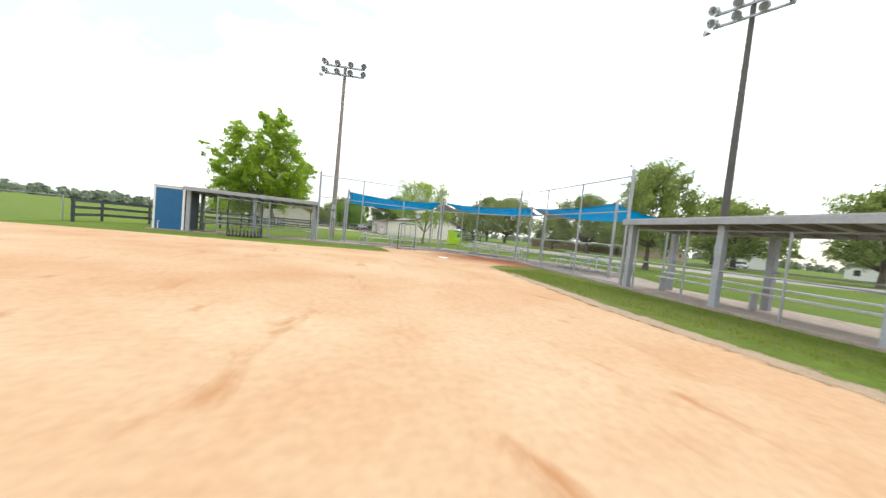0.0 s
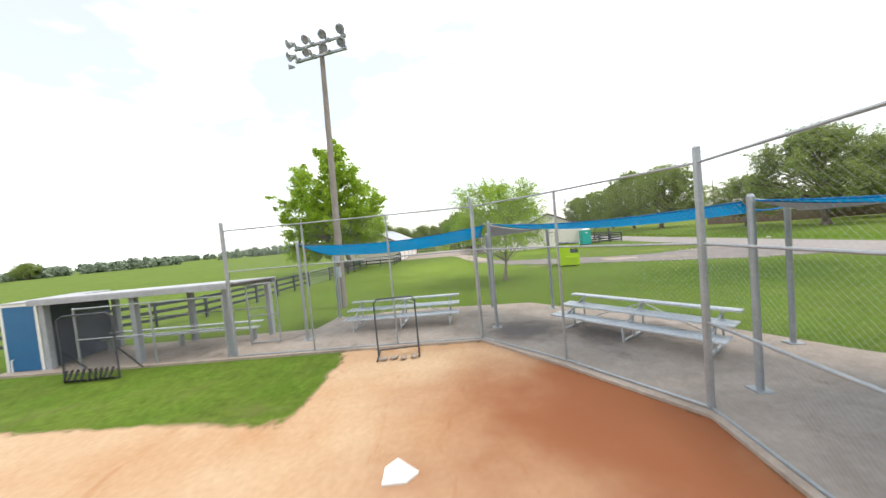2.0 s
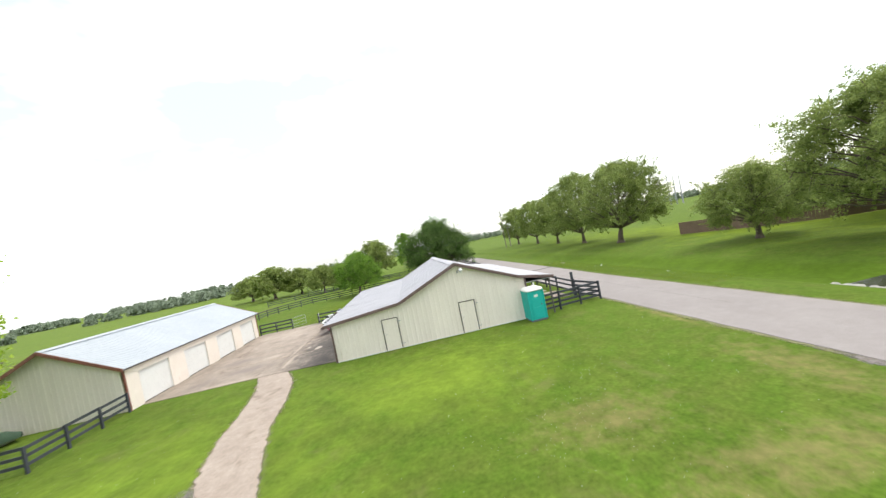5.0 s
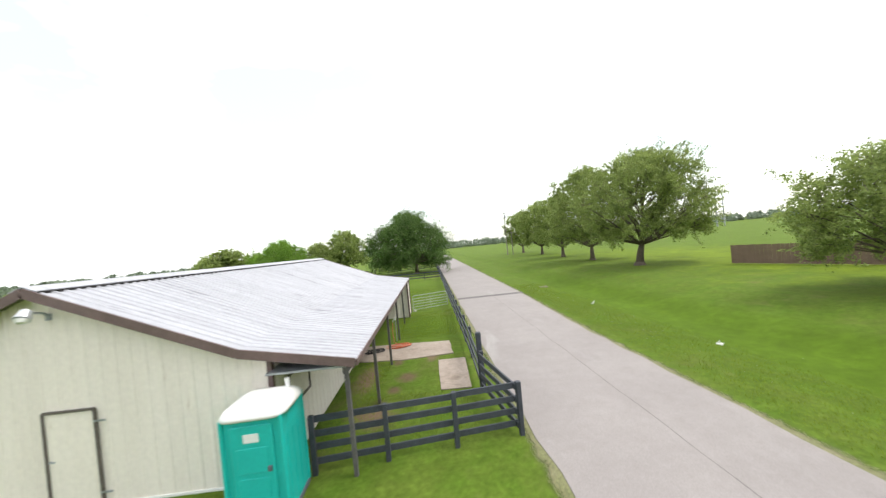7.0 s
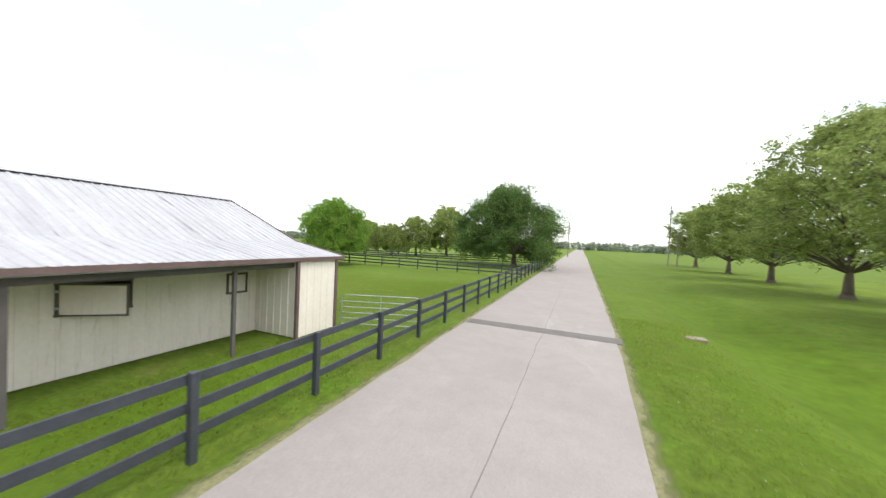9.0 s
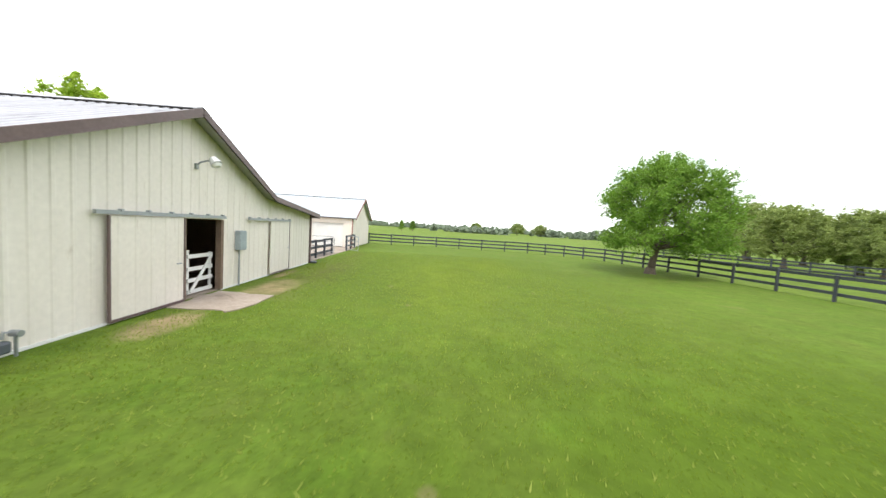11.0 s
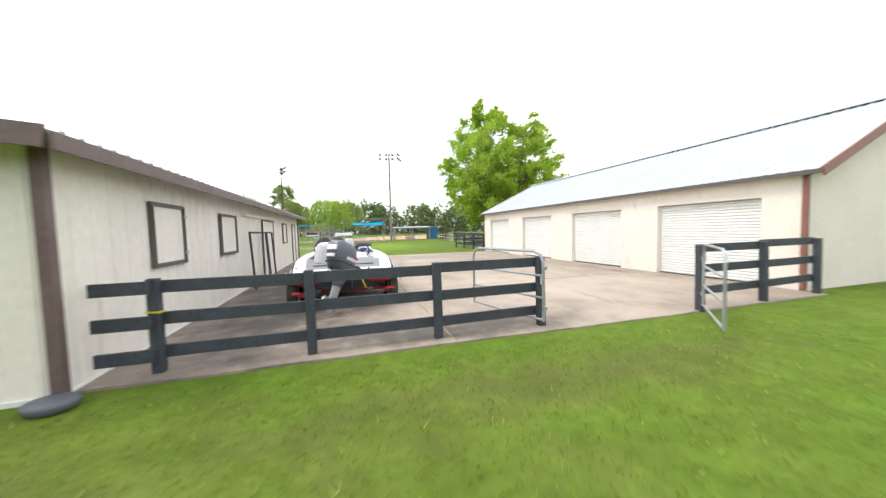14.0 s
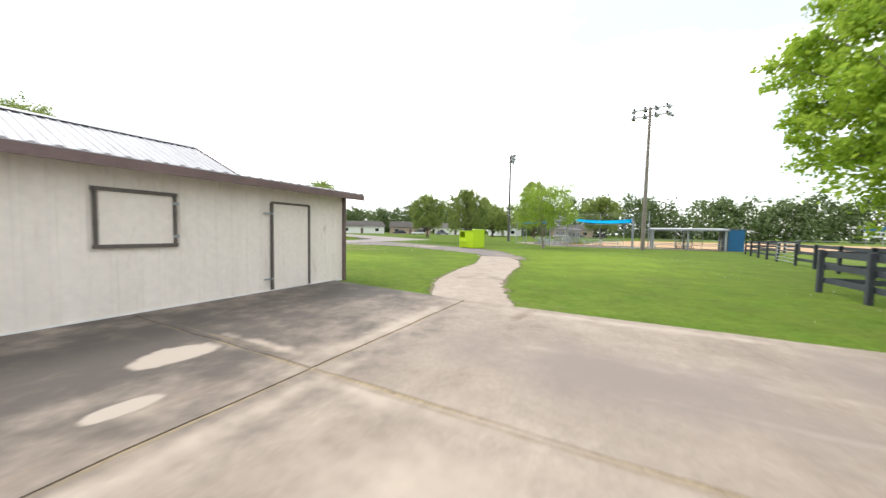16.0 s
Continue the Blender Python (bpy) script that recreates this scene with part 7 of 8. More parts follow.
    def cover(x0, x1, y0, y1, z0, z1, seed, label, tip=0.5):
        """A draped cover: full at the foot, drawn in and crumpled above."""
        bm = bmesh.new()
        sec = []
        for k in range(9):
            u = k / 8
            sec.append([])
            for j in range(28):
                a = j * math.tau / 28
                q = 1 - (1 - tip) * u ** 1.4
                cx, cy = math.cos(a), math.sin(a)
                e = (abs(cx) ** 4 + abs(cy) ** 4) ** -0.25
                w = 1 + 0.12 * noise.noise((cx * 3, cy * 3 + seed, u * 1.5)) + 0.05 * math.sin(a * 9 + seed) * (1 - u)
                zz = z0 + (z1 - z0) * (u if u < 0.9 else 0.9 + (u - 0.9) * 0.6) + 0.03 * noise.noise((cx * 2, cy * 2, seed + u))
                sec[-1].append(((x0 + x1) / 2 + (x1 - x0) / 2 * cx * e * q * w, (y0 + y1) / 2 + (y1 - y0) / 2 * cy * e * q * w, zz))
        loft(bm, sec, True, True)
        part("cover", bm, M_TARP, b, label, smooth=True)

    cover(0.74, 1.42, -0.12, 0.62, 0.86, 1.31, 3, "crumpled silver seat cover", 0.80)
    part("cover_top", boxm(0.90, -0.03, 1.28, 1.29, 0.50, 1.325, bevel=0.025), M_HULLW, b, "white board on the covered seat")
    cover(1.45, 2.25, -0.62, -0.12, 0.86, 1.04, 23, "crumpled grey sheet on the deck", 0.4)
    cover(2.45, 3.35, -0.85, -0.25, 0.86, 1.14, 5, "crumpled grey console cover", 0.45)
    cover(2.6, 4.3, 0.1, 0.85, 0.88, 1.10, 8, "loose grey deck cover", 0.35)
    cover(1.0, 2.7, -0.93, -0.66, 0.86, 0.99, 11, "loose grey gunwale cover", 0.4)
    cover(2.9, 3.9, -0.5, 0.2, 0.88, 1.10, 17, "crumpled white bow cover", 0.4)
    cover(3.48, 3.86, -0.32, 0.02, 1.0, 1.36, 19, "crumpled white plastic bag", 0.55)
    cover(5.3, 5.72, -0.40, -0.24, 0.56, 0.99, 14, "tattered plastic hanging at the bow", 0.55)
    # helm
    part("console", boxm(2.55, -0.78, 0.6, 2.85, -0.22, 1.06, bevel=0.06), M_LID, b, "black helm console")
    part("screen", boxm(2.53, -0.58, 1.02, 2.56, -0.42, 1.12, bevel=0.008), M_SCREEN, b, "violet sonar screen")
    part("console", boxm(2.55, 0.25, 0.6, 2.8, 0.78, 1.0, bevel=0.06), M_LID, b, "black passenger console")
    bm = bmesh.new()
    cw = Vector((2.38, -0.46, 1.04))
    uu, vv = Vector((0, 1, 0)), Vector((-0.45, 0, 0.89))
    tube(bm, [cw + (uu * math.cos(a) + vv * math.sin(a)) * 0.19 for a in [k * math.tau / 24 for k in range(25)]], 0.017, 6, caps=False)
    for a in (0.5, 2.64, 4.71):
        tube(bm, [cw, cw + (uu * math.cos(a) + vv * math.sin(a)) * 0.19], 0.014, 6)
    tube(bm, [cw, cw + Vector((0.2, 0, -0.05))], 0.03, 8)
    part("steering_wheel", bm, M_RUBBER, b, "black steering wheel")
    for yy in (-0.5, 0.5):
        bm = bmesh.new()
        loft(bm, [[(2.72 + 0.25 * k / 5, yy + 0.27 * math.sin(a), 1.0 + 0.26 * k / 5 * math.cos(a * 0.6)) for a in [-1.2 + 2.4 * j / 10 for j in range(11)]] for k in range(6)])
        bmesh.ops.solidify(bm, geom=bm.faces[:], thickness=0.006)
        part("windscreen", bm, M_GLASS, b, "smoked windscreen", smooth=True)
    # bow fittings
    tm = part("trolling_motor", tubem([(3.3, 0.12, 1.32), (4.85, 0.05, 1.2)], 0.022, 8), M_RUBBER, b, "black stowed trolling motor")
    part("motor_head", boxm(4.8, -0.08, 1.15, 5.2, 0.14, 1.27, bevel=0.04), M_LID, tm)
    part("tilt_tube", tubem([(3.1, 0.14, 1.33), (3.32, 0.12, 1.32)], 0.06, 8, 0.035), M_LID, tm)
    part("cable", tubem([(3.7, 0.12, 1.2), (3.95, -0.2, 1.02), (4.3, -0.1, 1.0), (4.6, 0.1, 1.05)], 0.014, 6), M_RUBBER, tm)
    part("mount", boxm(4.9, -0.2, 1.03, 5.6, 0.2, 1.09, bevel=0.02), M_LID, tm)
    part("pedal", boxm(5.0, -0.42, 1.03, 5.35, -0.24, 1.09, bevel=0.015), M_LID, b, "black foot pedal")
    part("pedestal", tubem([(4.05, 0.0, 0.94), (4.05, 0.0, 1.45)], 0.035, 10), M_ALU, b, "white pedestal")
    bm = bmesh.new()
    tube(bm, [(4.05, 0.0, 1.44), (4.05, 0.0, 1.47), (4.05, 0.0, 1.51), (4.05, 0.0, 1.53)], 0.26, 20, 0.25)
    part("bow_seat", bm, M_HULLW, b, "white bow perch seat")
    for yy in (-0.18, 0.2):
        part("bow_light", tubem([(5.5, yy, 1.06), (5.5, yy, 1.32)], 0.014, 6, 0.01), M_RUBBER, b)
    for xx, yy in ((5.3, -0.28), (5.3, 0.28), (0.3, -0.9), (0.3, 0.9)):
        part("cleat", tubem([(xx - 0.09, yy, sheer(xx / L) + 0.07), (xx + 0.09, yy, sheer(xx / L) + 0.07)], 0.016, 6), M_ALU, b)
    # outboard
    ob = thing("outboard", -0.28, 0.0, 0.0)
    ob.matrix_basis = pose(-0.28, 0.07, 0.69) @ pose(0, 0, 0, 0, 0, -40) @ pose(0, 0, 0, 0, 22, 0) @ Matrix.Diagonal((0.89, 0.89, 0.89, 1)) @ pose(0, 0, -0.86)
    ob.parent = b
    ob["label"] = "charcoal outboard engine with a grey leg"
    bm = bmesh.new()
    sec = []
    for z, lx, ly, ox in ((0.98, 0.25, 0.19, 0.0), (1.0, 0.30, 0.225, 0.0), (1.15, 0.34, 0.245, -0.01), (1.34, 0.345, 0.245, -0.03), (1.50, 0.32, 0.23, -0.04), (1.57, 0.25, 0.185, -0.04), (1.60, 0.14, 0.10, -0.04)):
        sec.append([])
        for j in range(24):
            a = j * math.tau / 24
            cx, cy = math.cos(a), math.sin(a)
            e = (abs(cx) ** 3.2 + abs(cy) ** 3.2) ** (-1 / 3.2)
            sec[-1].append((ox - 0.05 + lx * 0.95 * cx * e - 0.14 * (z - 1.2), ly * 1.02 * cy * e, z))
    loft(bm, sec, True, True)
    cowl = part("cowl", bm, M_COWL, ob, smooth=True)
    part("cowl_seam", tubem([(-0.05 + 0.33 * math.cos(a) * (abs(math.cos(a)) ** 3.2 + abs(math.sin(a)) ** 3.2) ** (-1 / 3.2), 0.252 * math.sin(a) * (abs(math.cos(a)) ** 3.2 + abs(math.sin(a)) ** 3.2) ** (-1 / 3.2), 1.12) for a in [k * math.tau / 30 for k in range(31)]], 0.01, 5), M_RUBBER, cowl)
    for z0, z1, w in ((1.34, 1.45, 0.14), (1.19, 1.26, 0.11)):
        part("cowl_mark", boxm(-0.45, -w * 0.85, z0, -0.40, w * 0.85, z1, bevel=0.004), M_HULLW, cowl, "plain white marking")
    for sgn in (-1, 1):
        part("cowl_mark", boxm(-0.2, sgn * 0.246 - 0.008, 1.2, 0.12, sgn * 0.246 + 0.008, 1.27, bevel=0.003), M_ALU, cowl, "plain silver marking")
        part("cowl_mark", boxm(0.0, sgn * 0.247 - 0.008, 1.28, 0.16, sgn * 0.247 + 0.008, 1.31, bevel=0.003), M_HULLR, cowl, "plain red marking")
    bm = bmesh.new()
    loft(bm, [[(ox + lx * math.cos(a), ly * math.sin(a), z) for a in [j * math.tau / 16 for j in range(16)]] for z, lx, ly, ox in ((0.99, 0.24, 0.16, -0.03), (0.85, 0.17, 0.11, -0.02), (0.66, 0.12, 0.07, -0.04), (0.46, 0.11, 0.045, -0.07), (0.32, 0.15, 0.035, -0.09))], True, True)
    part("leg", bm, M_ENGG, ob, "grey engine leg", smooth=True)
    bm = bmesh.new()
    loft(bm, [[(ox + lx * math.cos(a), ly * math.sin(a), z) for a in [j * math.tau / 16 for j in range(16)]] for z, lx, ly, ox in ((0.985, 0.25, 0.17, -0.03), (0.85, 0.18, 0.12, -0.02), (0.70, 0.14, 0.085, -0.035), (0.64, 0.13, 0.075, -0.04))], True, True)
    part("mid_section", bm, M_COWL, ob, "dark middle section", smooth=True)
    part("tilt_ram", tubem([(0.1, 0.06, 0.66), (0.2, 0.05, 0.94)], 0.024, 8), M_RUBBER, ob)
    bm = bmesh.new()
    loft(bm, [[(xx, r * math.cos(a), 0.24 + r * math.sin(a)) for a in [j * math.tau / 12 for j in range(12)]] for xx, r in ((-0.36, 0.045), (-0.2, 0.065), (0.0, 0.065), (0.14, 0.04), (0.2, 0.01))], True, True)
    part("gear_case", bm, M_ENGG, ob, smooth=True)
    part("skeg", boxm(-0.2, -0.008, 0.08, -0.02, 0.008, 0.2), M_ENGG, ob)
    part("cavitation_plate", boxm(-0.32, -0.11, 0.36, 0.12, 0.11, 0.375, bevel=0.004), M_ENGG, ob)
    bm = bmesh.new()
    for k in range(3):
        a = k * math.tau / 3
        d, w = Vector((0, math.cos(a), math.sin(a))), Vector((0, -math.sin(a), math.cos(a)))
        c = Vector((-0.40, 0, 0.24))
        q = [c + d * 0.04 - w * 0.03, c + d * 0.11 - w * 0.075 + Vector((0.03, 0, 0)), c + d * 0.17, c + d * 0.11 + w * 0.075 - Vector((0.03, 0, 0)), c + d * 0.04 + w * 0.03]
        vs = [bm.verts.new(p) for p in q]
        bm.faces.new(vs)
    bmesh.ops.solidify(bm, geom=bm.faces[:], thickness=0.008)
    tube(bm, [(-0.46, 0, 0.24), (-0.35, 0, 0.24)], 0.045, 10)
    part("propeller", bm, M_ALU, ob, "stainless propeller")
    for sgn in (-1, 1):
        part("bracket", boxm(-0.18, sgn * 0.14 - 0.02, 0.42, 0.02, sgn * 0.14 + 0.02, 0.78, bevel=0.01), M_RUBBER, b)
    part("jack_plate", boxm(-0.10, -0.16, 0.40, -0.01, 0.16, 0.76, bevel=0.01), M_RUBBER, b, "black jack plate")
    for k, (yy, m) in enumerate(((0.22, M_RUBBER), (-0.22, M_RUBBER), (0.1, M_RUBBER), (-0.1, M_RUBBER))):
        part("rigging_hose", tubem([(-0.2, yy * 0.6 - 0.05, 0.86), (-0.1, yy * 1.6 - 0.1, 0.70 + 0.05 * k), (0.02, yy * 2.2 - 0.1, 0.62 + 0.06 * k), (0.16, yy * 1.8 - 0.1, 0.80)], 0.018, 6), m, b)
    part("strap", tubem([(-0.02, -0.34, 0.72), (-0.05, -0.36, 0.56), (-0.02, -0.42, 0.42)], 0.02, 4), M_YELLOW, b, "yellow tie-down strap")
    return b


def boat_trailer(x, y, turn):
    t = thing("boat_trailer", x, y, 0, turn, "red tandem-axle boat trailer with black and silver fenders", "trailer")
    for sgn in (-1, 1):
        part("side_rail", tubem([(-0.05, sgn * 0.78, 0.36), (2.4, sgn * 0.78, 0.36), (3.6, sgn * 0.5, 0.36), (5.2, sgn * 0.06, 0.42)], 0.05, 6), M_TRAIL, t)
        part("bunk", boxm(0.1, sgn * 0.5 - 0.05, 0.36, 3.0, sgn * 0.5 + 0.05, 0.42, bevel=0.01), M_DECK, t, "carpeted bunk")
        f = part("fender_skirt", boxm(0.72, sgn * 0.99 - 0.13, 0.44, 0.98, sgn * 0.99 + 0.13, 0.60, bevel=0.015), M_HULLK, t, "black fender web")
        bm = bmesh.new()
        arc = []
        for cx in (1.25, 0.45):
            arc += [(cx + 0.41 * math.cos(a), 0.33 + 0.37 * math.sin(a)) for a in [0.15 + (math.pi - (0.3 if cx > 1 else 0.9)) * k / 10 for k in range(11)]]
        loft(bm, [[(px, sgn * 0.85, pz), (px, sgn * 1.13, pz), (px, sgn * 1.13, pz + 0.035), (px, sgn * 0.85, pz + 0.035)] for px, pz in arc], True, True)
        fd = part("fender", bm, M_HULLK, t, "black fender with a silver edge")
        bm = bmesh.new()
        loft(bm, [[(px, sgn * 1.132, pz - 0.09), (px, sgn * 1.14, pz - 0.09), (px, sgn * 1.14, pz + 0.03), (px, sgn * 1.132, pz + 0.03)] for px, pz in arc], True, True)
        part("fender_flange", bm, M_FLANGE, fd, "tan grey fender flange")
        bm = bmesh.new()
        tube(bm, [(px, sgn * 1.13, pz + 0.036) for px, pz in arc], 0.014, 6)
        part("fender_bead", bm, M_ALU, fd, "bright fender bead")
        for x0, y0, x1, y1 in ((2.0, 0.835, 2.38, 0.835), (3.72, 0.52, 4.1, 0.415)):
            bm = bmesh.new()
            beam(bm, (x0, sgn * y0, 0.365), (x1, sgn * y1, 0.372), 0.012, 0.05)
            part("frame_flash", bm, M_HULLW, t, "white flash on the red frame")
        part("marker_lamp", boxm(1.76, sgn * 1.06 - 0.03, 0.36, 1.84, sgn * 1.06 + 0.03, 0.40, bevel=0.01), M_AMBER, t, "amber marker lamp")
        part("step", boxm(1.68, sgn * 1.00 - 0.14, 0.33, 1.88, sgn * 1.00 + 0.12, 0.36), M_TRAIL, t)
        part("tail_lamp", boxm(-0.10, sgn * 0.88 - 0.08, 0.37, -0.06, sgn * 0.88 + 0.08, 0.42, bevel=0.012), M_LAMPR, t, "red tail lamp")
        for xx in (0.45, 1.25):
            w = thing("wheel")
            w.parent = t
            wheel(w, xx, sgn * 0.99, 0.33)
    for xx in (0.35, 0.85, 2.4, 3.5):
        part("cross_member", boxm(xx - 0.05, -0.8 if xx < 3 else -0.5, 0.31, xx + 0.05, 0.8 if xx < 3 else 0.5, 0.40), M_TRAIL, t)
    part("tongue", boxm(4.8, -0.05, 0.38, 5.4, 0.05, 0.48, bevel=0.008), M_TRAIL, t)
    part("coupler", tubem([(5.35, 0, 0.45), (5.5, 0, 0.45), (5.57, 0, 0.42)], 0.05, 8, 0.03), M_GALV, t)
    part("jack", tubem([(5.25, 0.12, 0.02), (5.25, 0.12, 0.6)], 0.03, 8), M_GALV, t, "grey tongue jack")
    part("winch_post", tubem([(5.15, 0, 0.42), (5.13, 0, 0.84)], 0.04, 8), M_TRAIL, t)
    part("winch", tubem([(5.16, -0.1, 0.76), (5.16, 0.1, 0.76)], 0.075, 10), M_GALV, t)
    part("chain", tubem([(5.35, 0.0, 0.40), (5.42, 0.05, 0.2), (5.5, 0.05, 0.03)], 0.015, 5), M_GALV, t, "safety chain")
    sp = thing("spare_wheel")
    sp.parent = t
    wheel(sp, 3.72, -0.27, 0.45, 0.33, 0.2, True)
    part("spare_post", tubem([(3.72, -0.27, 0.34), (3.72, -0.27, 0.45)], 0.03, 6), M_TRAIL, t)
    return t


boat = bass_boat(-2.75, 14.65, -90)
boat.scale = (0.905, 0.99, 1.0)
boat_trailer(-2.75, 14.65, -90)

# ---- dumpster ----
dp = thing("dumpster", 3.4, -21.15, 0, -14, "lime green steel dumpster with a dark plastic lid", "dumpster")
W, D, HH = 1.5, 1.75, 1.54
zo0, zo1, xo0, xo1 = 0.94, 1.43, 0.90, 1.42          # side opening
bm = bmesh.new()
for a in ((0, 0, 0.06, W, 0.035, zo0), (0, 0, zo0, xo0, 0.035, HH), (xo1, 0, zo0, W, 0.035, HH), (xo0, 0, zo1, xo1, 0.035, HH),
          (0, D - 0.035, 0.06, W, D, zo0), (0, D - 0.035, zo0, xo0, D, HH), (xo1, D - 0.035, zo0, W, D, HH), (xo0, D - 0.035, zo1, xo1, D, HH), (0, 0.035, 0.06, 0.035, D - 0.035, HH + 0.1), (W - 0.035, 0.035, 0.06, W, D - 0.035, HH), (0.035, 0.035, 0.06, W - 0.035, D - 0.035, 0.1)):
    box(bm, *a)
part("body", bm, M_LIME, dp)
part("top_rim", boxm(-0.03, -0.03, HH - 0.02, 0.14, D + 0.03, HH + 0.13, bevel=0.02), M_LIME, dp)
for a in ((-0.02, -0.03, HH - 0.07, W + 0.02, 0.0, HH + 0.01), (-0.02, D, HH - 0.07, W + 0.02, D + 0.03, HH + 0.01), (W, 0, HH - 0.07, W + 0.03, D, HH + 0.01)):
    part("top_rim", boxm(*a, bevel=0.006), M_LIME, dp)
for yy in (-0.13, D + 0.005):
    bm = bmesh.new()
    box(bm, 0.62, yy, 0.50, 1.42, yy + 0.125, 0.70, bevel=0.012)
    part("fork_pocket", bm, M_LIME, dp)
    # dark plate on the solid pocket's end stands for the shaded hollow
    part("pocket_mouth_shade", boxm(1.40, yy + 0.02, 0.525, 1.424, yy + 0.105, 0.675), M_DARK, dp, "dark plate standing for the shade inside the pocket")
part("side_fold", boxm(0.22, -0.012, 0.80, 0.25, 0.0, HH - 0.07), M_LIME, dp)
part("side_fold", boxm(0.25, -0.012, 0.76, 1.5, 0.0, 0.80), M_LIME, dp)
for a in ((xo0 - 0.03, -0.012, zo0 - 0.03, xo0, 0.036, zo1 + 0.03), (xo1, -0.012, zo0 - 0.03, xo1 + 0.03, 0.036, zo1 + 0.03), (xo0, -0.012, zo1, xo1, 0.036, zo1 + 0.03), (xo0, -0.012, zo0 - 0.03, xo1, 0.036, zo0)):
    part("opening_frame", boxm(*a), M_LIME, dp)
for a in ((xo0 - 0.03, D - 0.036, zo0 - 0.03, xo0, D + 0.012, zo1 + 0.03), (xo1, D - 0.036, zo0 - 0.03, xo1 + 0.03, D + 0.012, zo1 + 0.03), (xo0, D - 0.036, zo1, xo1, D + 0.012, zo1 + 0.03)):
    part("opening_frame", boxm(*a), M_LIME, dp)
lid = bmesh.new()
sec = []
for k in range(13):
    xx = 0.15 + (W - 0.1) * k / 12
    z = HH + 0.13 - 0.09 * (k / 12) ** 1.5 + 0.02 * math.sin(k * 1.3)
    sec.append([(xx, -0.04 + (D + 0.08) * j / 36, z + (0.022 if (j // 2) % 3 == 0 else 0.0)) for j in range(37)])
loft(lid, sec)
bmesh.ops.solidify(lid, geom=lid.faces[:], thickness=0.02)
part("lid", lid, M_LID, dp, "dark grey ribbed plastic lid")
for xx in (0.2, W - 0.2):
    part("skid", boxm(xx - 0.06, 0.05, 0.0, xx + 0.06, D - 0.05, 0.06), M_LIME, dp)
for k, (xx, yy, z, r) in enumerate(((1.2, 0.35, 0.95, 0.26), (0.85, 0.5, 0.98, 0.28), (1.15, 0.8, 0.9, 0.3), (0.6, 0.9, 0.85, 0.3), (1.0, 1.2, 0.85, 0.3))):
    bm = bmesh.new()
    bmesh.ops.create_icosphere(bm, subdivisions=3, radius=r)
    for v in bm.verts:
        v.co *= 1 + 0.28 * noise.noise(v.co * 6 + Vector((k * 5, 0, 0)))
        v.co.z *= 0.85
        v.co += Vector((xx, yy, z))
    part("rubbish_bag", bm, M_BAG, dp, "blue-grey plastic rubbish bag", smooth=True)

# ---- portable toilet ----
pt = thing("portable_toilet", 12.5, -1.2, 0, 2, "turquoise portable toilet with a white domed roof", "toilet")
part("skid", boxm(0, 0, 0, 1.1, 1.1, 0.1, bevel=0.02), M_LID, pt)
for nm, a in (("wall", (0.03, 0.03, 0.1, 0.07, 1.07, 1.95)), ("wall", (1.03, 0.03, 0.1, 1.07, 1.07, 1.95)), ("wall", (0.07, 1.03, 0.1, 1.03, 1.07, 1.95)), ("front_frame", (0.07, 0.04, 0.1, 1.03, 0.07, 1.95))):
    part(nm, boxm(*a), M_TEAL, pt)
for xx in (0.03, 1.07):
    for yy in (0.03, 1.07):
        part("corner_post", tubem([(xx, yy, 0.1), (xx, yy, 1.97)], 0.04, 8), M_TEAL, pt)
dr = part("door", boxm(0.18, 0.0, 0.16, 0.92, 0.04, 1.84, bevel=0.015), M_TEAL, pt)
for z0, z1 in ((0.26, 0.9), (1.0, 1.45)):
    part("door_panel", boxm(0.28, -0.012, z0, 0.82, 0.0, z1, bevel=0.008), M_TEAL, dr)
part("door_sign", boxm(0.42, -0.016, 1.55, 0.68, -0.002, 1.70), M_WHITE, dr, "plain white sign plate")
part("latch", boxm(0.80, -0.03, 1.0, 0.87, 0.0, 1.1, bevel=0.006), M_LID, dr, "dark latch")
for sd in (0.022, 1.07):
    for k in range(5):
        part("vent_slat", boxm(sd, 0.3, 1.62 + k * 0.05, sd + 0.012, 0.8, 1.645 + k * 0.05), M_TEAL, pt)
    for yy in (0.3, 0.55, 0.8):
        part("wall_rib", boxm(sd - 0.002, yy - 0.06, 0.2, sd + 0.014, yy + 0.06, 1.5, bevel=0.004), M_TEAL, pt)
bm = bmesh.new()
loft(bm, [[(0.55 + (0.60 - q) * cx * e, 0.55 + (0.60 - q) * cy * e, z) for cx, cy, e in [(math.cos(a), math.sin(a), (abs(math.cos(a)) ** 6 + abs(math.sin(a)) ** 6) ** (-1 / 6)) for a in [j * math.tau / 32 for j in range(32)]]] for z, q in ((1.95, 0.0), (2.0, 0.0), (2.08, 0.06), (2.14, 0.18), (2.18, 0.36), (2.19, 0.55))], True, True)
part("roof", bm, M_WHITE, pt, "translucent white domed roof", smooth=True)
part("vent_pipe", tubem([(0.9, 0.9, 2.05), (0.9, 0.9, 2.32)], 0.05, 10), M_WHITE, pt)


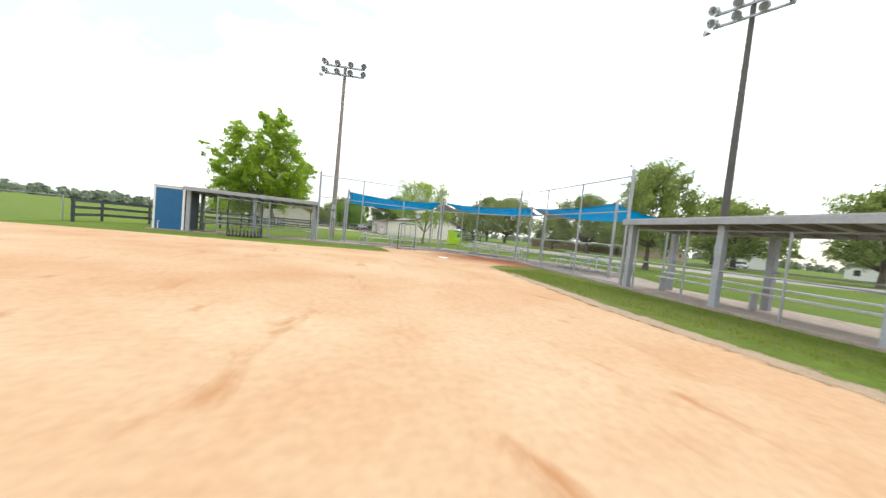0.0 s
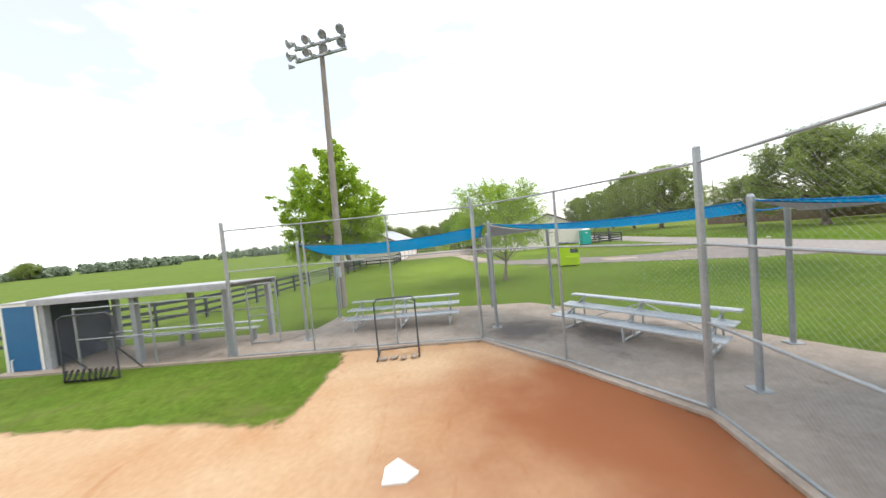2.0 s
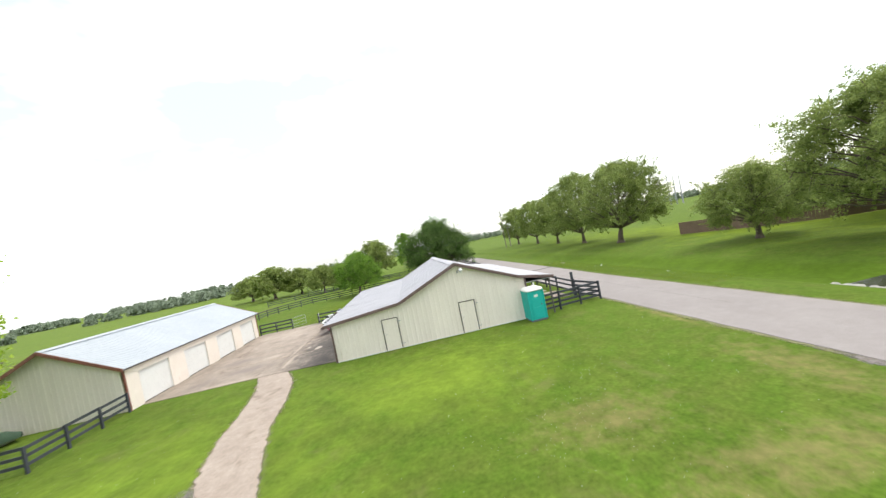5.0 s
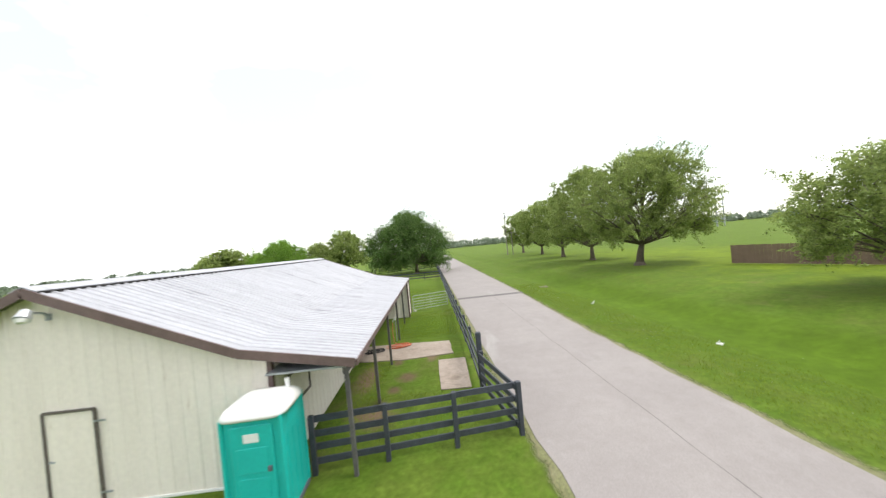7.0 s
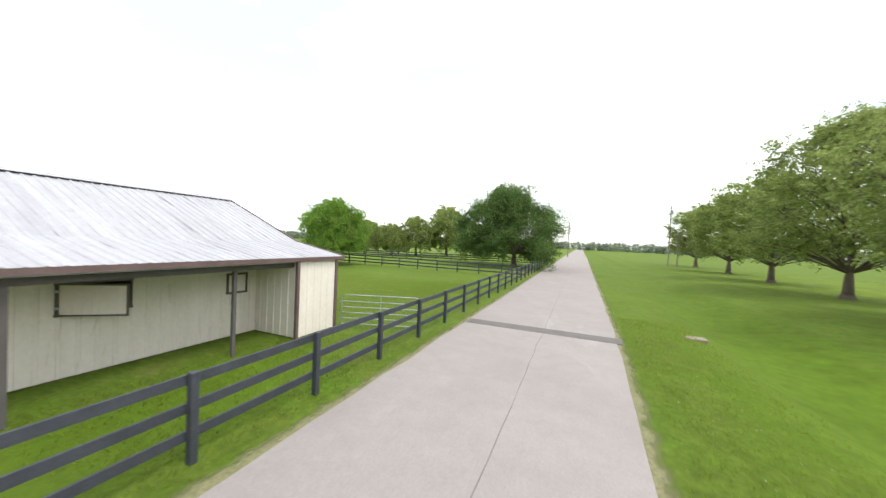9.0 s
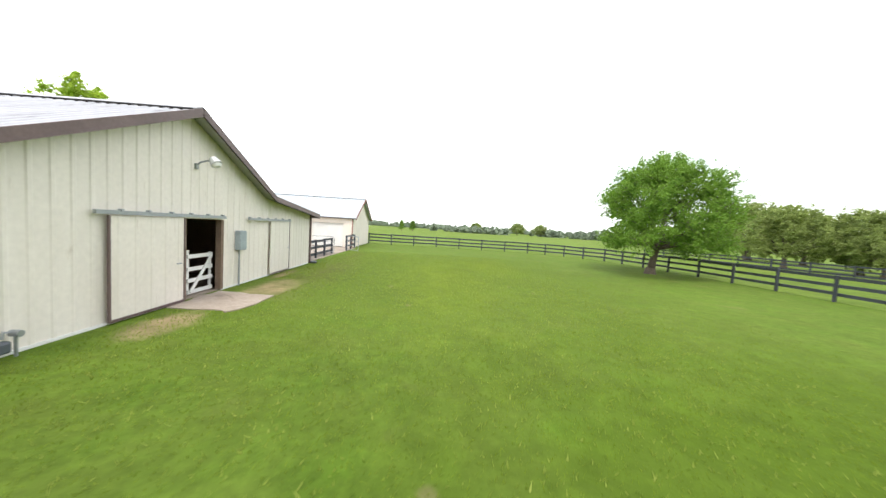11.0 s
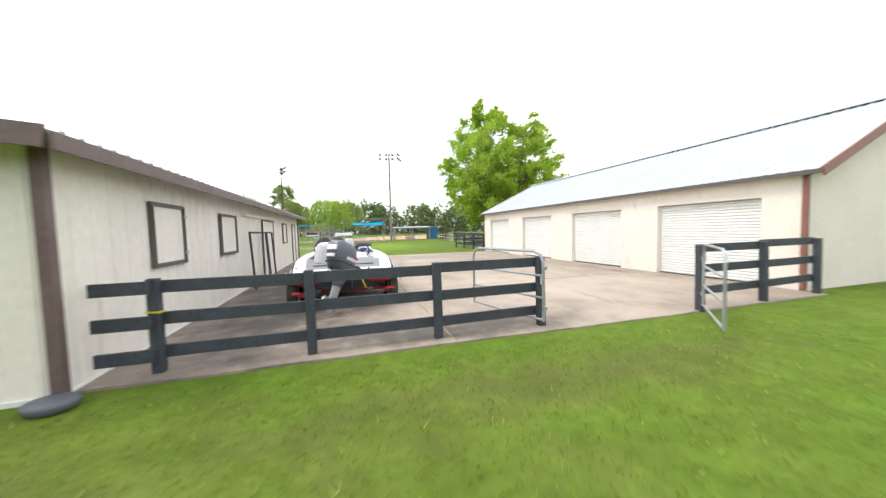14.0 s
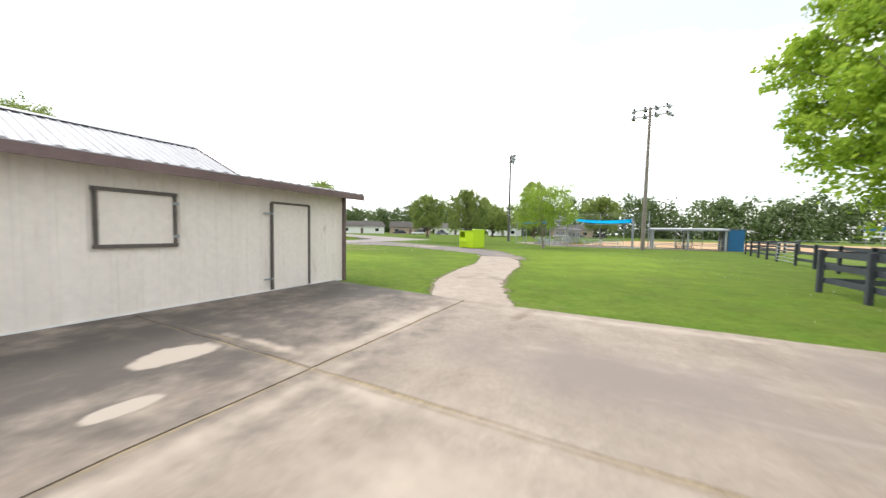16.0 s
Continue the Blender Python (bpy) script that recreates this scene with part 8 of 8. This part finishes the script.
# ---- hoses and small things by the barn ----
def hose(x, y, material, label, seed, r=0.42, loops=6):
    h = bmesh.new()
    rg = random.Random(seed)
    pts = []
    for k in range(loops * 18):
        a = k * math.tau / 18
        q = r * (0.75 + 0.25 * math.sin(k * 0.11 + seed) + 0.12 * math.sin(a * 2 + k * 0.05))
        pts.append((q * math.cos(a) * 1.25 + 0.12 * math.sin(k * 0.07), q * math.sin(a) * 0.8 + 0.10 * math.cos(k * 0.09), 0.05 + 0.012 * (k // 18) + 0.006 * rg.random()))
    tube(h, pts, 0.016, 6)
    o = part("garden_hose", h, material, smooth=True)
    o.matrix_basis = pose(x, y, 0, 0, 0, 25)
    return tagged(o, label, "hose", "garden hoses")


hose(14.7, 8.85, M_HOSEO, "coiled orange garden hose on the wash pad", 1)
hose(13.55, 8.4, M_RUBBER, "coiled black garden hose on the wash pad", 2, 0.38, 5)
tap = thing("yard_hydrant", 14.42, 10.05, 0, 0, "white and red yard tap on the lean-to post", "tap")
part("pipe", tubem([(0, 0, 0), (0, 0, 1.15)], 0.022, 8), M_GALV, tap)
part("head", tubem([(0, 0, 1.1), (0, -0.02, 1.28)], 0.045, 8, 0.03), M_WHITE, tap, "white tap head")
part("spout", tubem([(0, -0.02, 1.14), (-0.1, -0.1, 1.14), (-0.12, -0.13, 1.05)], 0.018, 6), M_GALV, tap)
part("riser_hose", tubem([(-0.12, -0.13, 1.05), (-0.16, -0.2, 0.6), (-0.1, -0.45, 0.1), (0.1, -0.8, 0.05)], 0.015, 6), M_HOSEO, tap, "orange hose end")
for x, y, s, t, lab in ((-0.22, 17.62, 0.30, 0, "black rubber feed pan against the barn corner"), (15.05, 17.75, 0.16, 40, "pale stone at the barn corner")):
    bm = bmesh.new()
    if s > 0.2:
        loft(bm, [[(q * math.cos(a) * 1.2, q * math.sin(a), z) for a in [j * math.tau / 18 for j in range(18)]] for z, q in ((0.0, 0.12), (0.02, 0.15), (0.07, 0.165), (0.10, 0.15), (0.105, 0.09))], True, True)
        o = part("feed_pan", bm, M_LID, smooth=True)
        tagged(o, lab, "pan")
    else:
        bmesh.ops.create_icosphere(bm, subdivisions=2, radius=s)
        for v in bm.verts:
            v.co *= 1 + 0.3 * noise.noise(v.co * 9)
            v.co.z *= 0.6
        o = part("stone", bm, M_ROCK)
        tagged(o, lab, "stone")
    o.matrix_basis = pose(x, y, 0.0, 0, 0, t)

# ---- beyond the lane: board fence, houses, vehicles, poles ----
def plank_fence(points, h, label):
    x0, y0 = points[0]
    f = thing("plank_fence", x0, y0, 0, 0, label, "fence")
    pm = finish(boxm(-0.075, -0.012, 0.05, 0.075, 0.012, h), "plank", M_WOODF)
    for (ax, ay), (bx, by) in zip(points, points[1:]):
        d = math.hypot(bx - ax, by - ay)
        a = math.degrees(math.atan2(by - ay, bx - ax))
        k = int(d / 0.155)
        for i in range(k):
            s = (i + 0.5) / k
            piece("plank", pm, f, pose(ax + (bx - ax) * s - x0, ay + (by - ay) * s - y0, 0.012 * math.sin(i * 5.3), 0, 0.4 * math.sin(i * 3.1), a))
        for z in (0.4, 1.5):
            bm = bmesh.new()
            beam(bm, (ax - x0, ay - y0, z), (bx - x0, by - y0, z), 0.09, 0.09)
            part("rail", bm, M_WOODF, f)
    return f


plank_fence([(47.5, 25.3), (50.6, 16.3), (54.5, 10.6), (64, 6.5)], 1.9, "weathered brown board fence round the house lots")


def house(x, y, turn, w, d, h, roof_h, wall, label):
    hs = thing("house", x, y, 0, turn, label, "house", "far houses")
    part("wall", boxm(-w / 2, -d / 2, 0, w / 2, d / 2, h), wall, hs)
    for s in (-1, 1):
        bm = bmesh.new()
        p = [(-w / 2 - 0.4, s * (d / 2 + 0.4), h - 0.1), (w / 2 + 0.4, s * (d / 2 + 0.4), h - 0.1), (w / 2 + 0.4, 0, h + roof_h), (-w / 2 - 0.4, 0, h + roof_h)]
        vs = [bm.verts.new(q) for q in p]
        bm.faces.new(vs)
        bmesh.ops.solidify(bm, geom=bm.faces[:], thickness=0.15)
        part("roof", bm, M_SHING, hs, "grey shingle roof")
        bm = bmesh.new()
        vs = [bm.verts.new(q) for q in ((s * (w / 2 - 0.02), -d / 2, h), (s * (w / 2 - 0.02), d / 2, h), (s * (w / 2 - 0.02), 0, h + roof_h))]
        bm.faces.new(vs)
        bmesh.ops.solidify(bm, geom=bm.faces[:], thickness=0.1)
        part("gable", bm, wall, hs)
    for i in range(3):
        for s in (-1, 1):
            wx = -w / 3 + i * w / 3
            if i == 1:
                part("door", boxm(wx - 0.5, s * d / 2 - 0.03, 0.05, wx + 0.5, s * d / 2 + 0.03, 2.1), M_BROWN, hs)
            else:
                win = part("window", boxm(wx - 0.7, s * d / 2 - 0.04, 0.9, wx + 0.7, s * d / 2 + 0.04, 2.1), M_GLASS, hs, "dark window pane")
                part("window_frame", boxm(wx - 0.78, s * d / 2 - 0.035, 2.1, wx + 0.78, s * d / 2 + 0.06, 2.2), M_WHITE, win)
    return hs


for x, y, a, w, d, h, r, m, lab in ((92, -4, 20, 16, 10, 2.9, 2.2, M_WHITE, "low white house with a grey shingle roof"), (84, 14, 15, 14, 9, 2.9, 2.4, M_BRICK, "tan brick house with a grey shingle roof"),
                                    (100, -28, 60, 16, 10, 2.9, 2.2, M_WHITE, "low white house with a grey shingle roof"), (86, -98, 50, 18, 10, 2.8, 2.2, M_WHITE, "low white house with a grey shingle roof"),
                                    (70, -112, 30, 17, 10, 2.8, 2.4, M_BRICK, "tan brick house with a grey shingle roof"), (54, -124, 20, 18, 10, 2.8, 2.2, M_WHITE, "low white house with a grey shingle roof"),
                                    (33, -127, 5, 12, 9, 3.3, 2.3, M_WHITE, "pale gabled building behind the ball field"), (8, -140, 0, 16, 9, 2.9, 2.2, M_BRICK, "tan brick house with a grey shingle roof")):
    house(x, y, a, w, d, h, r, m, lab)


def vehicle(x, y, turn, paint, label, tall=1.55, length=4.7):
    """A parked car: body shell, glasshouse, wheels, lamps."""
    c = thing("car", x, y, 0, turn, label, "car", "parked vehicles")
    L, W = length, 1.85
    bm = bmesh.new()
    prof = [(-L / 2, 0.45, 0.72), (-L / 2 + 0.15, 0.35, 0.88), (-L / 4, 0.33, 0.95), (L / 4, 0.33, 0.95), (L / 2 - 0.2, 0.35, 0.80), (L / 2, 0.42, 0.62)]
    loft(bm, [[(px, -W / 2, z0 + 0.1), (px, -W / 2 + 0.05, z0), (px, W / 2 - 0.05, z0), (px, W / 2, z0 + 0.1), (px, W / 2, z1 - 0.12), (px, W / 2 - 0.1, z1), (px, -W / 2 + 0.1, z1), (px, -W / 2, z1 - 0.12)] for px, z0, z1 in prof], True, True)
    part("body", bm, paint, c, smooth=True)
    bm = bmesh.new()
    loft(bm, [[(px, -W / 2 + i, 0.9), (px + dx, -W / 2 + i + 0.14, tall), (px + dx, W / 2 - i - 0.14, tall), (px, W / 2 - i, 0.9)] for px, dx, i in ((-L * 0.40, 0.25, 0.08), (-L * 0.1, 0, 0.06), (L * 0.12, -0.1, 0.06), (L * 0.26, -0.6, 0.08))], True, True)
    part("glasshouse", bm, M_GLASS, c, "dark windows")
    part("roof", boxm(-L * 0.33, -W / 2 + 0.2, tall - 0.02, L * 0.1, W / 2 - 0.2, tall + 0.04, bevel=0.02), paint, c)
    for px in (-L * 0.31, L * 0.31):
        for s in (-1, 1):
            w = thing("wheel")
            w.parent = c
            wheel(w, px, s * (W / 2 - 0.1), 0.34, 0.34, 0.22)
    for s in (-1, 1):
        part("headlight", boxm(L / 2 - 0.08, s * 0.65 - 0.18, 0.58, L / 2 + 0.01, s * 0.65 + 0.18, 0.7), M_WHITE, c)
        part("tail_light", boxm(-L / 2 - 0.01, s * 0.7 - 0.15, 0.62, -L / 2 + 0.1, s * 0.7 + 0.15, 0.8), M_LAMPR, c)
    return c


for x, y, a, m, lab, tall in ((79, -9, 70, M_CARW, "white car parked by the house", 1.5), (62, -92, 30, M_CARK, "black car parked before the houses", 1.5), (56, -95, 20, M_CARW, "white van parked before the houses", 1.95), (48, -99, 200, M_CARG, "grey car parked before the houses", 1.5),
                              (10, -118, 10, M_CARW, "white van parked beyond the ball field", 1.9), (4, -119, 190, M_CARG, "grey car parked beyond the ball field", 1.5), (-3, -118, 5, M_CARK, "black car parked beyond the ball field", 1.6), (40, -101, 15, M_CARW, "white car parked before the houses", 1.5)):
    vehicle(x, y, a, m, lab, tall)


def utility_pole(x, y, h, label, box_on=False, turn=0):
    p = thing("utility_pole", x, y, 0, turn, label, "pole", "utility poles")
    part("pole", tubem([(0, 0, -0.2), (0, 0, h)], 0.16, 10, 0.1), M_POLE, p)
    part("crossarm", boxm(-0.9, -0.06, h - 0.6, 0.9, 0.06, h - 0.48), M_POLE, p)
    for xx in (-0.8, -0.3, 0.3, 0.8):
        part("insulator", tubem([(xx, 0, h - 0.48), (xx, 0, h - 0.3)], 0.05, 6, 0.03), M_WHITE, p)
    if box_on:
        part("transformer", tubem([(0.3, 0, h - 2.0), (0.3, 0, h - 1.1)], 0.22, 12), M_GALV, p)
    return p


utility_pole(41.2, 95.5, 13.6, "timber utility pole beside the lane", True, 10)
utility_pole(42.8, 95.0, 7.4, "short timber pole with a meter box", False, 10)
utility_pole(19.4, 118, 11.0, "timber utility pole beside the lane", False, 5)


def mast(x, y, h):
    p = thing("transmission_pole", x, y, 0, 20, "tall slim steel transmission pole", "pole", "transmission poles")
    part("pole", tubem([(0, 0, 0), (0, 0, h)], 0.5, 8, 0.22), M_GALV, p)
    for z in (h - 2, h - 5, h - 8):
        part("arm", tubem([(0, 0, z), (2.4, 0, z + 0.4)], 0.12, 6, 0.06), M_GALV, p)


for x, y, h in ((185, 209, 30), (199, 197, 23), (202, 195, 22.5), (204.5, 192.5, 22), (104, 253, 21), (107.5, 252, 20)):
    mast(x, y, h)
sb = thing("scoreboard", -64.3, -113, 0, 30, "white and blue scoreboard on two posts", "scoreboard")
for xx in (-2.2, 2.2):
    part("post", tubem([(xx, 0, 0), (xx, 0, 2.2)], 0.09, 8), M_GALV, sb)
part("panel", boxm(-2.9, -0.12, 1.9, 2.9, 0.12, 3.4, bevel=0.02), M_WHITE, sb)
part("header", boxm(-2.9, -0.16, 3.4, 2.9, 0.16, 4.5, bevel=0.02), M_BLUE, sb, "blue header board")
for i in range(4):
    part("score_window", boxm(-2.3 + i * 1.25, 0.12, 2.3, -1.5 + i * 1.25, 0.14, 3.0), M_DARK, sb, "dark score window")

# covered skiff by the sycamore
sk = thing("covered_skiff", -19.0, -1.3, 0, 20, "small skiff under a dark green cover on the grass", "boat")
bm = bmesh.new()
loft(bm, [[(xx, w * math.cos(a), 0.25 + hh * math.sin(a)) for a in [math.pi * j / 10 for j in range(11)]] for xx, w, hh in ((-1.7, 0.3, 0.2), (-1.5, 0.7, 0.45), (0, 0.8, 0.6), (1.2, 0.6, 0.5), (1.9, 0.08, 0.25))], False)
part("cover", bm, mat("dark_green_canvas", (0.05, 0.10, 0.06), 0.8, scale=0.4, bump=0.3, bscale=0.1), sk, smooth=True)
bm = bmesh.new()
loft(bm, [[(xx, w * math.cos(a), 0.27 - hh * math.sin(a)) for a in [math.pi * j / 8 for j in range(9)]] for xx, w, hh in ((-1.7, 0.62, 0.22), (0, 0.74, 0.25), (1.2, 0.55, 0.22), (1.85, 0.06, 0.05))], False)
part("hull", bm, M_GALV, sk, smooth=True)

# culvert with rubble and standing water in the ditch
tagged(part("ditch_water", boxm(27.6, -11.5, -1.2, 31.6, -5.6, -0.62), M_WATER), "dark standing water in the roadside ditch", "water", kind="structure")
rg = random.Random(12)
for i in range(22):
    bm = bmesh.new()
    bmesh.ops.create_icosphere(bm, subdivisions=2, radius=0.16 + 0.3 * rg.random())
    o = Vector((rg.random() * 9, rg.random() * 9, 0))
    for v in bm.verts:
        v.co *= 1 + 0.35 * noise.noise(v.co * 4 + o)
        v.co.z *= 0.55
    k = part("rubble", bm, M_ROCK)
    y = -11.0 + rg.random() * 5.6
    x = 27.8 + rg.random() * 1.4
    k.matrix_basis = pose(x, y, ground_profile(x) + 0.02, 0, 0, rg.random() * 360)
    tagged(k, "pale broken concrete rubble at the ditch culvert", "rubble", "ditch rubble")
for x, y in ((27.2, 24.0),):
    tagged(part("drain_slab", boxm(x - 0.35, y - 0.25, ground_profile(x) - 0.1, x + 0.35, y + 0.25, ground_profile(x) + 0.05 + 0.02 * (y > 23.8), bevel=0.02), M_CONC), "small concrete drain slab in the verge", "slab", "drain slabs")
for x, y, sx in ((28.2, 5.9, 0.16), (27.2, 14.5, 0.1)):
    bm = bmesh.new()
    loft(bm, [[(sx * u, (0.28 * math.sin(j * 1.1 + u * 3) + 0.2 * j - 0.5) * sx, 0.03 + 0.05 * abs(math.sin(j + u * 4))) for j in range(6)] for u in (-1, -0.6, -0.2, 0.2, 0.6, 1)])
    bmesh.ops.solidify(bm, geom=bm.faces[:], thickness=0.012)
    o = part("litter", bm, M_WHITE)
    o.matrix_basis = pose(x, y, ground_profile(x), 0, 0, 30)
    tagged(o, "crumpled pale plastic sheet on the grass", "litter", "litter")


# ---- grass blades, weeds and clover ----
def blades(name, areas, density, h, label, material, seed, w=0.006, skip=(), soft=0.5):
    rng = np.random.default_rng(seed)
    vs = []
    for x0, y0, x1, y1 in areas:
        n = int((x1 - x0) * (y1 - y0) * density)
        p = np.stack([x0 + (x1 - x0) * rng.random(n), y0 + (y1 - y0) * rng.random(n), np.zeros(n)], 1)
        keep = np.ones(n, bool)
        for a, b, c, d in skip:
            keep &= ~((p[:, 0] > a) & (p[:, 0] < c) & (p[:, 1] > b) & (p[:, 1] < d))
        feather = np.minimum(np.minimum(p[:, 0] - x0, x1 - p[:, 0]), np.minimum(p[:, 1] - y0 + 9 * (y0 > 17), y1 - p[:, 1]))
        keep &= rng.random(n) < feather / soft
        p = p[keep]
        n = len(p)
        a = rng.random(n) * math.tau
        hh = h * (0.4 + 0.9 * rng.random(n))
        lean = rng.normal(size=(n, 2)) * 0.45
        side = np.stack([np.cos(a), np.sin(a), np.zeros(n)], 1) * (w * (0.7 + 0.6 * rng.random(n)))[:, None]
        tip = p + np.stack([lean[:, 0] * hh, lean[:, 1] * hh, hh], 1)
        vs.append(np.stack([p - side, p + side, tip], 1).reshape(-1, 3))
    v = np.concatenate(vs)
    ob = new(name, mesh_np(name, v, np.arange(len(v)).reshape(-1, 3), material))
    return tagged(ob, label, "grass", kind="stuff")


blades("lawn_blades", ((-10.0, 17.6, 17.6, 33.0),), 330, 0.032, "short mown grass blades behind the barn", M_BLADE, 71, 0.006, ((7.3, 17.4, 9.2, 19.0), (4.8, 17.4, 7.5, 19.2), (0.5, 24.0, 1.2, 24.4)), 5.0)
blades("lawn_tufts", ((-10.0, 17.8, 17.4, 30.0),), 70, 0.05, "longer pale and dark grass tufts behind the barn", M_TUFT, 74, 0.009, ((7.3, 17.4, 9.2, 19.0), (4.8, 17.4, 7.5, 19.2)), 1.4)
blades("lane_blades", ((13.2, 0.6, 17.7, 7.3), (14.0, 9.9, 18.4, 17.3), (24.2, -2.0, 27.5, 26.0)), 260, 0.06, "grass blades beside the lane", M_BLADE, 72, 0.009, ((14.5, 3.6, 17.5, 7.4),))
blades("infield_edge_blades", ((-4.0, -56.0, -1.3, -44.6), (-0.9, -44.2, -0.7, -43.4)), 420, 0.05, "grass blades beside the dugout", M_BLADE, 73, 0.008)
rng = np.random.default_rng(81)
cv = []
for cx, cy, sx, sy, n in ((12, -8, 3.0, 3.0, 420), (9, -12, 2.0, 1.5, 200), (9, -28, 4, 2, 260), (25.8, 8, 0.7, 6, 120), (25.6, 20, 0.6, 6, 80), (-9, -16, 3, 2, 260), (-8, -8, 3, 3, 160)):
    cv.append(np.stack([cx + sx * rng.normal(size=n), cy + sy * rng.normal(size=n), 0.05 + 0.04 * rng.random(n)], 1))
cv = np.concatenate(cv)
cv = cv[~((cv[:, 0] > 18.4) & (cv[:, 0] < 24.4)) & ~((cv[:, 0] > -0.2) & (cv[:, 0] < 15) & (cv[:, 1] > -0.2) & (cv[:, 1] < 17.6))]
v, f = leaf_mesh(cv, np.full(len(cv), 0.006), 0.012, 3, rng)
tagged(new("clover_flowers", mesh_np("clover_flowers", v, f, M_WHITE)), "scattered white clover flowers in the lawn", "flowers", kind="stuff")
